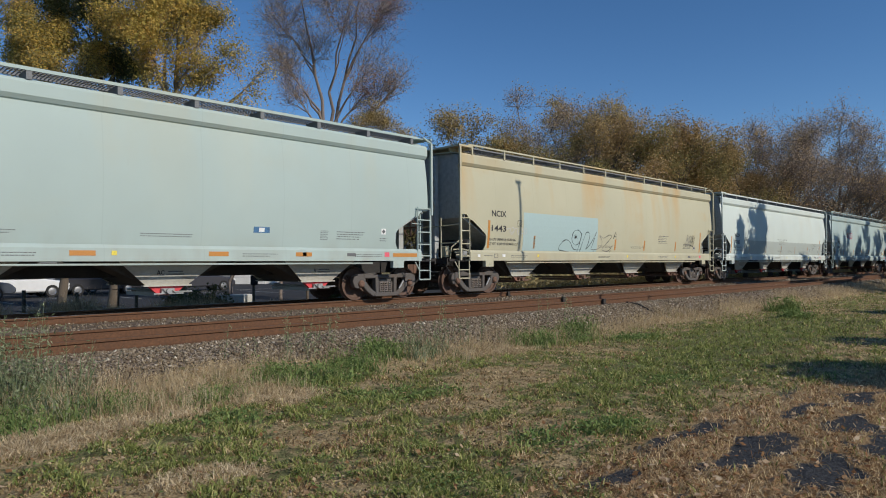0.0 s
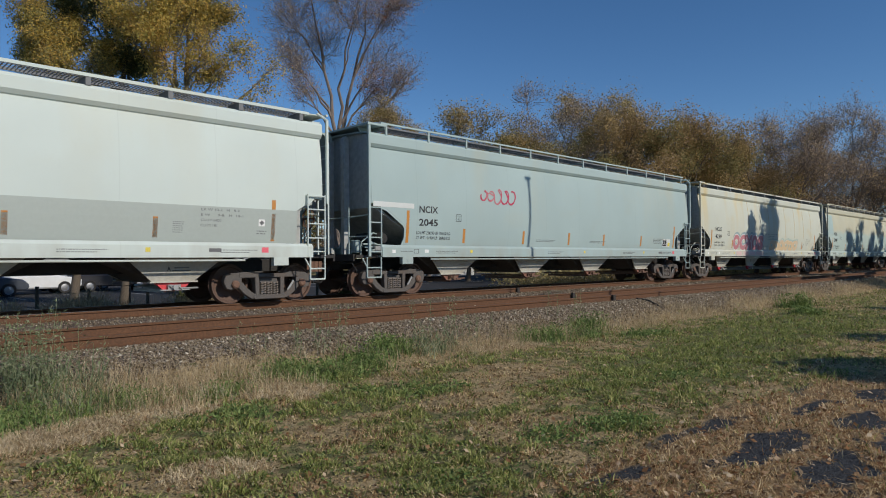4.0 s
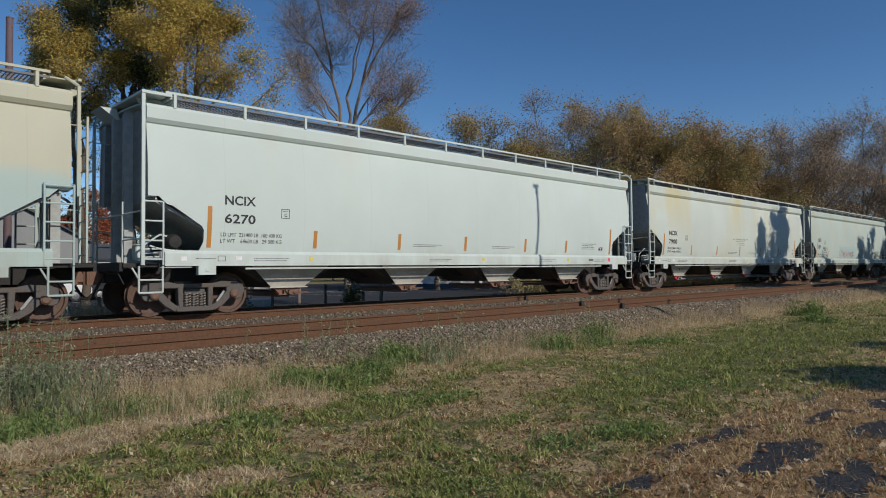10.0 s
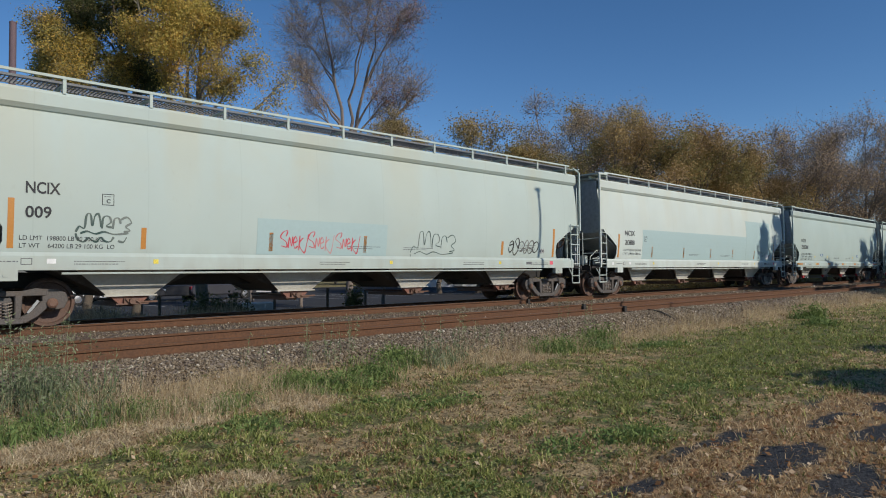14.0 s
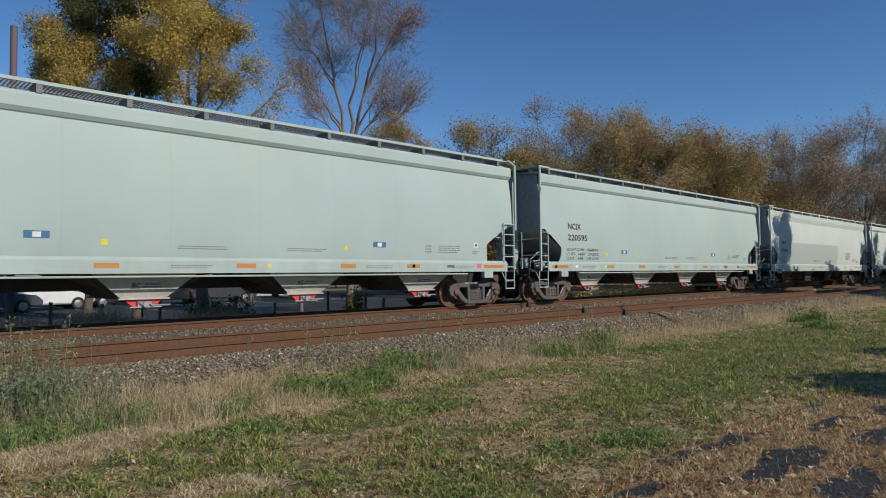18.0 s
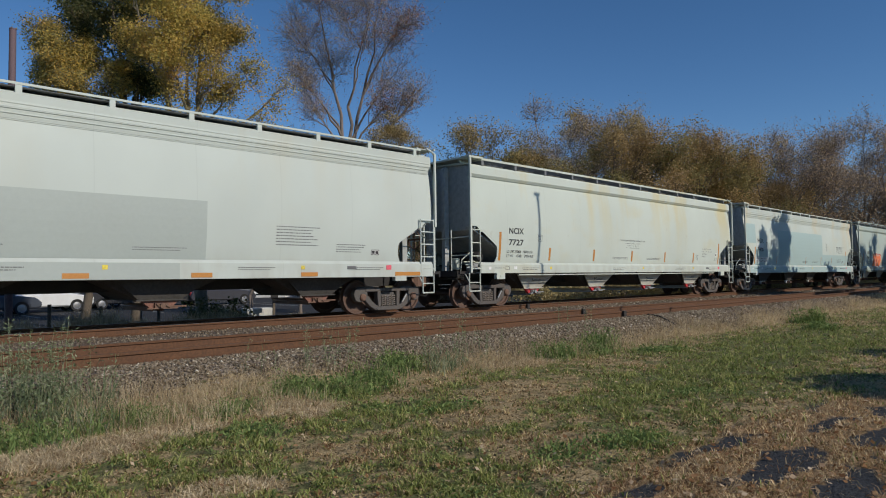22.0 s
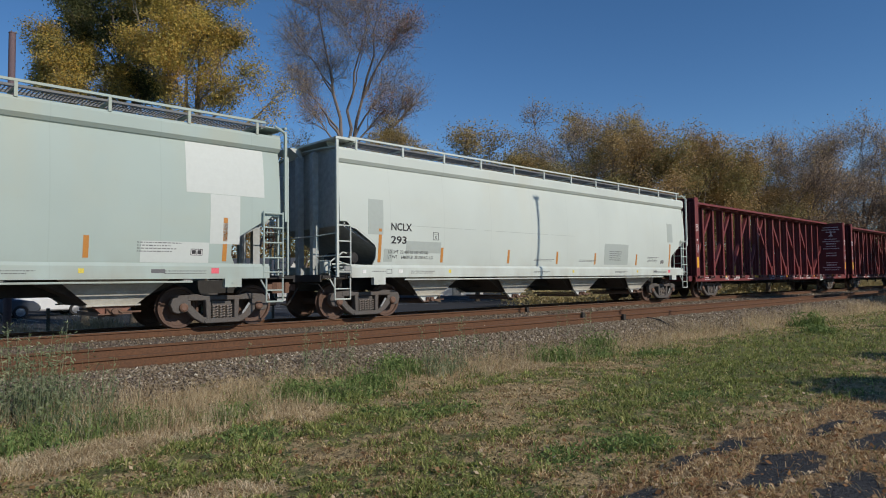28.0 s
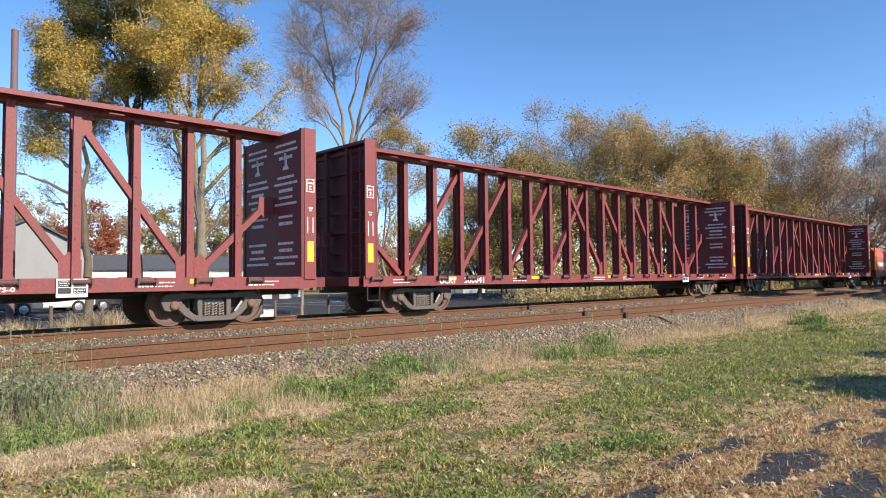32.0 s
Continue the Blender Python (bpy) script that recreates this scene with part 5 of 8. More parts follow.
def bulkhead_shape():
    """The panel of the end wall at +x."""
    return Shape().box(11.18, 11.24, -1.44, 1.44, 1.05, 4.66)


def deck_shape():
    s = Shape()
    s.prism([(YS, 0.78), (YS + 0.14, 0.78), (YS + 0.14, 0.81), (YS + 0.02, 0.82), (YS + 0.02, 1.02), (YS + 0.14, 1.03), (YS + 0.14, 1.06), (YS, 1.06)], "x", -11.6, 11.6)
    s.prism([(-y, z) for y, z in [(YS, 0.78), (YS + 0.14, 0.78), (YS + 0.14, 0.81), (YS + 0.02, 0.82), (YS + 0.02, 1.02), (YS + 0.14, 1.03), (YS + 0.14, 1.06), (YS, 1.06)]], "x", -11.6, 11.6)
    s.box(-11.58, 11.58, YS + 0.03, -YS - 0.03, 1.0, 1.045)
    return s


def top_beam_shape():
    """A wide plate with turned-down edges, and slots through it between the posts."""
    s = Shape()
    z0, z1 = 4.70, 4.735
    s.box(-11.3, 11.3, -0.46, -0.30, z0, z1).box(-11.3, 11.3, -0.20, 0.46, z0, z1)
    s.box(-11.3, 11.3, -0.475, -0.445, 4.64, 4.745).box(-11.3, 11.3, 0.445, 0.475, 4.64, 4.745)
    edges = [-11.3] + [x + d for x in np.arange(-10.6, 10.7, 1.2) for d in (-0.16, 0.16)] + [11.3]
    for a, b in zip(edges[0::2], edges[1::2]):
        s.box(a, b, -0.30, -0.20, z0, z1)
    s.box(-11.3, 11.3, -0.13, 0.13, 4.56, 4.70)
    return s


def edge_label_shape(k):
    """White markings on an edge post: a framed box, a worn line and two short bars."""
    s = Shape()
    y0, y1 = (-1.519, -1.510) if k < 0 else (1.510, 1.519)
    for x0, x1, z0, z1 in ((11.29, 11.51, 3.42, 3.44), (11.29, 11.51, 3.12, 3.14), (11.29, 11.31, 3.14, 3.42), (11.49, 11.51, 3.14, 3.42), (11.34, 11.46, 3.32, 3.36), (11.37, 11.39, 3.18, 3.28), (11.39, 11.43, 3.18, 3.20), (11.39, 11.43, 3.26, 3.28), (11.35, 11.46, 2.72, 2.75), (11.37, 11.44, 2.66, 2.69), (11.31, 11.33, 2.12, 2.50), (11.46, 11.48, 2.12, 2.50)):
        s.box(x0, x1, y0, y1, z0, z1)
    return s


def winch_shape():
    s = Shape()
    s.tube((-0.16, -1.52, 0.99), (0.16, -1.52, 0.99), 0.045, 8)
    s.box(-0.20, -0.16, -1.58, -1.47, 0.93, 1.05).box(0.16, 0.20, -1.58, -1.47, 0.93, 1.05)
    return s


def centre_beam(label, mark, number, owner):
    car = thing("centre_beam_wagon", label, "flat wagon", "wagons of the train")
    part("deck", deck_shape, OXIDE, car, key="cbdeck")
    part("underframe", lambda: Shape().box(-11.8, 11.8, -0.3, 0.3, 0.62, 0.98).box(-6.5, 6.5, -0.75, 0.75, 0.70, 0.98), BLACK, car, key="cbunder")
    part("truss_rod", lambda: Shape().pipe([(-8.2, -1.0, 0.78), (-6.0, -0.9, 0.62), (6.0, -0.9, 0.62), (8.2, -1.0, 0.78)], 0.02), BLACK, car, key="cbrod")
    for x in (-5.6, -3.2, -0.8, 1.6, 4.0):
        for u in (0.0, 0.24):
            part("pipe_hanger", lambda: Shape().box(-0.02, 0.02, -0.98, -0.94, 0.45, 0.8), BLACK, car, key="cbhang", at=pose(x + u, 0, 0))
    part("top_beam", top_beam_shape, OXIDE, car, key="cbtop")
    for i, x in enumerate(POSTS):
        for k in (-1, 1):
            part("post", beam_post_shape, OXIDE, car, key="cbpost", at=pose(k * x, 0, 0))
            part("strap_winch", winch_shape, TIEDOWN, car, key="cbwinch", at=pose(k * x - (1.0 if k < 0 else 0.25), 0, 0))
    for k in (0, 180):
        turn = pose(0, 0, 0, 0, 0, k)
        for a, b in ((9.0, 6.6), (6.6, 4.2), (4.2, 1.8), (1.8, -0.6)):
            part("diagonal_brace", lambda: brace_shape(a, b), OXIDE, car, key=("cbbrace", a), at=turn)
        part("end_brace", lambda: brace_shape(9.15, 11.05, 1.12, 2.95), OXIDE, car, key="cbendbrace", at=turn)
        b = part("bulkhead", bulkhead_shape, OXIDE_DARK, car, "end bulkhead in maroon, darkened to carry its shade", key="cbbulk", at=turn)
        for z in (1.25, 1.75, 2.3, 2.85, 3.4, 3.95, 4.5):
            part("rib", lambda: Shape().box(11.24, 11.34, -1.39, 1.39, z - 0.05, z + 0.05), OXIDE_DARK, b, key=("cbrib", z))
        for y in (-0.5, 0.5):
            part("stiffener", lambda: Shape().box(11.342, 11.46, y - 0.05, y + 0.05, 1.05, 4.59), OXIDE_DARK, b, key=("cbstiff", y))
        part("cap", lambda: Shape().box(11.24, 11.5, -1.39, 1.39, 4.60, 4.68), OXIDE_DARK, b, key="cbcap")
        for y in (-1.49, 1.39):
            part("corner_post", lambda: Shape().box(11.16, 11.235, y, y + 0.10, 1.05, 4.68), OXIDE_DARK, b, key=("cbcorner", y))
        for y in (-1.51, 1.46):
            part("edge_post", lambda: Shape().box(11.238, 11.56, y, y + 0.05, 1.0, 4.69), OXIDE, b, key=("cbedge", y))
        part("edge_reflector", lambda: Shape().box(11.31, 11.49, -1.519, -1.508, 1.42, 1.92), AMBER, b, "amber reflector strip", key="cbrefl")
        part("edge_reflector", lambda: Shape().box(11.31, 11.49, 1.508, 1.519, 1.42, 1.92), AMBER, b, "amber reflector strip", key="cbreflb")
        for side in (-1, 1):
            part("edge_marking", lambda: edge_label_shape(side), WHITE, b, "white stencilled box and lines", key=("cbedgelabel", side))
        tagged(part("warning_print", lambda: print_shape(), DULL_PRINT, b, key="cbprint"), "rows of worn white warning print on maroon", kind="stuff")
        part("coupler", lambda: coupler_shift(2.02), BEARING, car, "rust-brown knuckle coupler", key="cbcoupler", at=turn)
        part("end_sill", lambda: Shape().box(-11.95, -11.55, -1.3, 1.3, 0.80, 1.04), OXIDE_DARK, car, key="cbendsill", at=turn)
        part("end_ladder", lambda: cb_ladder(), OXIDE, car, key="cbladder", at=turn)
        part("stirrup_step", lambda: cb_step(), BLACK, car, key="cbstep", at=turn)
    for x in (-9.17, 9.17):
        truck(car, x)
    if mark:
        short = len(mark) < 4
        lettering(car, mark, -8.38 if short else -8.88, 0.83, 0.17, WHITE, 0.37 if short else 0.69, YS - 0.006)
        lettering(car, number, -7.38 if short else -7.86, 0.83, 0.17, WHITE, 0.70 if short else 0.86, YS - 0.006)
    if owner:
        # owner's mark, a plain open shape
        s = Shape()
        y0, y1 = YS - 0.006, YS
        for x0, x1, z0, z1 in ((3.46, 3.78, 0.965, 1.01), (3.46, 3.52, 0.87, 0.965), (3.46, 3.84, 0.83, 0.87), (3.80, 3.86, 0.87, 1.01), (3.86, 3.92, 0.97, 1.01), (3.92, 3.99, 0.83, 0.98), (3.99, 4.06, 0.83, 0.87), (4.06, 4.12, 0.83, 1.01)):
            s.box(x0, x1, y0, y1, z0, z1)
        part("owner_mark", s, WHITE, car)
        lettering(car, "IH  11-7", 2.27, 0.93, 0.085, WHITE, 0.55, YS - 0.006)
        lettering(car, "IL  73-0", 2.27, 0.82, 0.085, WHITE, 0.55, YS - 0.006)
        lettering(car, "LD LMT 224500", -2.60, 0.94, 0.085, WHITE, 0.72, YS - 0.006)
        lettering(car, "LT WT   81500", -2.60, 0.82, 0.085, WHITE, 0.72, YS - 0.006)
        lettering(car, "L 75-0", 4.88, 0.82, 0.085, WHITE, 0.40, YS - 0.006)
    for x in (-8.65, -4.66, -0.03, 4.8, 8.45):
        panel(car, x, x + 0.45, 0.93, 1.03, AMBER, "reflector_strip", YS, "amber reflective strip")
    for x in (-10.6, -5.6, -1.0, 1.0, 7.4, 9.8):
        bars(car, x, x + 0.75, 0.84, 1.0, 2, WHITE, YS, seed=int(x * 7))
    panel(car, 5.92, 6.46, 0.70, 1.05, WHITEP, "stencil_plate", YS - 0.02, "black and white stencil plate", 0.02)
    for x0, x1, z0, z1 in ((5.95, 6.17, 0.90, 1.02), (6.21, 6.43, 0.90, 1.02), (5.95, 6.17, 0.77, 0.88), (6.21, 6.43, 0.77, 0.88)):
        panel(car, x0, x1, z0, z1, INK, "stencil_field", YS - 0.04, "black stencil field")
    bars(car, 5.96, 6.16, 0.91, 1.01, 3, WHITE, YS - 0.0445, seed=3)
    bars(car, 6.22, 6.42, 0.78, 0.87, 3, WHITE, YS - 0.0445, seed=4)
    return car


def print_shape():
    """Two columns of warning lines on the inner face of a bulkhead, and a pale figure-free emblem."""
    rng = random.Random(5)
    s = Shape()
    for yc in (-0.72, 0.72):
        z = 4.42
        for i, big in enumerate((1, 1, 2, 0, 0, 1, 1, 2, 1, 1, 0, 1, 2, 0, 0, 1, 2, 1, 1)):
            if big:
                w = rng.uniform(0.32, 0.58) if big == 1 else 0.32
                x = -w
                while x < w:
                    d = rng.uniform(0.03, 0.12)
                    s.box(11.172, 11.18, yc + x, min(yc + x + d, yc + w), z - 0.042 - 0.02 * big, z)
                    x += d + 0.022
                z -= 0.13 + 0.03 * big
            else:
                z -= 0.16
            if i == 3:
                s.prism([(yc - 0.16, z), (yc + 0.14, z), (yc + 0.10, z + 0.08), (yc + 0.02, z + 0.12), (yc + 0.06, z + 0.42), (yc - 0.02, z + 0.42), (yc - 0.08, z + 0.12)], "x", 11.172, 11.18)
    return s


def coupler_shift(d):
    s = coupler_shape()
    s.v = [(x - d, y, z) for x, y, z in s.v]
    return s


def cb_ladder():
    s = Shape()
    for y in (-1.25, -0.85):
        s.box(-11.56, -11.53, y - 0.02, y + 0.02, 1.0, 4.5)
    for i in range(10):
        s.tube((-11.56, -1.25, 1.2 + 0.34 * i), (-11.56, -0.85, 1.2 + 0.34 * i), 0.013, 5)
    s.pipe([(-11.75, 0.3, 1.0), (-11.75, 0.3, 2.4)], 0.03)
    s.box(-11.75, -11.6, 0.15, 0.5, 1.9, 2.3)
    return s


def cb_step():
    s = Shape()
    s.pipe([(-11.5, -1.5, 0.8), (-11.5, -1.5, 0.42), (-11.1, -1.5, 0.42), (-11.1, -1.5, 0.8)], 0.02)
    return s


wagon(centre_beam("oxide-red centre-beam flat wagon, empty, with maroon bulkheads", "WC", "37959", True), 349.05)
wagon(centre_beam("oxide-red centre-beam flat wagon, empty, with rusty posts", "UCRY", "300041", False), 373.68)
wagon(centre_beam("dark red centre-beam flat wagon, empty and shaded", "", "", False), 398.28)


def coil_wagon():
    car = thing("coil_wagon", "faded red steel-coil wagon with rounded hoods", "coil wagon", "wagons of the train")
    hood = plain("faded_red_hood", (0.42, 0.09, 0.06), 0.6, 0, 0.25, 3, (0.5, 0.45, 0.4), 0.3)
    part("deck", lambda: Shape().box(-7.0, 7.0, -1.4, 1.4, 0.75, 1.25), OXIDE_DARK, car)
    for x in (-3.4, 3.4):
        s = Shape()
        arc = [(-1.45, 1.25), (-1.45, 2.3), (-1.30, 2.75), (-0.9, 3.05), (0, 3.18), (0.9, 3.05), (1.30, 2.75), (1.45, 2.3), (1.45, 1.25)]
        s.prism(arc, "x", -3.3, 3.3)
        h = part("hood", s, hood, car, at=pose(x, 0, 0), bevel=0.03)
        for u in np.linspace(-3.0, 3.0, 7):
            r = Shape()
            r.loft([[(u - 0.05, y * 1.02, z + 0.02) for y, z in arc], [(u + 0.05, y * 1.02, z + 0.02) for y, z in arc]])
            part("rib", r, hood, h)
        part("white_band", Shape().box(-3.2, 3.2, -1.475, -1.45, 1.55, 1.85), WHITEP, h, "white painted band")
    for x in (-5.2, 5.2):
        truck(car, x)
    part("end_post", Shape().box(-6.9, -6.8, -1.4, -1.3, 1.2, 3.5), AMBER, car, "yellow end post")
    return car


wagon(coil_wagon(), 410.8 + 7.9)


def box_load():
    car = thing("container_wagon", "flat wagon with a grey and yellow container", "flat wagon", "wagons of the train")
    part("deck", Shape().box(-7.5, 7.5, -1.4, 1.4, 0.8, 1.2), BLACK, car)
    c = part("container", Shape().box(-7.2, 7.2, -1.25, 1.25, 1.2, 4.6), GREYP, car, "grey container", bevel=0.03)
    for x in (-6.6, -3.3, 0.0, 3.3, 6.6):
        part("corner_band", Shape().box(x - 0.25, x + 0.25, -1.27, -1.24, 1.22, 4.58), YELLOW, c, "yellow upright band")
    for x in (-5.5, 5.5):
        truck(car, x)
    return car


wagon(box_load(), 410.8 + 15.9 + 8.0)

# ---- trees ----
BARK = plain("grey_bark", (0.20, 0.165, 0.135), 0.95, 0, 0.4, 8, (0.08, 0.065, 0.05), 0.6, 0.6)
DARK_BARK = plain("dark_bark", (0.13, 0.105, 0.08), 0.95, 0, 0.4, 8, (0.04, 0.035, 0.03), 0.6, 0.6)


def leaf_mat(name, tones, through_light=0.45, own=0.3, clump=0.7, low=0.15, high=0.85):
    def build(nodes, links, sh):
        geo = nodes.new("ShaderNodeNewGeometry")
        big = texture(nodes, links, clump, 3)
        r = nodes.new("ShaderNodeMath")
        r.operation = "MULTIPLY_ADD"
        r.inputs[1].default_value = own
        links.new(geo.outputs["Random Per Island"], r.inputs[0])
        sc = nodes.new("ShaderNodeMath")
        sc.operation = "MULTIPLY"
        sc.inputs[1].default_value = 1.05 - own
        links.new(big.outputs[0], sc.inputs[0])
        links.new(sc.outputs[0], r.inputs[2])
        col = ramp(nodes, links, r.outputs[0], [(low + (high - low) * i / (len(tones) - 1), c) for i, c in enumerate(tones)])
        links.new(col, sh.inputs["Base Color"])
        sh.inputs["Roughness"].default_value = 0.75
        sh.inputs["Specular IOR Level"].default_value = 0.2
        tr = nodes.new("ShaderNodeBsdfTranslucent")
        links.new(col, tr.inputs[0])
        mx = nodes.new("ShaderNodeMixShader")
        mx.inputs[0].default_value = through_light
        links.new(sh.outputs[0], mx.inputs[1])
        links.new(tr.outputs[0], mx.inputs[2])
        links.new(mx.outputs[0], nodes["Material Output"].inputs[0])
    return material(name, build)


GOLD = leaf_mat("golden_leaves", [(0.19, 0.195, 0.055), (0.39, 0.34, 0.09), (0.60, 0.42, 0.11), (0.68, 0.40, 0.14)])
OLIVE = leaf_mat("olive_leaves", [(0.15, 0.145, 0.06), (0.27, 0.235, 0.095), (0.38, 0.305, 0.13)])
DARKGREEN = leaf_mat("ivy_leaves", [(0.06, 0.075, 0.032), (0.105, 0.115, 0.045), (0.17, 0.16, 0.065)])
RUSSET = leaf_mat("russet_leaves", [(0.25, 0.175, 0.085), (0.42, 0.295, 0.13), (0.54, 0.39, 0.18)])
OCHRE = leaf_mat("ochre_leaves", [(0.23, 0.175, 0.08), (0.39, 0.29, 0.12), (0.50, 0.375, 0.165)])
THICKET = leaf_mat("thicket_leaves", [(0.23, 0.205, 0.10), (0.40, 0.34, 0.17), (0.54, 0.44, 0.23), (0.62, 0.53, 0.33)])
BROWN = leaf_mat("brown_leaves", [(0.28, 0.20, 0.13), (0.44, 0.32, 0.20), (0.56, 0.42, 0.27)])
REDLEAF = leaf_mat("red_leaves", [(0.16, 0.05, 0.03), (0.32, 0.10, 0.05), (0.42, 0.16, 0.075)])


def crown_mesh(pts, count, size, radius, seed, lumps=60, loose=0.2):
    """Leaves in rounded lumps of uneven size about some of the twigs, the rest strewn along all twigs; a leaf faces more or less out of its lump."""
    g = np.random.RandomState(seed)
    n = min(lumps, len(pts))
    heart = pts[g.permutation(len(pts))[:n]]
    rad = radius * g.uniform(0.5, 1.25, n)
    share = rad ** 2 * g.uniform(0.4, 1.3, n)
    k = g.choice(n, count, p=share / share.sum())
    u = g.normal(0, 1, (count, 3))
    u /= np.linalg.norm(u, axis=1)[:, None]
    # uneven lumps: ripples on the ball
    wave = 1 + 0.22 * np.sin(u[:, 0] * 5 + k) + 0.22 * np.sin(u[:, 1] * 6 + 2 * k) + 0.18 * np.sin(u[:, 2] * 7 + 3 * k)
    off = u * (1, 1, 0.8) * (rad[k] * wave * g.uniform(0, 1, count) ** 0.45)[:, None]
    c = heart[k] + off
    free = g.uniform(0, 1, count) < loose
    c[free] = pts[g.randint(0, len(pts), free.sum())] + g.normal(0, 0.16 * radius + 0.06, (free.sum(), 3))
    face = u + (0, 0, 0.35) + g.normal(0, 0.5, (count, 3))
    a = np.cross(face, g.normal(0, 1, (count, 3)))
    a /= np.linalg.norm(a, axis=1)[:, None]
    b = np.cross(face, a)
    b /= np.linalg.norm(b, axis=1)[:, None]
    sz = size * g.uniform(0.6, 1.3, count)[:, None]
    v = np.stack([c - a * sz, c - b * sz * 0.6, c + a * sz, c + b * sz * 0.6], 1).reshape(-1, 3)
    return quads_mesh("crown", v)


def quads_mesh(name, v, n=4):
    """A mesh of loose n-sided faces from an array of corners."""
    me = bpy.data.meshes.new(name)
    faces = len(v) // n
    me.vertices.add(len(v))
    me.vertices.foreach_set("co", v.astype(np.float32).ravel())
    me.loops.add(faces * n)
    me.loops.foreach_set("vertex_index", np.arange(faces * n, dtype=np.int32))
    me.polygons.add(faces)
    me.polygons.foreach_set("loop_start", np.arange(0, faces * n, n, dtype=np.int32))
    me.update(calc_edges=True)
    return me


def tree(at, height, trunk, label, leaf=None, leaves=0, size=0.1, seed=1, fork=0.25, limbs=12, reach=0.34, up=0.5, deep=4, leaf2=None, leaves2=0, where2=None, spread=0.25, bark=None, lean=(0, 0), group="trees", stems=0, splay=0.3, ball=None, lumps=60, loose=0.2, twig=0.005, low=0, rise=0.9):
    """A tapering trunk with limbs all the way up, boughs and twigs, and leaves about the twigs."""
    rng = random.Random(seed)
    wood = Shape()
    tips = []

    def grow(p, d, length, r, level):
        n = 4 if level == 1 else 3 if level == 2 else 2
        q = p
        for i in range(n):
            d = (d + Vector((rng.gauss(0, 0.14), rng.gauss(0, 0.14), rng.gauss(0.05, 0.09)))).normalized()
            r2 = max(twig * 0.8, r * (0.80 if level < 2 else 0.72))
            nxt = q + d * (length / n)
            wood.tube(q, nxt, r, (8, 6, 4, 3, 3)[level], r2)
            q, r = nxt, r2
            if level < deep and (i or level > 1):
                for _ in range(1 if level < 3 else 2):
                    side(q, d, length * rng.uniform(0.40, 0.66), r * 0.6, level + 1)
            if level >= deep - 1:
                tips.append(tuple(q))
        if level < deep:
            for _ in range(2 if level < 3 else 3):
                side(q, d, length * rng.uniform(0.5, 0.8), r * 0.75, level + 1)

    def side(q, d, length, r, level):
        a = rng.uniform(0, 2 * math.pi)
        out = Vector((math.cos(a), math.sin(a), 0))
        e = (d * rise + out * rng.uniform(0.4, 1.0) + Vector((0, 0, up * rng.uniform(0, 0.7)))).normalized()
        grow(q, e, length, max(r, twig), level)

    def stem(q, d, length, r):
        """A main limb that rises almost straight, with boughs all along it."""
        n = 8
        r0 = r
        for i in range(n):
            d = (d + Vector((rng.gauss(0, 0.07), rng.gauss(0, 0.07), 0.03))).normalized()
            nxt = q + d * (length / n)
            r2 = max(0.008, r0 * (1 - 0.9 * (i + 1) / n))
            wood.tube(q, nxt, r, 7, r2)
            q, r = nxt, r2
            for _ in range((1 if i < 2 else 2) + (low > 0)):
                side(q, d, length * rng.uniform(0.22, 0.36) * (1.15 - 0.6 * i / n), max(r * 0.5, 0.012), 2)

    steps = 9
    q = Vector((0, 0, -0.15))
    d = Vector((lean[0], lean[1], 1)).normalized()
    r = trunk
    a = rng.uniform(0, 6.28)
    for i in range(steps):
        d = (d + Vector((rng.gauss(0, 0.05), rng.gauss(0, 0.05), 0.04))).normalized()
        nxt = q + d * (height * 0.80 / steps)
        r2 = trunk * (1 - 0.85 * ((i + 1) / steps) ** 1.1)
        wood.tube(q, nxt, r * (1.25 if i == 0 else 1), 10, r2)
        q, r = nxt, r2
        f = (i + 1) / steps
        if low and fork * 0.75 < f:
            for _ in range(low):
                side(q, Vector((0, 0, 0.3)), height * rng.uniform(0.10, 0.20), r * 0.3, 2)
        if stems and f >= fork:
            for j in range(stems):
                a += 6.283 / stems + rng.uniform(-0.4, 0.4)
                e = Vector((math.cos(a) * splay, math.sin(a) * splay, 1)) * rng.uniform(0.8, 1.1)
                stem(q, e.normalized(), height * (1 - f * 0.8) * rng.uniform(0.8, 1.05) * (0.70 if ball else 0.86), r * 0.62)
            break
        if f >= fork:
            for _ in range(max(1, round(limbs / (steps * (1 - fork))))):
                a += 2.4 + rng.uniform(-0.4, 0.4)
                e = Vector((math.cos(a), math.sin(a), up * (0.6 + 1.3 * f))).normalized()
                grow(q, e, height * reach * (1.15 - 0.65 * f) * rng.uniform(0.75, 1.15), r * 0.55, 1)
    t = thing("tree", label, "tree", group, at=pose(*at))
    part("trunk", wood, bark or BARK, t, smooth=True)
    pts = np.array(tips)
    if ball:
        u = np.random.RandomState(seed).normal(0, 1, (500, 3))
        u *= (np.random.RandomState(seed + 5).uniform(0.2, 1, 500) ** 0.4 / np.linalg.norm(u, axis=1))[:, None]
        pts = np.concatenate([pts[pts[:, 2] > ball[1] - ball[2]][:400], u * (ball[0], ball[0], ball[2]) + (0, 0, ball[1])])
    if leaf:
        me = crown_mesh(pts, leaves, size, spread, seed, lumps, loose)
        me.materials.append(leaf)
        new("crown", me).parent = t
    if leaf2:
        sel = pts if where2 is None else pts[where2(pts)]
        if len(sel):
            me = crown_mesh(sel, leaves2, size, spread, seed + 1, lumps // 3, loose)
            me.materials.append(leaf2)
            new("crown", me).parent = t
    return t


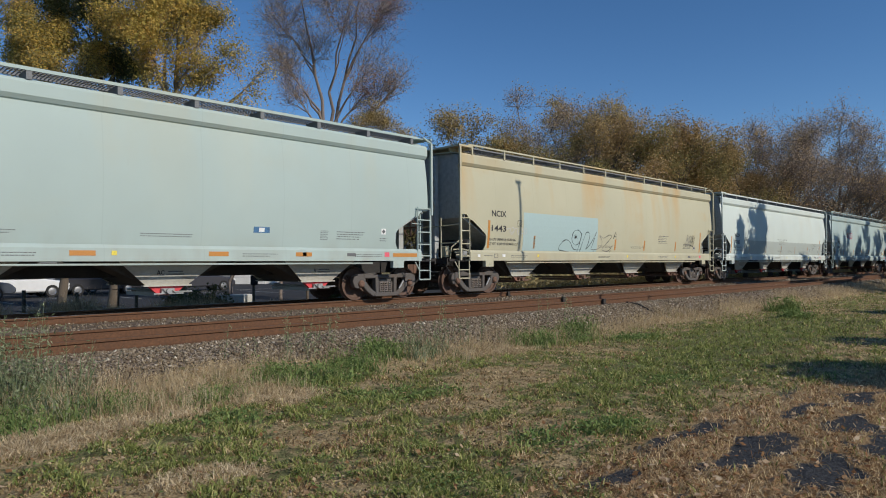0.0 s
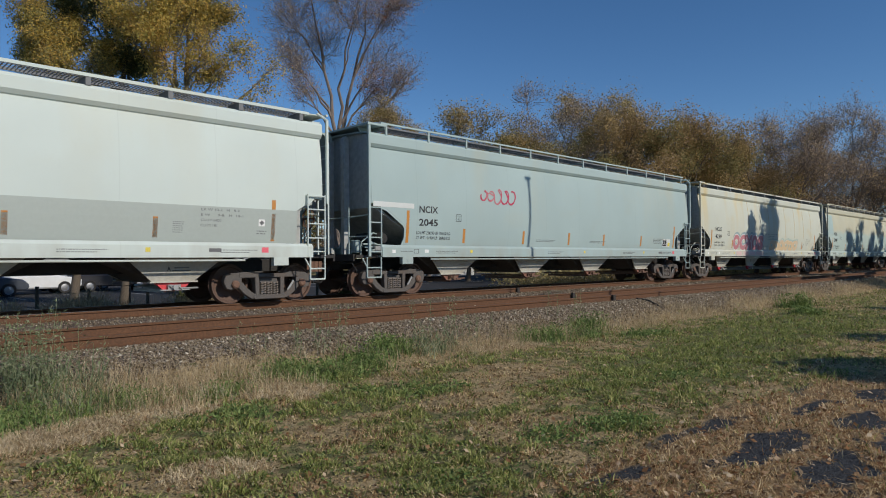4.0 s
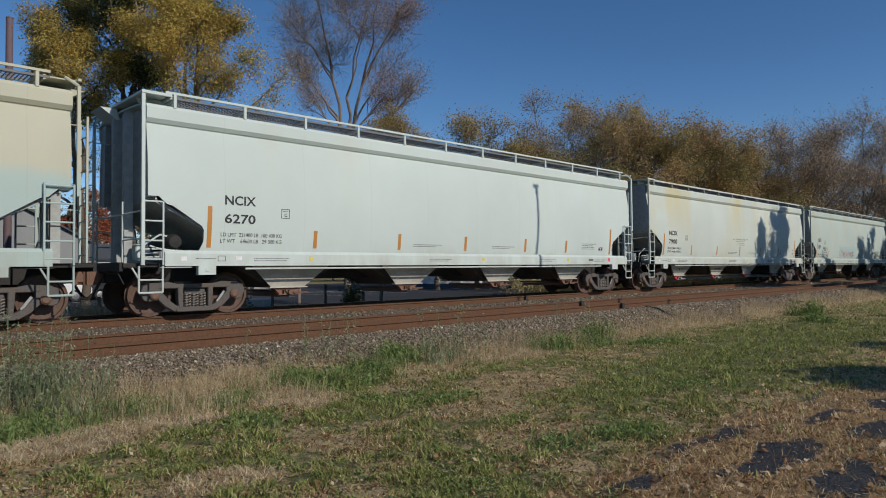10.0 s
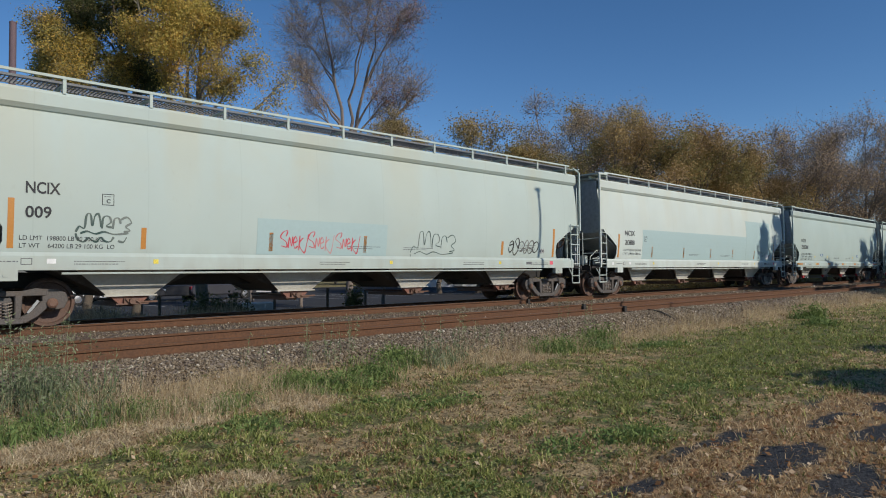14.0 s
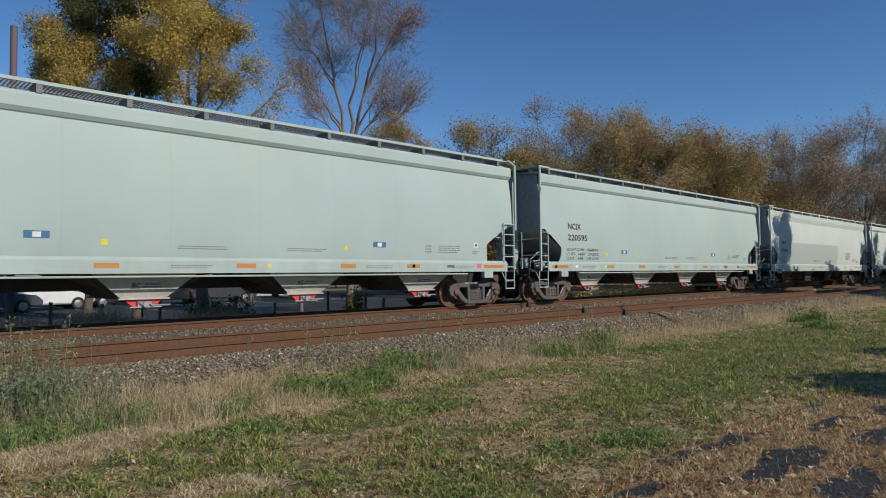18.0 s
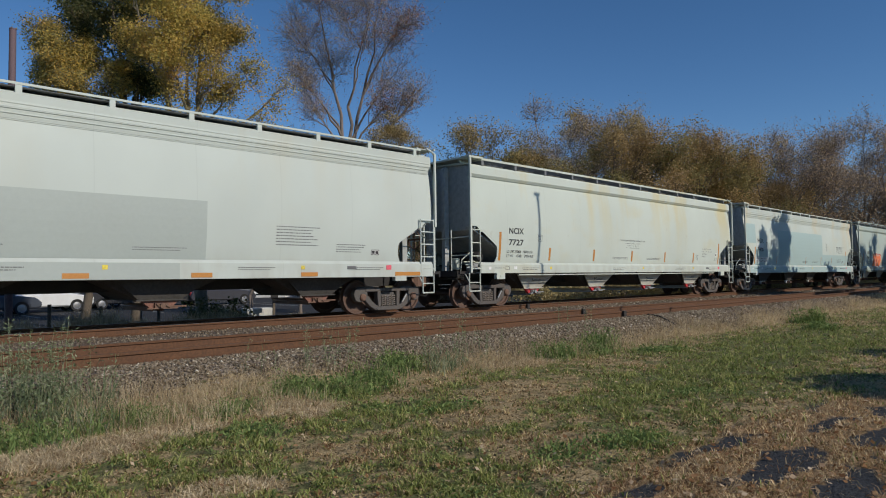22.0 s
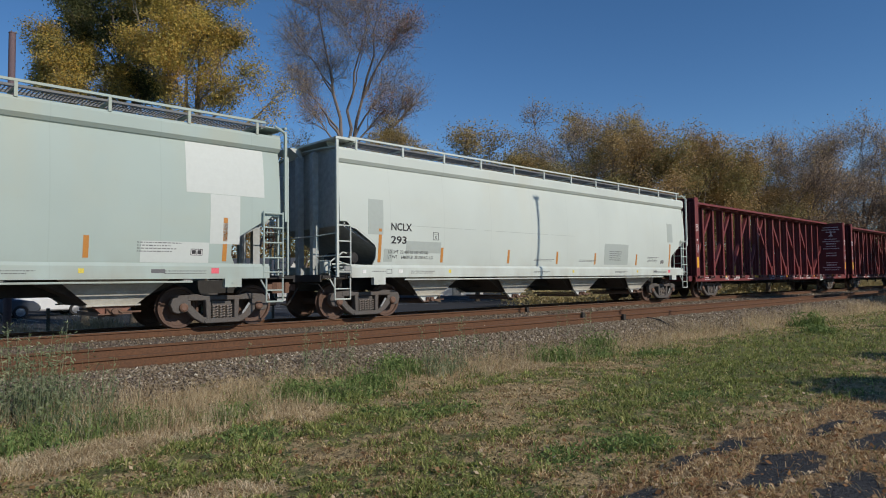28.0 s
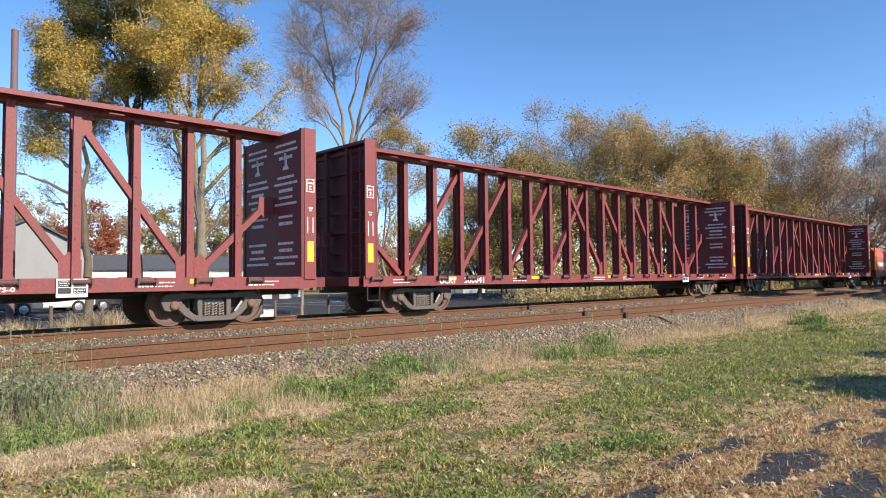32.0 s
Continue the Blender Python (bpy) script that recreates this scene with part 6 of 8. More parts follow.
def sticks(name, p, q, r0, r1, mat, parent):
    """Many thin three-sided twigs in one mesh, from the points p to the points q."""
    d = q - p
    d /= np.linalg.norm(d, axis=1)[:, None] + 1e-9
    u = np.cross(d, np.where(np.abs(d[:, 2:]) > 0.9, (1.0, 0.0, 0.0), (0.0, 0.0, 1.0)))
    u /= np.linalg.norm(u, axis=1)[:, None] + 1e-9
    w = np.cross(d, u)
    ring = [u * math.cos(a) + w * math.sin(a) for a in (0.0, 2.094, 4.189)]
    low, top = [p + c * r0[:, None] for c in ring], [q + c * r1[:, None] for c in ring]
    quads = [np.stack([low[i], low[(i + 1) % 3], top[(i + 1) % 3], top[i]], 1) for i in range(3)]
    me = quads_mesh(name, np.concatenate(quads).reshape(-1, 3))
    me.materials.append(mat)
    ob = new(name, me)
    ob.parent = parent
    return tagged(ob, kind="stuff")


def leaf_spray(c, out, size, g):
    """A four-cornered leaf at each place, facing more or less along out."""
    n = len(c)
    face = out + g.normal(0, 0.6, (n, 3))
    a = np.cross(face, g.normal(0, 1, (n, 3)))
    a /= np.linalg.norm(a, axis=1)[:, None]
    b = np.cross(face, a)
    b /= np.linalg.norm(b, axis=1)[:, None]
    sz = (size * g.uniform(0.6, 1.35, n))[:, None]
    return np.stack([c - a * sz, c - b * sz * 0.62, c + a * sz, c + b * sz * 0.62], 1).reshape(-1, 3)


def lobed_tree(at, label, trunk, lobes, leaf, leaves, size=0.045, seed=1, fork=2.5, steep=1.0, bark=None, group="trees", way=0.0, tuft=0.16, thick=0.006, boughs=13, twigs=7, fine=2, long=0.55, droop=0.0, leaf2=None, share2=0.3, stems=2, deep=0.75):
    """A trunk that parts into stems, a limb to each lobe of the crown, boughs and twigs inside the lobe, and sprays of leaves on some of the twigs.
    lobes: (sideways, height, radius, fullness); way: the bearing square to which 'sideways' is taken."""
    g = np.random.RandomState(seed)
    t = thing("tree", label, "tree", group, at=pose(*at))
    sx, sy = math.cos(radians(way)), -math.sin(radians(way))
    wood = Shape()
    hearts = []
    for lobe in lobes:
        u, h, r = lobe[:3]
        v = lobe[4] if len(lobe) > 4 else g.normal(0, deep) * (0.5 if h > 12 else 1.0)
        hearts.append((Vector((u * sx + v * sy * -1, u * sy + v * sx, h)), r, lobe[3] if len(lobe) > 3 else 1.0))
    top = max(c.z for c, r, f in hearts)
    mean = sum((c for c, r, f in hearts), Vector()) / len(hearts)
    # the trunk up to the fork, then stems that spread to the crown's upper part
    path = [Vector((0, 0, -0.15))]
    for i in range(5):
        path.append(Vector((mean.x * 0.10 * i / 5 + g.normal(0, 0.05), mean.y * 0.10 * i / 5 + g.normal(0, 0.05), fork * (i + 1) / 5)))
    for i, (a, b) in enumerate(zip(path, path[1:])):
        wood.tube(a, b, trunk * (1.35 if i == 0 else 1.06 - 0.06 * i), 10, trunk * (1.0 - 0.06 * i))
    lines = []
    tall = sorted(hearts, key=lambda e: -e[0].z)[:max(stems * 2, 3)]
    for k in range(stems):
        goal = tall[(k * 2) % len(tall)][0]
        a, prev, r = path[-1], path[-1], trunk * (0.78 if stems < 3 else 0.62)
        line = [(a, r)]
        bend = Vector((g.normal(0, 0.3), g.normal(0, 0.3), 0))
        for i in range(1, 9):
            f = i / 8
            p = a.lerp(goal, f) + bend * math.sin(f * 3.14) + Vector((g.normal(0, 0.06), g.normal(0, 0.06), 0))
            q = max(0.02, r * (1 - 0.85 * f))
            wood.tube(prev, p, line[-1][1], 7, q)
            line.append((p, q))
            prev = p
        lines.append(line)
    places = [e for line in lines for e in line] + [(p, trunk * 0.9) for p in path[3:]]
    P, Q, R0, R1, tips, own = [], [], [], [], [], []
    for n, (c, r, full) in enumerate(hearts):
        # the limb leaves the nearest stem well below its lobe
        def cost(e):
            d = c - e[0]
            flat = math.hypot(d.x, d.y)
            return abs(d.z - 0.4 - steep * flat) + 0.5 * flat + (3.0 if d.z < 0.1 else 0.0)
        a, ra = min(places, key=cost)
        mid = a.lerp(c, 0.5) + Vector((g.normal(0, 0.12), g.normal(0, 0.12), (0.10 - droop) * (c - a).length + g.normal(0, 0.1)))
        rl = min(ra * 0.75, 0.020 + 0.022 * (c - a).length)
        prev, pr, limb = a, rl, []
        for i in range(1, 8):
            f = i / 7
            p = a * (1 - f) ** 2 + mid * (2 * f * (1 - f)) + c * f ** 2 + Vector((g.normal(0, 0.04), g.normal(0, 0.04), g.normal(0, 0.04)))
            q = max(thick * 1.5, rl * (1 - 0.8 * f))
            wood.tube(prev, p, pr, 6, q)
            prev, pr = p, q
            limb.append((p, q))
        nb = max(4, int(boughs * r ** 1.2 * (0.6 + 0.4 * full)))
        for _ in range(nb):
            s, sr = limb[g.randint(3, 7)]
            e = g.normal(0, 1, 3)
            e /= np.linalg.norm(e)
            e[2] = e[2] * 0.85 + 0.15 - droop * 0.5
            e = np.array(c) + e * r * g.uniform(0.35, 1.05)
            s = np.array(s)
            m = (s + e) / 2 + g.normal(0, 0.08, 3) + (0, 0, 0.10 * r)
            br = max(thick * 1.4, sr * 0.5)
            P += [s, m]
            Q += [m, e]
            R0 += [br, br * 0.75]
            R1 += [br * 0.75, thick]
            for _ in range(twigs):
                f = g.uniform(0.25, 1.0)
                b = s + (m - s) * f * 2 if f < 0.5 else m + (e - m) * (f * 2 - 1)
                d = (e - s) / (np.linalg.norm(e - s) + 1e-6) * 0.6 + g.normal(0, 0.5, 3) + (0, 0, 0.35 - droop)
                d *= long * r ** 0.5 * g.uniform(0.4, 1.1) / np.linalg.norm(d)
                P.append(b)
                Q.append(b + d)
                R0.append(thick)
                R1.append(thick * 0.5)
                tips.append(b + d)
                own.append(n)
                for _ in range(fine):
                    f2 = g.uniform(0.2, 0.9)
                    d2 = d * 0.5 + g.normal(0, 0.22 * long, 3) + (0, 0, 0.06)
                    P.append(b + d * f2)
                    Q.append(b + d * f2 + d2 * 0.8)
                    R0.append(thick * 0.6)
                    R1.append(thick * 0.35)
                    tips.append(b + d * f2 + d2 * 0.8)
                    own.append(n)
    part("trunk", wood, bark or BARK, t, smooth=True)
    sticks("fine_branching", np.array(P), np.array(Q), np.array(R0), np.array(R1), bark or BARK, t)
    tips, own = np.array(tips), np.array(own)
    heart = np.array([tuple(c) for c, r, f in hearts])
    full = np.array([f for c, r, f in hearts])
    rad = np.array([r for c, r, f in hearts])
    # some twigs are laden, some bare
    load = g.uniform(0, 1, len(tips)) ** 2.2 * full[own] * rad[own] ** 0.6
    for mat, count, k in ((leaf, leaves, 0), (leaf2, int(leaves * share2), 1)):
        if mat is None or not count:
            continue
        w = load * (g.uniform(0, 1, len(heart))[own] ** 2 if k else 1.0)
        i = g.choice(len(tips), count, p=w / w.sum())
        c = tips[i] + g.normal(0, 1, (count, 3)) * tuft * (1, 1, 0.8)
        out = c - heart[own[i]]
        out = out / (np.linalg.norm(out, axis=1)[:, None] + 1e-6) * 0.8 + (0, 0, 0.3)
        me = quads_mesh("crown", leaf_spray(c, out, size, g))
        me.materials.append(mat)
        new("crown", me).parent = t
    return t


def bearing(deg, dist, z=-0.66):
    return (dist * math.sin(radians(deg)), dist * math.cos(radians(deg)), z)


# beside the lot, behind the train
IVY_BARK = plain("mottled_bark", (0.22, 0.19, 0.14), 0.95, 0, 0.4, 5, (0.08, 0.085, 0.05), 0.7, 0.6)
BARE_BARK = plain("thin_twig_bark", (0.22, 0.18, 0.155), 0.95, 0, 0.3, 8)
LOOK = 43.8       # bearing of the row of trees as a whole
lobed_tree(bearing(23.6, 24), "tall tree with golden autumn leaves on several stems", 0.21,
           [(-1.3, 10.2, 1.0), (-0.2, 10.4, 1.0), (-1.8, 9.2, 0.8), (-0.5, 9.1, 0.95), (0.5, 9.9, 0.55, 0.8), (1.15, 10.0, 0.6), (-2.4, 9.8, 0.65, 0.8), (-1.1, 11.7, 1.05), (0.1, 12.1, 0.95), (-2.1, 11.5, 0.8), (1.6, 8.4, 0.8, 0.45), (0.9, 8.7, 0.85, 0.7),
            (0.2, 8.2, 0.95, 0.6), (2.4, 8.0, 0.7, 0.28), (-0.7, 7.9, 0.8, 0.6), (-0.5, 6.9, 1.0, 0.22), (0.9, 6.6, 1.1, 0.18), (-1.7, 6.6, 0.9, 0.14), (1.4, 4.9, 1.0, 0.18), (1.6, 11.5, 0.7, 0.3), (-1.2, 5.4, 0.9, 0.08), (2.3, 6.6, 0.9, 0.18), (0.3, 4.6, 0.9, 0.10)],
           GOLD, 78000, 0.035, 11, 3.6, 0.9, IVY_BARK, way=LOOK, tuft=0.17, leaf2=OLIVE, share2=0.22, stems=3)
lobed_tree(bearing(18.8, 27), "tree grown over with dark ivy", 0.17,
           [(-0.9, 11.4, 1.0), (-2.0, 11.6, 0.85), (-0.2, 10.4, 0.75), (-1.2, 10.5, 0.75), (-0.1, 9.2, 0.7), (-0.8, 12.8, 1.05), (0.3, 8.7, 0.6), (0.4, 11.8, 0.75), (-2.2, 12.6, 0.95), (-0.6, 9.7, 0.65), (-2.6, 10.8, 0.5, 0.4), (0.1, 7.6, 0.5, 0.4)],
           DARKGREEN, 42000, 0.044, 12, 4.0, 1.1, DARK_BARK, way=LOOK, tuft=0.18, leaf2=OLIVE, share2=0.12, stems=2)
lobed_tree(bearing(15.4, 26), "crooked tree with golden and olive leaves", 0.15,
           [(-0.9, 9.4, 0.8), (-1.8, 9.0, 0.55), (-0.1, 9.1, 0.8), (-1.0, 10.2, 0.55, 0.35), (0.7, 8.9, 0.7), (-1.9, 7.3, 0.75, 0.5), (-0.8, 7.2, 0.85, 0.5), (0.1, 7.5, 0.7, 0.6), (-2.6, 6.8, 0.65, 0.6), (-0.5, 8.3, 0.7), (0.9, 8.0, 0.7, 0.4), (-2.5, 5.5, 0.8, 0.12), (-0.2, 5.4, 0.75, 0.08), (-1.5, 6.3, 0.8, 0.3), (-1.9, 4.6, 0.8, 0.05)],
           GOLD, 40000, 0.037, 13, 3.0, 0.35, DARK_BARK, way=LOOK, tuft=0.17, leaf2=OLIVE, share2=0.55, stems=2)
lobed_tree(bearing(35.6, 30), "tall almost bare tree with fine twigs", 0.15,
           [(-2.8, 13.3, 1.1), (-1.9, 12.4, 1.2), (-1.4, 14.1, 1.2), (-0.1, 13.5, 1.3), (1.2, 13.7, 1.3), (2.2, 12.7, 1.2), (0.9, 12.0, 1.3), (-0.6, 11.2, 1.2), (-1.8, 10.3, 1.0, 1.6), (1.9, 10.9, 1.2), (3.1, 9.7, 0.85, 2.0), (1.9, 9.4, 0.9, 1.8), (-1.4, 9.2, 0.8, 1.6), (2.7, 13.5, 0.95), (0.2, 15.6, 1.5), (1.7, 15.4, 1.3), (-1.6, 15.7, 1.2), (-2.4, 11.3, 0.8, 1.3)],
           BROWN, 15000, 0.030, 14, 6.9, 1.35, BARE_BARK, way=LOOK, tuft=0.2, thick=0.0055, boughs=16, twigs=10, fine=4, long=0.85, leaf2=REDLEAF, share2=0.4, stems=3)
lobed_tree(bearing(38.6, 29), "small tree with sparse yellow leaves", 0.08,
           [(0.3, 8.0, 0.75), (1.1, 7.6, 0.6), (-0.2, 7.4, 0.7), (1.6, 7.1, 0.55), (0.6, 6.4, 1.0), (0.1, 5.2, 1.0, 0.6), (1.1, 5.4, 0.9, 0.6), (1.8, 6.1, 0.75, 0.7), (-0.7, 6.2, 0.75, 0.5), (0.5, 3.8, 0.8, 0.4)],
           OCHRE, 15000, 0.037, 16, 2.2, 1.0, BARE_BARK, way=LOOK, stems=3)
lobed_tree(bearing(31.6, 30), "small tree with dark olive leaves", 0.08,
           [(0.2, 5.5, 0.65), (1.0, 5.7, 0.55), (0.6, 4.7, 0.7), (1.5, 5.0, 0.5), (0.0, 4.2, 0.65), (0.7, 3.4, 0.7, 0.6)],
           OLIVE, 10000, 0.04, 15, 1.8, 0.8, BARE_BARK, way=LOOK, stems=3)
lobed_tree(bearing(27.6, 33), "thin tree with pale yellow leaves", 0.10,
           [(0.7, 8.0, 1.1, 0.4), (1.5, 6.9, 1.1, 0.6), (-0.1, 6.7, 1.1, 0.5), (0.9, 5.3, 1.2, 0.8), (-0.7, 4.7, 1.1, 0.7), (2.0, 8.6, 0.7, 0.3), (1.8, 4.4, 1.0, 0.7)],
           OCHRE, 10000, 0.04, 17, 2.2, 1.0, BARE_BARK, way=LOOK, stems=3)
# the wood along the far side of the line
WOOD = [(43.4, 50, 6.0, OLIVE, 0.4), (46.8, 51, 8.2, OCHRE, 0.7), (49.0, 52, 12.6, OCHRE, 1.0), (51.0, 50, 10.0, OLIVE, 1.0), (52.8, 55, 14.8, BROWN, 1.1), (55.0, 56, 15.2, BROWN, 1.1), (57.6, 58, 15.6, OCHRE, 1.1), (59.0, 52, 11.8, RUSSET, 1.1),
        (60.5, 54, 12.5, OLIVE, 1.1), (62.0, 60, 13.6, RUSSET, 1.0), (63.3, 57, 12.5, RUSSET, 1.1), (64.8, 58, 11.8, OLIVE, 1.1), (66.5, 62, 12.5, RUSSET, 1.2), (68.5, 66, 12.6, RUSSET, 1.1), (70.0, 64, 11.5, OLIVE, 1.0), (71.8, 66, 13.6, BROWN, 1.5),
        (73.8, 72, 15.2, BROWN, 1.5), (75.8, 74, 15.4, BROWN, 1.3), (77.6, 76, 12.6, BROWN, 1.2), (79.2, 78, 11.0, BROWN, 1.2), (81.0, 84, 10.5, OLIVE, 1.0)]
for i, (bd, ds, h, m, n) in enumerate(WOOD):
    bare = m is BROWN
    h *= 1.10 if bd < 60 else 1.04
    g = np.random.RandomState(60 + i)
    lobes = []
    for k in range(20 if bare else 18):
        z = g.uniform(0.30, 0.90)
        wide = 0.36 * math.sqrt(max(0.05, 1 - ((z - 0.58) / 0.40) ** 2)) * g.uniform(0.45, 1.05)
        a = k * 2.4 + g.uniform(-0.5, 0.5)
        lobes.append((h * wide * math.cos(a), h * z, h * 0.135 * g.uniform(0.7, 1.25), g.uniform(0.15, 0.9), h * wide * math.sin(a)))
    lobed_tree(bearing(bd, ds), "autumn tree in the wood beyond the line", 0.20, lobes, m, int(n * (8000 if bare else 24000) * (0.7 if bd > 76 else 1.0)), 0.073, 40 + i, h * 0.20, 1.1, BARE_BARK if bare else DARK_BARK, "wood beyond the line", bd, 0.36, 0.011, 8 if bare else 6, 7 if bare else 5, 3 if bare else 1, 1.0 if bare else 0.85, leaf2=(OCHRE, BROWN, RUSSET)[i % 3], share2=0.25, stems=3)
# far trees behind the houses
FAR = [(5, 95, 9, RUSSET), (7.5, 92, 8, BROWN), (9.5, 98, 10, OCHRE), (12, 90, 9, OCHRE), (15.0, 80, 7.5, REDLEAF), (17, 92, 9.5, BROWN), (19.4, 95, 10, BROWN), (22, 90, 9, OLIVE), (24.6, 95, 10, BROWN), (27, 92, 8.5, RUSSET), (29.5, 100, 10, OCHRE), (32, 95, 9, OLIVE), (34.5, 98, 9, BROWN), (37, 90, 8, OCHRE), (40, 95, 8.5, RUSSET), (42.5, 92, 7.5, OCHRE), (45, 95, 8, BROWN), (47.5, 85, 8, OLIVE)]
for i, (bd, ds, h, m) in enumerate(FAR):
    m = BROWN if m is OCHRE and i % 2 else m
    h *= 1.3 if bd < 36 else 1.1
    tree(bearing(bd, ds), h, 0.2, "distant autumn tree behind the houses", m, 9000, 0.14, 80 + i, 0.15, 9, 0.42, 0.45, deep=2, spread=1.0, group="distant trees", lumps=45, loose=0.15, ball=(h * 0.42, h * 0.50, h * 0.46))


def hedge(name, x0, y0, x1, y1, high, wide, count, leaf, size, seed, label):
    """Loose brush: leaves and stems in an uneven bank."""
    g = np.random.RandomState(seed)
    u = g.uniform(0, 1, count)
    bulge = 0.55 + 0.45 * np.sin(u * 17 + seed) * np.sin(u * 41 + 2 * seed)
    z = g.uniform(0, 1, count) ** 0.8 * high * bulge
    w = g.normal(0, 0.35, count) * wide
    d = np.array((x1 - x0, y1 - y0))
    nrm = np.array((-d[1], d[0])) / np.linalg.norm(d)
    c = np.stack([x0 + d[0] * u + nrm[0] * w, y0 + d[1] * u + nrm[1] * w, -0.66 + z], 1)
    a = g.normal(0, 1, (count, 3))
    a /= np.linalg.norm(a, axis=1)[:, None]
    b = np.cross(a, g.normal(0, 1, (count, 3)))
    b /= np.linalg.norm(b, axis=1)[:, None]
    s = size * g.uniform(0.5, 1.3, count)[:, None]
    me = quads_mesh(name, np.stack([c - a * s, c - b * s * 0.5, c + a * s, c + b * s * 0.5], 1).reshape(-1, 3))
    me.materials.append(leaf)
    return tagged(new(name, me), label, "shrubs", kind="stuff")


hedge("undergrowth", 30, 25.5, 120, 20.5, 2.6, 2.2, 36000, THICKET, 0.11, 3, "pale olive undergrowth along the far side of the line")
hedge("undergrowth", 34, 27, 130, 22, 6.5, 2.5, 40000, THICKET, 0.12, 5, "pale brown brush under the wood")
hedge("bramble", 8.7, 20.8, 10.7, 20.8, 1.1, 0.8, 2600, DARKGREEN, 0.07, 7, "green bramble at the foot of the trees")
hedge("bramble", 16.0, 22.5, 16.8, 22.5, 1.3, 0.5, 900, DARKGREEN, 0.07, 8, "green bramble at the foot of the trees")
hedge("undergrowth", 60, -1, 140, 6, 4.0, 3.0, 16000, OLIVE, 0.2, 15, "brush beside the line in the distance")

hedge("distant_wood", -20, 130, 60, 118, 10.0, 8, 26000, BROWN, 0.42, 16, "distant brown wood on the horizon")
hedge("distant_wood", 55, 120, 240, 40, 10.0, 8, 34000, OCHRE, 0.42, 17, "distant ochre wood on the horizon")
# out of the picture on the sunny side: what throws the shade
for i, (x, y, h, w) in enumerate(((11.7, -4.5, 4.7, 1.35), (15.8, -4.1, 4.7, 1.0), (24.6, -2.4, 4.6, 0.9))):
    tree((x, y, -0.56), h, 0.06, "small dense evergreen on the lawn", DARKGREEN, 36000, 0.11, 120 + i, 0.12, 12, 0.16, 0.5, deep=2, spread=0.25, lumps=300, group="lawn evergreens", ball=(w, h * 0.58, h * 0.40))
for i, (x, y, h) in enumerate(((39.2, 2.5, 10.8), (41.6, 2.5, 12.0), (43.3, 2.4, 12.2), (51.9, 2.5, 9.5), (57.1, 2.5, 10.3), (61.5, 2.0, 11.5), (64.5, 1.8, 12.2), (68.0, 1.5, 12.5), (72.0, 1.3, 12.8), (77.0, 1.1, 13.0))):
    tree((x, y, -0.56), h, 0.14, "tall narrow evergreen beside the lawn", DARKGREEN, 8000, 0.14, 130 + i, 0.06, 20, 0.20, 0.8, deep=2, spread=0.5, lumps=150, group="tall evergreens")


def street_pole():
    wood = plain("weathered_pole", (0.19, 0.15, 0.12), 0.9, 0, 0.3, 6, (0.09, 0.07, 0.06), 0.5)
    t = thing("lamp_pole", "tall wooden pole with a lamp head beside the lawn", "pole", at=pose(19.68, 2.85, -0.56))
    part("pole", Shape().tube((0, 0, -0.2), (0, 0, 11.0), 0.065, 12, 0.05), wood, t, smooth=True)
    part("lamp_head", Shape().box(-0.17, 0.15, -0.08, 0.06, 10.97, 11.06).box(-0.07, 0.07, -0.06, 0.06, 10.72, 10.86), GALV, t, "grey lamp head", bevel=0.03)


street_pole()


def line_pole():
    rust = plain("purple_brown_pole", (0.15, 0.10, 0.11), 0.8, 0, 0.25, 6)
    t = thing("utility_pole", "bare dark brown pole behind the line", "pole", at=pose(*bearing(10.45, 21)))
    part("pole", Shape().tube((0, 0, -0.2), (0, 0, 8.45), 0.10, 12, 0.085), rust, t, smooth=True)
    part("cap", Shape().tube((0, 0, 8.45), (0, 0, 8.48), 0.09, 12), rust, t)


line_pole()

# ---- stones, grass and weeds ----
def heights(x, y):
    return np.array([grade(a, b) for a, b in zip(x, y)])


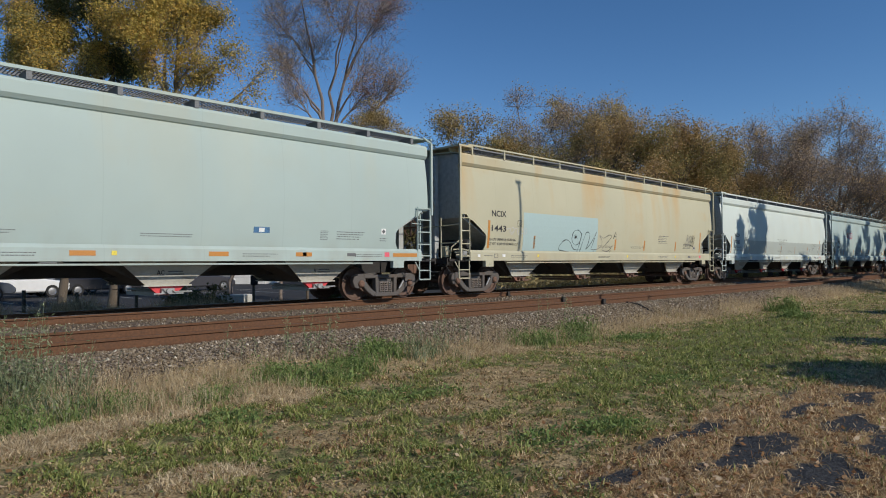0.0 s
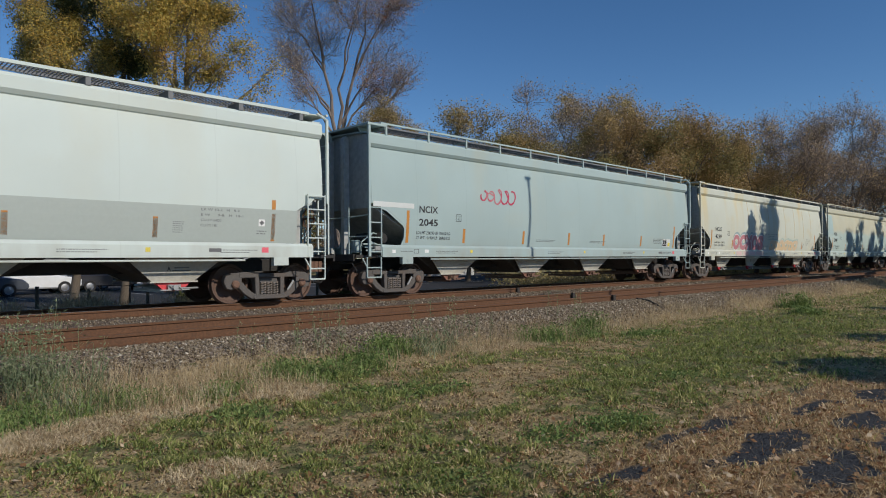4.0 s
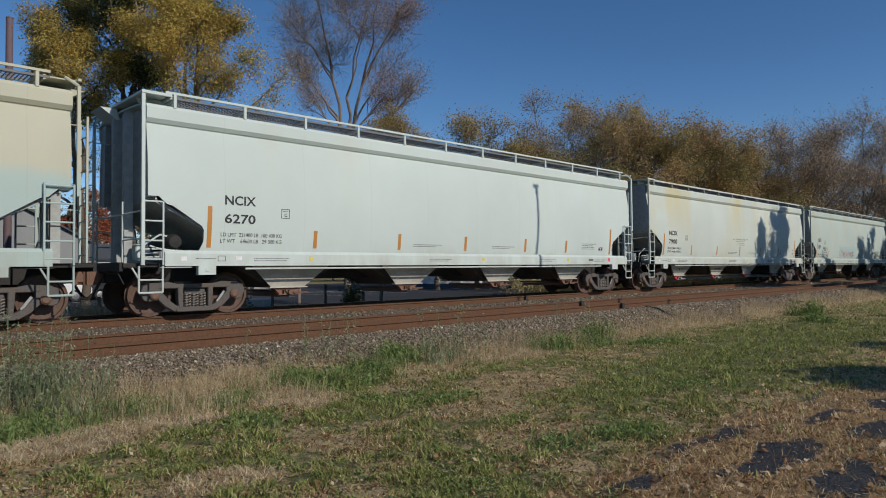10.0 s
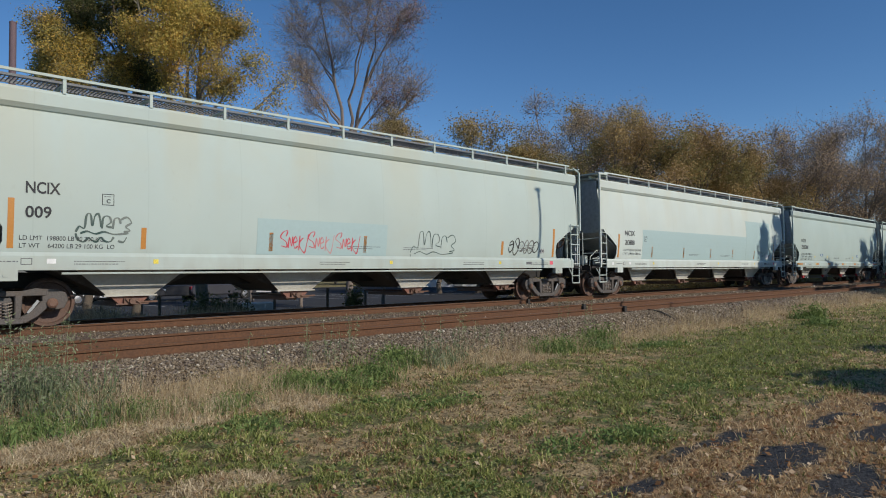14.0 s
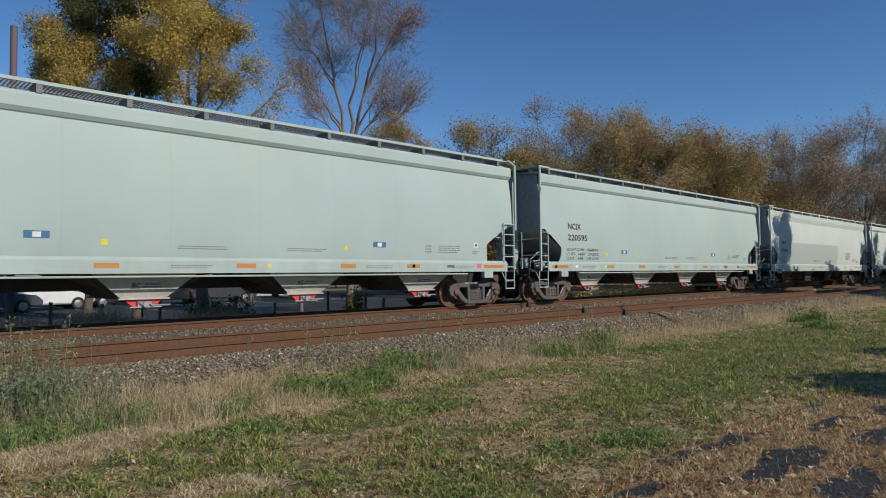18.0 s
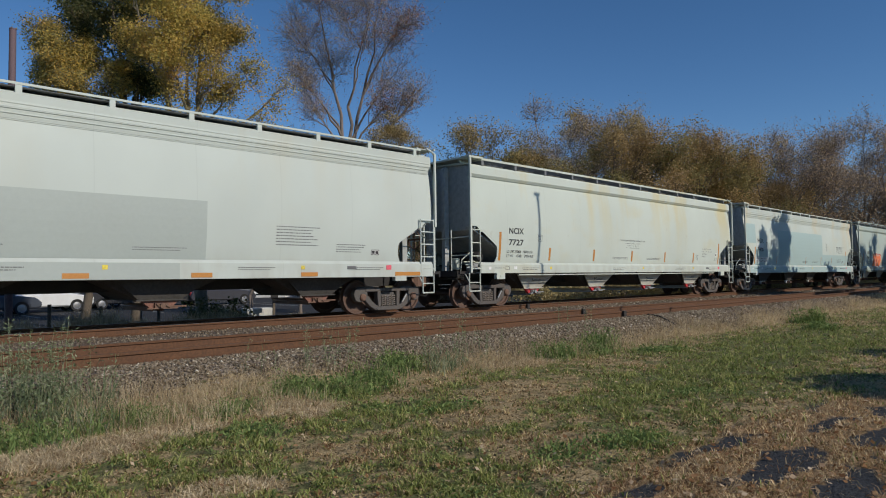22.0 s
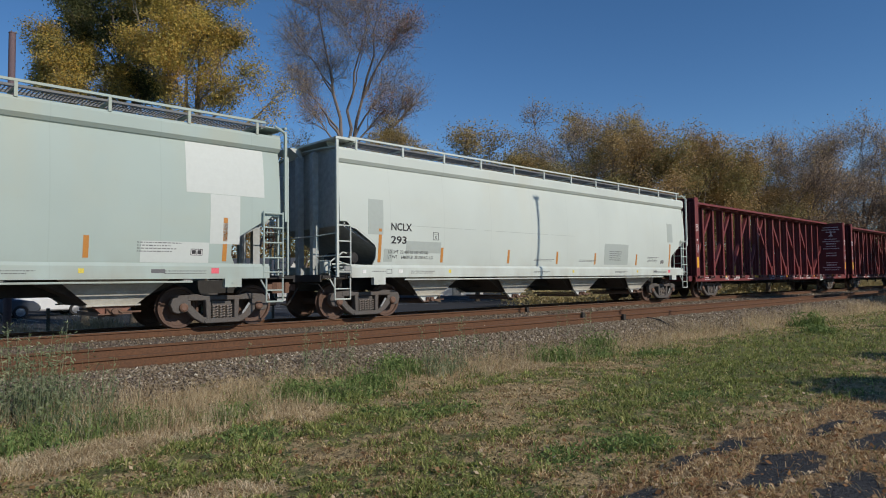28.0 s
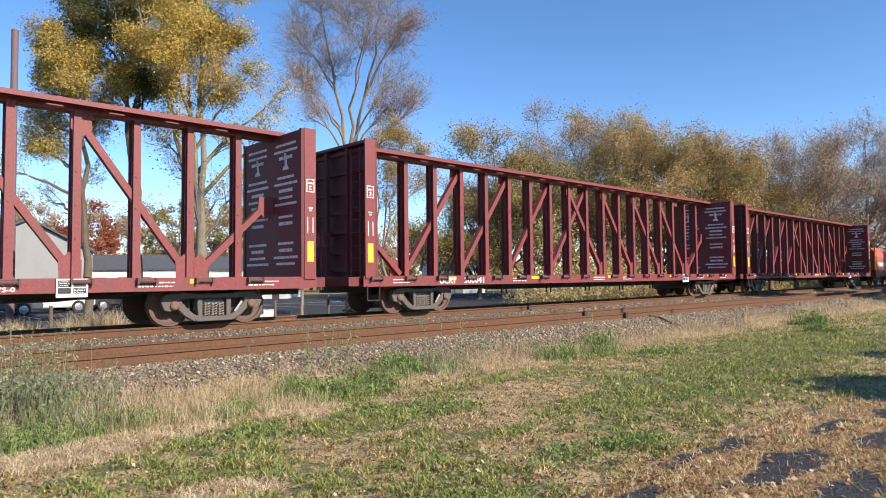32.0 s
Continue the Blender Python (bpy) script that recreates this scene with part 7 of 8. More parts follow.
def build_stones():
    """Loose ballast stones over the bed; larger ones close by."""
    g = np.random.RandomState(4)
    base = np.array([(1, 0, 0), (0, 1, 0), (-1, 0, 0), (0, -1, 0), (0, 0, 1), (0, 0, -1)], float)
    tri = np.array([(0, 1, 4), (1, 2, 4), (2, 3, 4), (3, 0, 4), (1, 0, 5), (2, 1, 5), (3, 2, 5), (0, 3, 5)])
    prof_y = [7.3, 8.9, 9.3, 10.31, 11.4, 12.8, 14.3, 15.34, 16.5, 18.4]
    prof_z = [-0.62, -0.20, -0.165, -0.175, -0.165, -0.21, -0.165, -0.175, -0.17, -0.70]
    out = []
    for count, y0, y1, x0, x1 in ((24000, 7.45, 9.5, 0.5, 20), (6000, 7.5, 9.5, 20, 60), (8000, 11.1, 14.6, 1.5, 30), (3000, 11.1, 14.6, 30, 80), (2500, 9.6, 11.0, 1.5, 40), (1500, 14.7, 18.0, 2, 40)):
        x = x0 + (x1 - x0) * g.uniform(0, 1, count) ** 1.25
        y = g.uniform(y0, y1, count)
        if y0 < 8:
            keep = g.uniform(0, 1, count) < np.clip((y - 7.6) / 0.9, 0.05, 1)
            x, y = x[keep], y[keep]
        n = len(x)
        z = np.interp(y, prof_y, prof_z)
        s = g.uniform(0.010, 0.027, n) * (1 + x / 40)
        ax = np.stack([s * g.uniform(0.7, 1.4, n), s * g.uniform(0.7, 1.3, n), s * g.uniform(0.5, 0.9, n)], 1)
        v = base[None] * ax[:, None, :] + g.normal(0, 0.25, (n, 6, 3)) * s[:, None, None]
        a = g.uniform(0, 6.28, n)
        c, si = np.cos(a)[:, None], np.sin(a)[:, None]
        v = np.stack([v[..., 0] * c - v[..., 1] * si, v[..., 0] * si + v[..., 1] * c, v[..., 2]], 2)
        out.append(v + np.stack([x, y, z + s * 0.25], 1)[:, None, :])
    v = np.concatenate(out)
    n = len(v)
    me = bpy.data.meshes.new("ballast_stones")
    me.vertices.add(n * 6)
    me.vertices.foreach_set("co", v.reshape(-1).astype(np.float32))
    idx = (tri[None] + 6 * np.arange(n)[:, None, None]).reshape(-1).astype(np.int32)
    me.loops.add(len(idx))
    me.loops.foreach_set("vertex_index", idx)
    me.polygons.add(n * 8)
    me.polygons.foreach_set("loop_start", np.arange(0, n * 24, 3, dtype=np.int32))
    me.update(calc_edges=True)
    me.materials.append(stone_mat())
    tagged(new("ballast_stones", me), "loose grey and pale ballast stones", "ballast", kind="stuff")


build_stones()


def blade_mat(name, tones):
    return leaf_mat(name, tones, 0.3, 0.40, 5.5, 0.33, 0.72)


def blades(name, x, y, high, wide, lean, mat, label, seed, z=None):
    """One bent blade of two faces at each place."""
    g = np.random.RandomState(seed)
    n = len(x)
    z = heights(x, y) if z is None else z
    a = g.uniform(0, 6.28, n)
    b = g.uniform(0, 6.28, n)
    wx, wy = np.cos(a) * wide, np.sin(a) * wide
    lx, ly = np.cos(b) * lean * high, np.sin(b) * lean * high
    p = np.stack([x, y, z - 0.01], 1)
    w = np.stack([wx, wy, np.zeros(n)], 1)
    m = p + np.stack([lx * 0.35, ly * 0.35, high * 0.6], 1)
    t = p + np.stack([lx, ly, high * np.sqrt(np.clip(1 - 0.5 * lean ** 2, 0.2, 1))], 1)
    me = bpy.data.meshes.new(name)
    verts = np.stack([p - w, p + w, m + w * 0.75, m - w * 0.75, t], 1).reshape(-1, 3)
    me.vertices.add(n * 5)
    me.vertices.foreach_set("co", verts.astype(np.float32).ravel())
    k = 5 * np.arange(n)[:, None]
    idx = (np.array([0, 1, 2, 3, 3, 2, 4])[None] + k).reshape(-1).astype(np.int32)
    me.loops.add(len(idx))
    me.loops.foreach_set("vertex_index", idx)
    me.polygons.add(n * 2)
    me.polygons.foreach_set("loop_start", (np.array([0, 4])[None] + 7 * np.arange(n)[:, None]).reshape(-1).astype(np.int32))
    me.update(calc_edges=True)
    me.materials.append(mat)
    return tagged(new(name, me), label, "grass", kind="stuff")


def sow(count, r0, r1, a0, a1, seed, rough=1.0):
    """Places over the lawn, thicker close by."""
    g = np.random.RandomState(seed)
    r = r0 * (r1 / r0) ** (g.uniform(0, 1, count) ** rough)
    a = np.radians(g.uniform(a0, a1, count))
    x, y = r * np.sin(a), r * np.cos(a)
    return x, y, r, g


def build_grass():
    green = blade_mat("green_blades", [(0.125, 0.142, 0.038), (0.225, 0.265, 0.072), (0.325, 0.355, 0.108), (0.48, 0.44, 0.19)])
    straw = blade_mat("straw_blades", [(0.179, 0.100, 0.048), (0.399, 0.260, 0.132), (0.630, 0.460, 0.255), (0.840, 0.680, 0.414)])
    band = blade_mat("band_straw", [(0.29, 0.21, 0.12), (0.44, 0.335, 0.20), (0.56, 0.44, 0.275), (0.69, 0.575, 0.39)])
    x, y, r, g = sow(660000, 2.4, 42, 4, 84, 21)
    ok = (y < 8.6) & (y > 0.3)
    x, y, r = x[ok], y[ok], r[ok]
    cv = np.array([cover(a, b) for a, b in zip(x, y)])
    pick = g.uniform(0, 1, len(x))
    bank = np.clip((8.3 - y) / 0.9, 0, 1)
    is_green = (pick < (0.05 + 0.85 * cv[:, 0] ** 1.2) * (1 - cv[:, 2] * (1 - 0.08 * cv[:, 3])) * bank)
    is_dry = ~is_green & (g.uniform(0, 1, len(x)) < 0.75 * (1 - cv[:, 2] * (1 - 0.5 * cv[:, 3])) * bank)
    far = 1 + r / 14
    for sel, mat, name, label, h, ln, seed in ((is_green, green, "grass", "short green lawn grass", 0.056, 0.8, 31), (is_dry, straw, "dry_grass", "dry straw-coloured lawn grass", 0.034, 1.15, 32)):
        n = sel.sum()
        tuft = np.array([0.65 + 1.1 * noise.noise((a * 2.5, b * 2.5, 2.0)) + 1.0 * noise.noise((a * 7, b * 7, 6.0)) for a, b in zip(x[sel], y[sel])])
        high = h * g.uniform(0.4, 1.5, n) * np.clip(tuft, 0.15, 2.3) * (1 + r[sel] / 40)
        blades(name, x[sel], y[sel], high, 0.0037 * far[sel] * g.uniform(0.5, 1.5, n), np.clip(g.normal(ln, 0.25, n), 0.1, 1.3), mat, label, seed)
    # thin grass on the rest of the lawn
    g = np.random.RandomState(41)
    a, d = g.uniform(0, 6.283, 40000), 0.7 * 20 ** g.uniform(0, 1, 40000)
    x, y = d * np.sin(a), d * np.cos(a)
    b = np.degrees(np.arctan2(x, y))
    ok = (y < 7.2) & ~((b > 4) & (b < 84) & (d > 2.3) & (y > 0.3))
    x, y, d = x[ok], y[ok], d[ok]
    pick = g.uniform(0, 1, len(x)) < np.array([cover(u, v)[0] for u, v in zip(x, y)]) ** 1.3
    for sel, mat, name, label in ((pick, green, "grass", "short green lawn grass"), (~pick, straw, "dry_grass", "dry straw-coloured lawn grass")):
        blades(name, x[sel], y[sel], g.uniform(0.02, 0.09, sel.sum()), 0.005 * (1 + d[sel] / 14), g.uniform(0.4, 1.1, sel.sum()), mat, label, 45)
    # tall straw along the foot of the ballast
    g = np.random.RandomState(23)
    x = 0.3 + 55 * g.uniform(0, 1, 150000) ** 1.7
    y = g.uniform(6.7, 9.1, len(x))
    r = np.hypot(x, y)
    cv = np.array([cover(a, b)[1] for a, b in zip(x, y)])
    ok = g.uniform(0, 1, len(x)) < cv * 0.8
    x, y, r, cv = x[ok], y[ok], r[ok], cv[ok]
    n = len(x)
    blades("tall_straw", x, y, (0.05 + 0.36 * g.uniform(0, 1, n) ** 2) * (0.5 + 0.5 * cv), 0.0009 * (1 + r / 9), np.clip(g.normal(0.6, 0.38, n), 0.02, 1.25), band, "tall dry grass at the foot of the ballast", 33)
    # pale rank grass on the verge behind the line
    g = np.random.RandomState(61)
    x = g.uniform(2.5, 24.0, 26000)
    y = g.normal(19.9, 0.5, len(x))
    lush = np.array([0.75 + 0.8 * noise.noise((a * 0.6, 3.0, 2.0)) + 0.5 * noise.noise((a * 2.1, b, 4.0)) for a, b in zip(x, y)])
    lush *= np.where(x < 11, 1.0, 0.45)
    blades("rank_grass", x, y, np.clip(lush, 0.12, 1.3) * g.uniform(0.3, 0.95, len(x)), 0.006, np.clip(g.normal(0.4, 0.25, len(x)), 0.02, 1.0), band, "pale rank grass behind the line", 63)
    # pale straw lying flat in the bare patches
    lying = blade_mat("bleached_straw", [(0.378, 0.270, 0.150), (0.578, 0.440, 0.264), (0.735, 0.600, 0.387), (0.861, 0.730, 0.502)])
    g = np.random.RandomState(71)
    for k, (cx, cy, rx, ry, n) in enumerate(((1.65, 6.5, 0.75, 0.42, 9000), (4.1, 6.75, 0.5, 0.4, 2500), (2.6, 6.6, 0.5, 0.3, 2500), (9.0, 7.3, 0.8, 0.25, 2500), (2.2, 4.6, 0.4, 0.25, 1200))):
        rr, aa = np.sqrt(g.uniform(0, 1, n)) * g.uniform(0.8, 1.25, n), g.uniform(0, 6.283, n)
        x, y = cx + rx * rr * np.cos(aa), cy + ry * rr * np.sin(aa)
        blades("lying_straw", x, y, g.uniform(0.03, 0.12, n), 0.0026, np.clip(g.normal(1.15, 0.18, n), 0.7, 1.35), lying, "bleached straw lying in a bare patch", 73 + k)
    # weed clumps
    weed = blade_mat("weed_green", [(0.10, 0.155, 0.048), (0.18, 0.25, 0.08), (0.28, 0.34, 0.12)])
    grey = blade_mat("weed_grey_green", [(0.12, 0.155, 0.08), (0.21, 0.25, 0.13), (0.32, 0.34, 0.21)])
    g = np.random.RandomState(7)
    spots = [(1.75, 8.2, 0.6, 0.55, grey), (2.0, 7.7, 0.6, 0.38, grey), (1.9, 7.3, 0.65, 0.22, weed), (2.45, 7.35, 0.45, 0.16, weed), (1.4, 7.1, 0.45, 0.2, weed), (3.45, 7.1, 0.28, 0.16, weed), (5.1, 7.25, 0.42, 0.2, weed), (5.9, 7.7, 0.5, 0.24, weed), (6.8, 8.1, 0.5, 0.22, weed),
             (7.6, 7.8, 0.45, 0.26, grey), (4.5, 7.6, 0.4, 0.2, weed), (10.0, 7.5, 0.38, 0.3, weed), (11.9, 7.7, 0.45, 0.36, weed), (11.2, 7.4, 0.4, 0.15, weed), (22.0, 6.7, 0.5, 0.45, weed), (19.6, 5.9, 0.3, 0.3, weed), (5.45, 3.35, 0.4, 0.09, weed), (4.7, 3.35, 0.3, 0.08, weed), (3.1, 6.2, 0.2, 0.09, weed), (8.3, 4.0, 0.3, 0.07, weed), (5.0, 5.9, 0.5, 0.08, weed), (12.5, 6.6, 0.5, 0.12, weed)]
    for i, (cx, cy, rad, high, mat) in enumerate(spots):
        n = int((300 + 800 * rad) * (0.6 if mat is grey else 1.0))
        # a few tufts of uneven size make one clump
        tufts = 5 + int(9 * rad)
        tx, ty = g.normal(0, 0.6 * rad, tufts), g.normal(0, 0.4 * rad, tufts)
        th = high * g.uniform(0.2, 1.15, tufts)
        k = g.randint(0, tufts, n)
        x, y = cx + tx[k] + g.normal(0, 0.14, n), cy + ty[k] + g.normal(0, 0.12, n)
        hh = th[k] * g.uniform(0.2, 1.1, n)
        blades("weed_clump", x, y, hh, 0.0055 * (1 + cx / 25) * g.uniform(0.6, 1.5, n), np.clip(g.normal(0.65, 0.3, n), 0.05, 1.2), mat, "clump of green weeds at the lawn's edge", 300 + i)
        m = int(n * (0.55 if mat is grey else 0.9))
        k = g.randint(0, tufts, m)
        c = np.stack([cx + tx[k] + g.normal(0, 0.13, m), cy + ty[k] + g.normal(0, 0.11, m), np.zeros(m)], 1)
        c[:, 2] = heights(c[:, 0], c[:, 1]) + th[k] * g.uniform(0.1, 1.0, m) ** 0.7
        u, w = g.normal(0, 1, (m, 3)), g.normal(0, 1, (m, 3))
        u, w = u / np.linalg.norm(u, axis=1)[:, None], w / np.linalg.norm(w, axis=1)[:, None]
        sz = (0.022 * (1 + cx / 20) * g.uniform(0.5, 1.3, m))[:, None]
        me = quads_mesh("weed_foliage", np.stack([c - u * sz, c - w * sz * 0.4, c + u * sz, c + w * sz * 0.4], 1).reshape(-1, 3))
        me.materials.append(mat)
        tagged(new("weed_foliage", me), "small leaves of a green weed clump", "weeds", kind="stuff")
    # thin stalks with small leaves that stand up against the ballast
    sx = np.concatenate([g.normal(1.75, 0.32, 60), g.uniform(4.2, 6.5, 16), g.uniform(7.5, 9.0, 12), g.uniform(10, 13, 6)])
    sy = g.uniform(7.6, 8.7, len(sx))
    s = Shape()
    lv = []
    for a, b in zip(sx, sy):
        z = grade(a, b)
        top = g.uniform(0.4, 0.95) if a < 2.6 else g.uniform(0.3, 0.75)
        dx, dy = g.normal(0, 0.06), g.normal(0, 0.06)
        s.tube((a, b, z - 0.02), (a + dx, b + dy, z + top), 0.004, 4, 0.002)
        for k in range(int(60 * top)):
            f = g.uniform(0.15, 1)
            c = np.array((a + dx * f, b + dy * f, z + top * f)) + g.normal(0, 0.035, 3)
            u, w = g.normal(0, 1, 3), g.normal(0, 1, 3)
            u, w = u / np.linalg.norm(u) * 0.028, w / np.linalg.norm(w) * 0.008
            lv += [c - u, c - w, c + u, c + w]
    solo("weed_stalks", s, grey, "thin dry weed stalks", "weeds", kind="stuff")
    me = quads_mesh("weed_leaves", np.array(lv))
    me.materials.append(grey)
    tagged(new("weed_leaves", me), "small grey-green leaves on the stalks", "weeds", kind="stuff")
    # low broad-leaved weeds and clover in the sward, green or withered
    clover = blade_mat("clover_leaf", [(0.08, 0.125, 0.037), (0.15, 0.22, 0.068), (0.24, 0.30, 0.105), (0.33, 0.34, 0.15)])
    withered = blade_mat("withered_leaf", [(0.116, 0.090, 0.044), (0.210, 0.165, 0.079), (0.315, 0.245, 0.123), (0.462, 0.360, 0.202)])
    x, y, r, g = sow(150000, 2.4, 30, 4, 86, 51)
    ok = (y < 7.9) & (y > 0.3)
    x, y, r = x[ok], y[ok], r[ok]
    cv = np.array([cover(a, b) for a, b in zip(x, y)])
    tuft = np.array([noise.noise((a * 3.2, b * 3.2, 17.0)) + 0.6 * noise.noise((a * 9.0, b * 9.0, 18.0)) for a, b in zip(x, y)])
    lush = (tuft > 0.02) & (g.uniform(0, 1, len(x)) < cv[:, 0] ** 1.5 * (1 - cv[:, 2]))
    dead = ~lush & (tuft > -0.25) & (g.uniform(0, 1, len(x)) < 0.5 * (1 - cv[:, 1]) * (1 - cv[:, 2]))
    for sel, mat, name, label in ((lush, clover, "clover", "low broad-leaved weeds in the lawn"), (dead, withered, "withered_weeds", "withered brown weeds in the lawn")):
        n = sel.sum()
        c = np.stack([x[sel], y[sel], heights(x[sel], y[sel]) + g.uniform(0.006, 0.05, n) * np.clip(0.6 + 1.2 * tuft[sel], 0.3, 1.4)], 1)
        me = quads_mesh(name, leaf_spray(c, np.array([(0.0, 0.0, 1.0)] * n), 0.011 * (1 + r[sel] / 16), g))
        me.materials.append(mat)
        tagged(new(name, me), label, "weeds", kind="stuff")
    # dead stems lying on the tar
    x, y, r, g = sow(90000, 2.3, 16, 40, 86, 27)
    ok = (y < 4.2) & (y > 0.2)
    x, y, r = x[ok], y[ok], r[ok]
    cv = np.array([cover(a, b) for a, b in zip(x, y)])
    ok = g.uniform(0, 1, len(x)) < cv[:, 2] * (0.05 + 0.95 * cv[:, 3])
    x, y, r = x[ok], y[ok], r[ok]
    n = len(x)
    blades("dead_stems", x, y, g.uniform(0.03, 0.10, n), 0.0020 * (1 + r / 9), np.clip(g.normal(1.2, 0.15, n), 0.8, 1.35), straw, "dead pale stems strewn over the tar", 35)
    # fallen leaves
    litter = blade_mat("fallen_leaf", [(0.168, 0.080, 0.035), (0.315, 0.170, 0.079), (0.441, 0.270, 0.141), (0.609, 0.480, 0.334)])
    x, y, r, g = sow(34000, 2.3, 30, 4, 86, 29)
    ok = (y < 7.2) & (y > 0.2)
    x, y = x[ok], y[ok]
    cv = np.array([cover(a, b) for a, b in zip(x, y)])
    tr, li = cv[:, 2], cv[:, 3]
    ok = g.uniform(0, 1, len(x)) < 0.10 + 0.9 * tr * (0.15 + 0.85 * li)
    x, y = x[ok], y[ok]
    x, y = np.concatenate([x, [3.02, 3.2]]), np.concatenate([y, [4.20, 4.06]])
    n = len(x)
    c = np.stack([x, y, heights(x, y) + g.uniform(0.008, 0.05, n)], 1)
    s = g.uniform(0.010, 0.032, n)
    s[-2:] = 0.035
    a = g.normal(0, 1, (n, 3)) * (1, 1, 0.35)
    a /= np.linalg.norm(a, axis=1)[:, None]
    b = np.cross(a, g.normal(0, 0.3, (n, 3)) + (0, 0, 1))
    b /= np.linalg.norm(b, axis=1)[:, None]
    a, b = a * s[:, None], b * s[:, None]
    me = quads_mesh("fallen_leaves", np.stack([c - a, c - b * 0.7, c + a, c + b * 0.7], 1).reshape(-1, 3))
    me.materials.append(litter)
    tagged(new("fallen_leaves", me), "brown and pale fallen leaves", "leaves", kind="stuff")


build_grass()

# ---- parking lot, vehicles and houses behind the line ----
def build_lot():
    def build(nodes, links, sh):
        fine = texture(nodes, links, 30.0, 5)
        big = texture(nodes, links, 0.35, 5)
        col = ramp(nodes, links, fine.outputs[0], [(0.3, (0.034, 0.035, 0.038)), (0.7, (0.066, 0.068, 0.072))])
        col = blend(nodes, links, ramp(nodes, links, big.outputs[0], [(0.45, 0.0), (0.7, 0.5)]), col, (0.07, 0.072, 0.078))
        links.new(col, sh.inputs["Base Color"])
        sh.inputs["Roughness"].default_value = 0.9
        sh.inputs["Specular IOR Level"].default_value = 0.05
    lot = solo("parking_lot", Shape().box(-14, 62, 25.0, 64, -0.80, -0.652), material("lot_asphalt", build), "grey asphalt parking lot behind the trees", "parking lot", kind="structure")
    line = plain("lot_line", (0.35, 0.35, 0.33), 0.8, 0, 0.2, 3, (0.2, 0.2, 0.2), 0.5)
    for i in range(15):
        part("parking_line", lambda: Shape().box(-0.05, 0.05, 0, 5.2, -0.652, -0.647), line, lot, key="lotline", at=pose(2.0 + i * 2.75, 34.2, 0))
    part("lot_edge_line", Shape().box(0, 45, 41.0, 41.12, -0.652, -0.647), line, lot)


build_lot()


def dark_glass(nodes, links, s):
    s.inputs["Base Color"].default_value = (0.015, 0.018, 0.02, 1)
    s.inputs["Roughness"].default_value = 0.08


GLASS_DARK = material("vehicle_glass", dark_glass)
TYRE = plain("tyre_rubber", (0.02, 0.02, 0.02), 0.85)
RIM = plain("alloy_rim", (0.45, 0.45, 0.46), 0.35, 0.8)


def enamel(name, rgb):
    def build(nodes, links, s):
        n = texture(nodes, links, 3.0, 4)
        links.new(ramp(nodes, links, n.outputs[0], [(0.3, tuple(c * 0.9 for c in rgb)), (0.7, rgb)]), s.inputs["Base Color"])
        s.inputs["Roughness"].default_value, s.inputs["Coat Weight"].default_value = 0.35, 0.6
    return material("enamel_" + name, build)


def vehicle(at, turn, paint, tall, label):
    """A parked car along x: lower body, cabin, glass, wheels and lamps."""
    car = thing("car", label, "car", "parked cars", at=pose(*at, 0, 0, turn))
    h = 1.62 if tall else 1.42
    body = [(-2.25, 0.38), (-2.28, 0.62), (-2.20, 0.86), (-1.95, 0.98), (1.05, 0.98), (1.95, 0.86), (2.25, 0.66), (2.28, 0.42), (2.1, 0.30), (-2.1, 0.30)]
    cabin = [(-2.10, 0.96), (-1.75, h - 0.06), (-1.45, h), (0.25, h), (0.55, h - 0.06), (1.25, 0.96)] if tall else [(-1.75, 0.96), (-1.05, h - 0.05), (-0.75, h), (0.25, h), (0.5, h - 0.05), (1.2, 0.96)]
    part("body", Shape().prism(body, "y", -0.88, 0.88), paint, car, bevel=0.07, smooth=True)
    part("cabin", Shape().prism(cabin, "y", -0.74, 0.74), paint, car, bevel=0.06, smooth=True)
    top = h - 0.10
    x0, x1 = (-1.85, 0.95) if tall else (-1.35, 0.9)
    for y in (-0.745, 0.745):
        k = 0.01 if y > 0 else -0.01
        for a, b in ((x0, -0.45), (-0.38, x1)):
            ta, tb = max(a, cabin[1][0] + 0.1), min(b, cabin[4][0])
            part("side_window", Shape().prism([(a, 1.0), (b, 1.0), (tb, top), (ta, top)], "y", min(y, y + k), max(y, y + k)), GLASS_DARK, car)
    part("windscreen", Shape().loft([[(1.20, y, 1.0), (0.60, y, top), (0.62, y, top + 0.01), (1.23, y, 1.0)] for y in (-0.66, 0.66)], closed=True, caps=True), GLASS_DARK, car)
    for x in (-1.38, 1.38):
        for y in (-0.80, 0.80):
            w = part("wheel", Shape().lathe([(-0.10, 0.20), (-0.11, 0.31), (-0.08, 0.335), (0.08, 0.335), (0.11, 0.31), (0.10, 0.20)], 22), TYRE, car, key="tyre", smooth=True, at=pose(x, y, 0.335))
            part("rim", lambda: Shape().lathe([(-0.095, 0.0), (-0.10, 0.06), (-0.08, 0.18), (-0.105, 0.21)], 18).lathe([(0.095, 0.0), (0.10, 0.06), (0.08, 0.18), (0.105, 0.21)], 18), RIM, w, key="rim", smooth=True)
    for y in (-0.66, 0.66):
        part("headlamp", Shape().box(2.12, 2.26, y - 0.17, y + 0.17, 0.62, 0.76), WHITE, car, bevel=0.02)
        part("tail_lamp", Shape().box(-2.28, -2.18, y - 0.14, y + 0.14, 0.66, 0.86), RED, car, bevel=0.02)
    return car


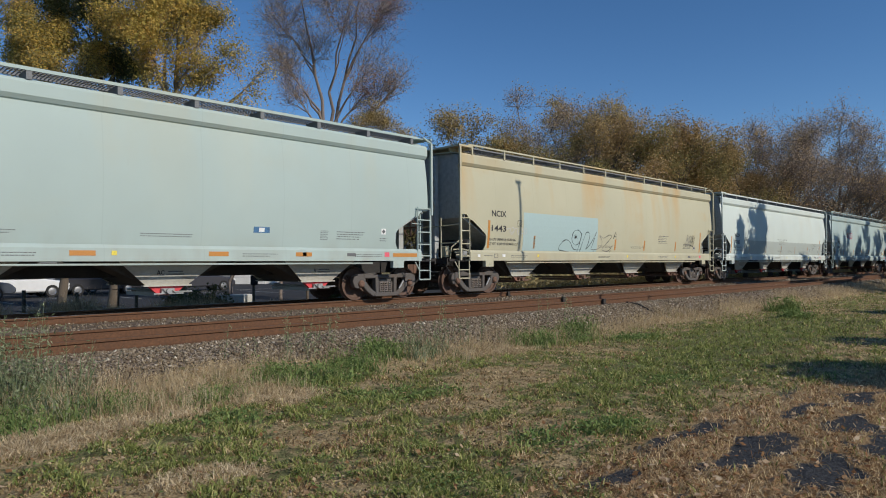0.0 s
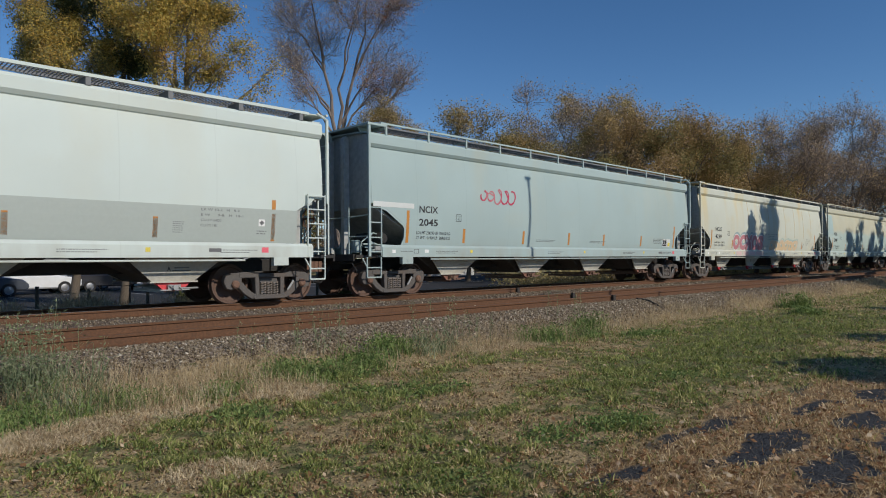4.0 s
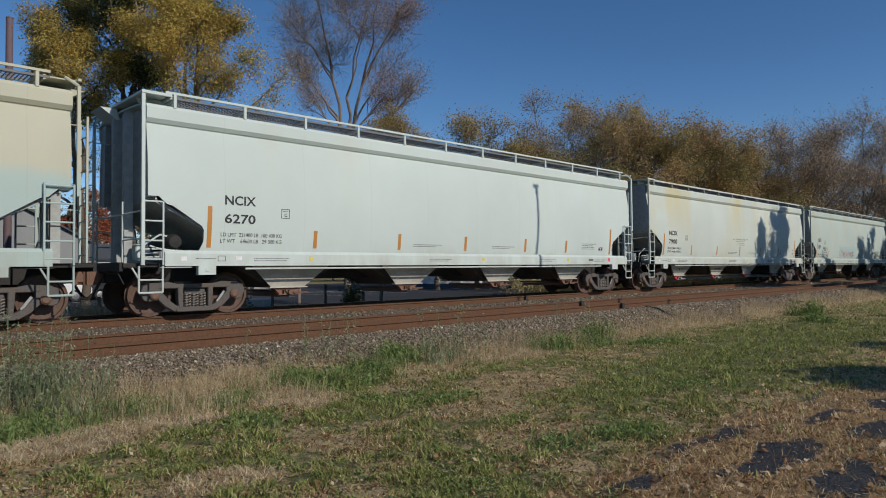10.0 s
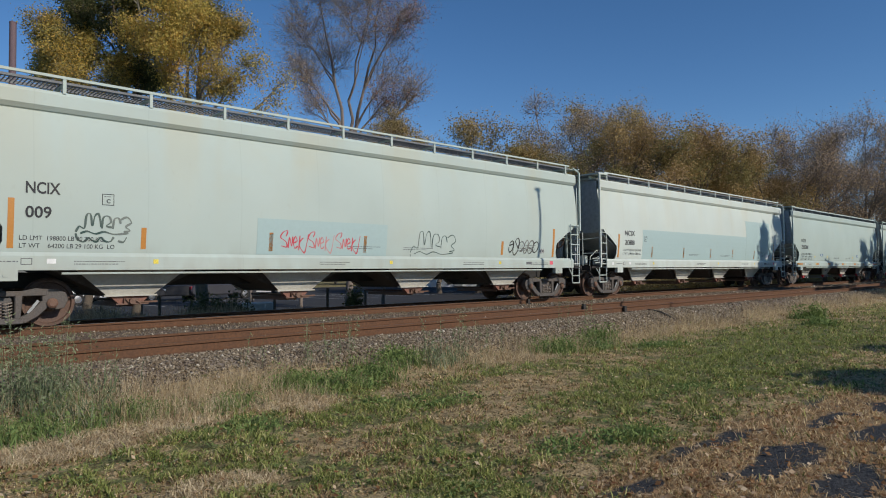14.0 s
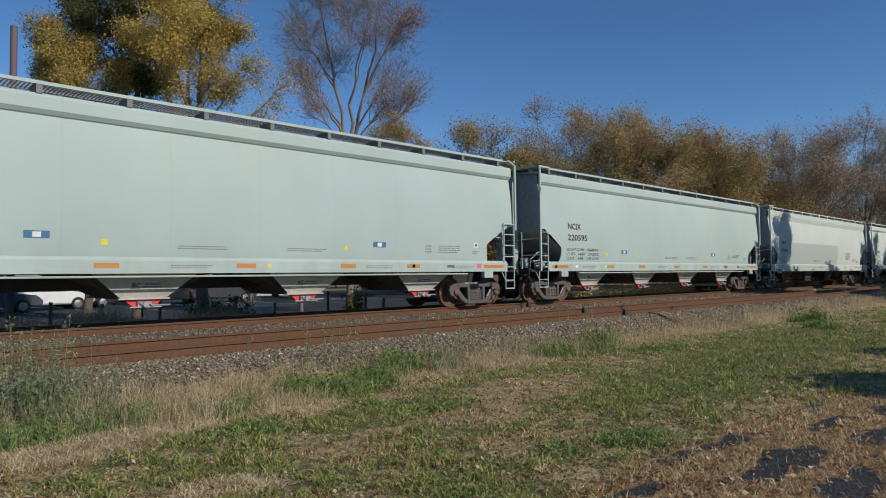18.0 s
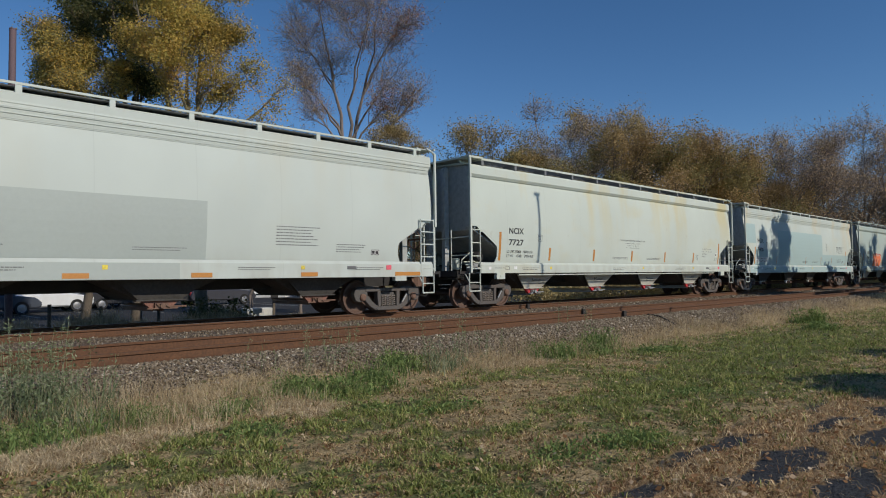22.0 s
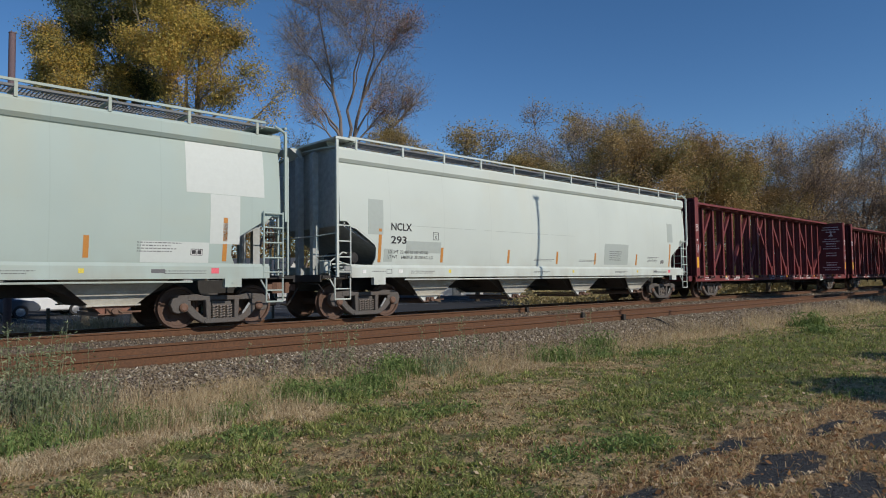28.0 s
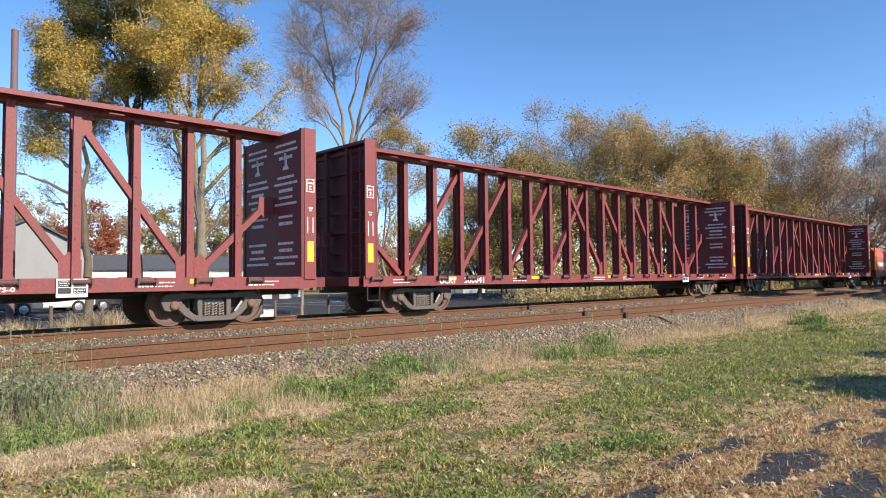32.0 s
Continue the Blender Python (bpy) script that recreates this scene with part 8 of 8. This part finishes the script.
CARS = [(12.6, 41.5, 4, (0.72, 0.73, 0.73), True, "white sports utility car parked in the lot"), (17.8, 43.5, 3, (0.03, 0.03, 0.035), True, "black sports utility car parked in the lot"), (15.4, 46, 8, (0.30, 0.32, 0.36), False, "silver-grey car parked in the lot"),
        (21.3, 45, 0, (0.035, 0.035, 0.04), False, "dark low car parked in the lot"), (25.0, 46, 2, (0.05, 0.05, 0.06), True, "dark grey car parked in the lot"), (9.0, 39, 2, (0.06, 0.07, 0.09), False, "dark blue car parked in the lot")]
for i, (bd, ds, turn, rgb, tall, label) in enumerate(CARS):
    vehicle(bearing(bd, ds, -0.652), turn, enamel(str(i), rgb), tall, label)

SIDING = plain("white_siding", (0.70, 0.69, 0.65), 0.75, 0, 0.08, 2, (0.4, 0.38, 0.34), 0.3)
SHINGLE = plain("dark_shingle", (0.075, 0.08, 0.09), 0.9, 0, 0.3, 8, (0.12, 0.12, 0.12), 0.3, 0.5)
GREYWALL = plain("grey_metal_siding", (0.23, 0.235, 0.23), 0.6, 0, 0.1, 2)


def house(at, turn, long, deep, eave, ridge, wall, label, windows=(), door=None):
    """A gabled building; its ridge runs along x; front towards -y."""
    b = thing("house", label, "house", "houses beyond the lot", at=pose(*at, 0, 0, turn))
    shell = Shape()
    shell.prism([(-deep / 2, 0), (-deep / 2, eave), (0, ridge), (deep / 2, eave), (deep / 2, 0)], "x", -long / 2, long / 2)
    part("wall", shell, wall, b)
    for k in (-1, 1):
        o = 0.15
        slope = (ridge - eave) / (deep / 2)
        y1, z1 = k * (deep / 2 + o), eave - o * slope
        s = Shape()
        s.prism([(0, ridge + 0.03), (y1, z1 + 0.03), (y1, z1 + 0.17), (0, ridge + 0.19)], "x", -long / 2 - 0.3, long / 2 + 0.3)
        part("roof", s, SHINGLE, b, "dark grey shingle roof")
    for x, z in windows:
        w = part("window", Shape().box(x - 0.55, x + 0.55, -deep / 2 - 0.05, -deep / 2 + 0.02, z - 0.6, z + 0.6), WHITEP, b)
        part("pane", Shape().box(x - 0.45, x + 0.45, -deep / 2 - 0.07, -deep / 2 - 0.045, z - 0.5, z + 0.5), GLASS_DARK, w)
    if door is not None:
        part("door", Shape().box(door - 0.5, door + 0.5, -deep / 2 - 0.06, -deep / 2 + 0.02, 0, 2.05), GREYWALL, b)
    # siding courses
    for i in range(1, int(eave / 0.3)):
        part("siding_course", Shape().box(-long / 2 - 0.012, long / 2 + 0.012, -deep / 2 - 0.015, -deep / 2, i * 0.3, i * 0.3 + 0.03), wall, b)
    return b


house(bearing(10.2, 63), 90, 14, 8.6, 3.9, 6.2, GREYWALL, "pale grey gabled shed beyond the lot", (), None)
house(bearing(17.8, 62), -34, 10.4, 6.0, 2.6, 3.75, SIDING, "low white house with a dark roof", ((-3.2, 1.5), (-0.8, 1.5), (2.6, 1.5)), 1.0)
house(bearing(28.0, 64), -46, 7.0, 5.6, 2.6, 3.75, SIDING, "small white house with a dark roof", ((-1.8, 1.5), (1.6, 1.5)), 0.0)
house(bearing(44.5, 74), -30, 6.0, 5.0, 2.6, 4.2, SIDING, "small white house seen through the trees", ((-1.4, 1.5), (1.4, 1.5)), 0.0)


def lot_clutter():
    concrete = plain("pale_concrete", (0.55, 0.55, 0.52), 0.85, 0, 0.15, 4, (0.25, 0.24, 0.22), 0.4)
    for i, (bd, ds, w) in enumerate(((27.7, 26.0, 0.8), (28.8, 26.2, 0.4))):
        solo("concrete_block", Shape().box(-w / 2, w / 2, -0.3, 0.3, 0, 0.55), concrete, "pale concrete block on the verge", "concrete block", "verge blocks", at=pose(*bearing(bd, ds), 0, 0, -20), bevel=0.03)
    t = thing("sign_post", "small dark sign on a post behind the line", "sign", at=pose(*bearing(29.4, 25.0)))
    part("post", Shape().box(-0.04, 0.04, -0.03, 0.03, -0.1, 1.25), DARK_BARK, t)
    part("board", Shape().box(-0.15, 0.15, -0.05, -0.03, 0.93, 1.28), BLACK, t, bevel=0.01)
    for i, (bd, ds, h) in enumerate(((13.0, 21.5, 1.0), (20.5, 22, 1.0), (33.8, 24.5, 1.1), (37.0, 25, 1.0), (16.4, 21.8, 0.9))):
        solo("verge_post", Shape().tube((0, 0, -0.1), (0, 0, h), 0.05, 8), DARK_BARK, "short weathered post on the verge", "post", "verge posts", at=pose(*bearing(bd, ds)))


lot_clutter()


# ---- movement ----
PACE = ((0.0, 0.0), (8.0, 0.0), (16.0, 0.0), (24.0, 0.0), (28.0, 0.0), (30.0, 0.0), (30.6, 0.0), (31.0, 0.01), (31.5, 0.09), (32.0, 0.30))   # seconds, metres behind the even pace


def gone(t):
    """How far the train has rolled."""
    return SPEED * t - float(np.interp(t, [a for a, b in PACE], [b for a, b in PACE]))


def motions():
    """The train rolls to the left at an even pace, and its wheels turn."""
    for car, s in TRAIN:
        walk(car, [(t, pose(s - gone(t), TRACK_FAR, 0)) for t, lag in PACE])
    # one turn of movement for all leading axles, one for all trailing axles
    for k in (-1, 1):
        first = WHEELS[k][0]
        walk(first, [(i / FPS, pose(k * 0.889, 0, 0.457) @ Matrix.Rotation(-gone(i / FPS) / 0.457, 4, "Y")) for i in range(32 * FPS + 1)])
        for other in WHEELS[k][1:]:
            keys = other.animation_data_create()
            other.rotation_mode = "QUATERNION"
            keys.action = first.animation_data.action
            keys.action_slot = first.animation_data.action_slot


motions()
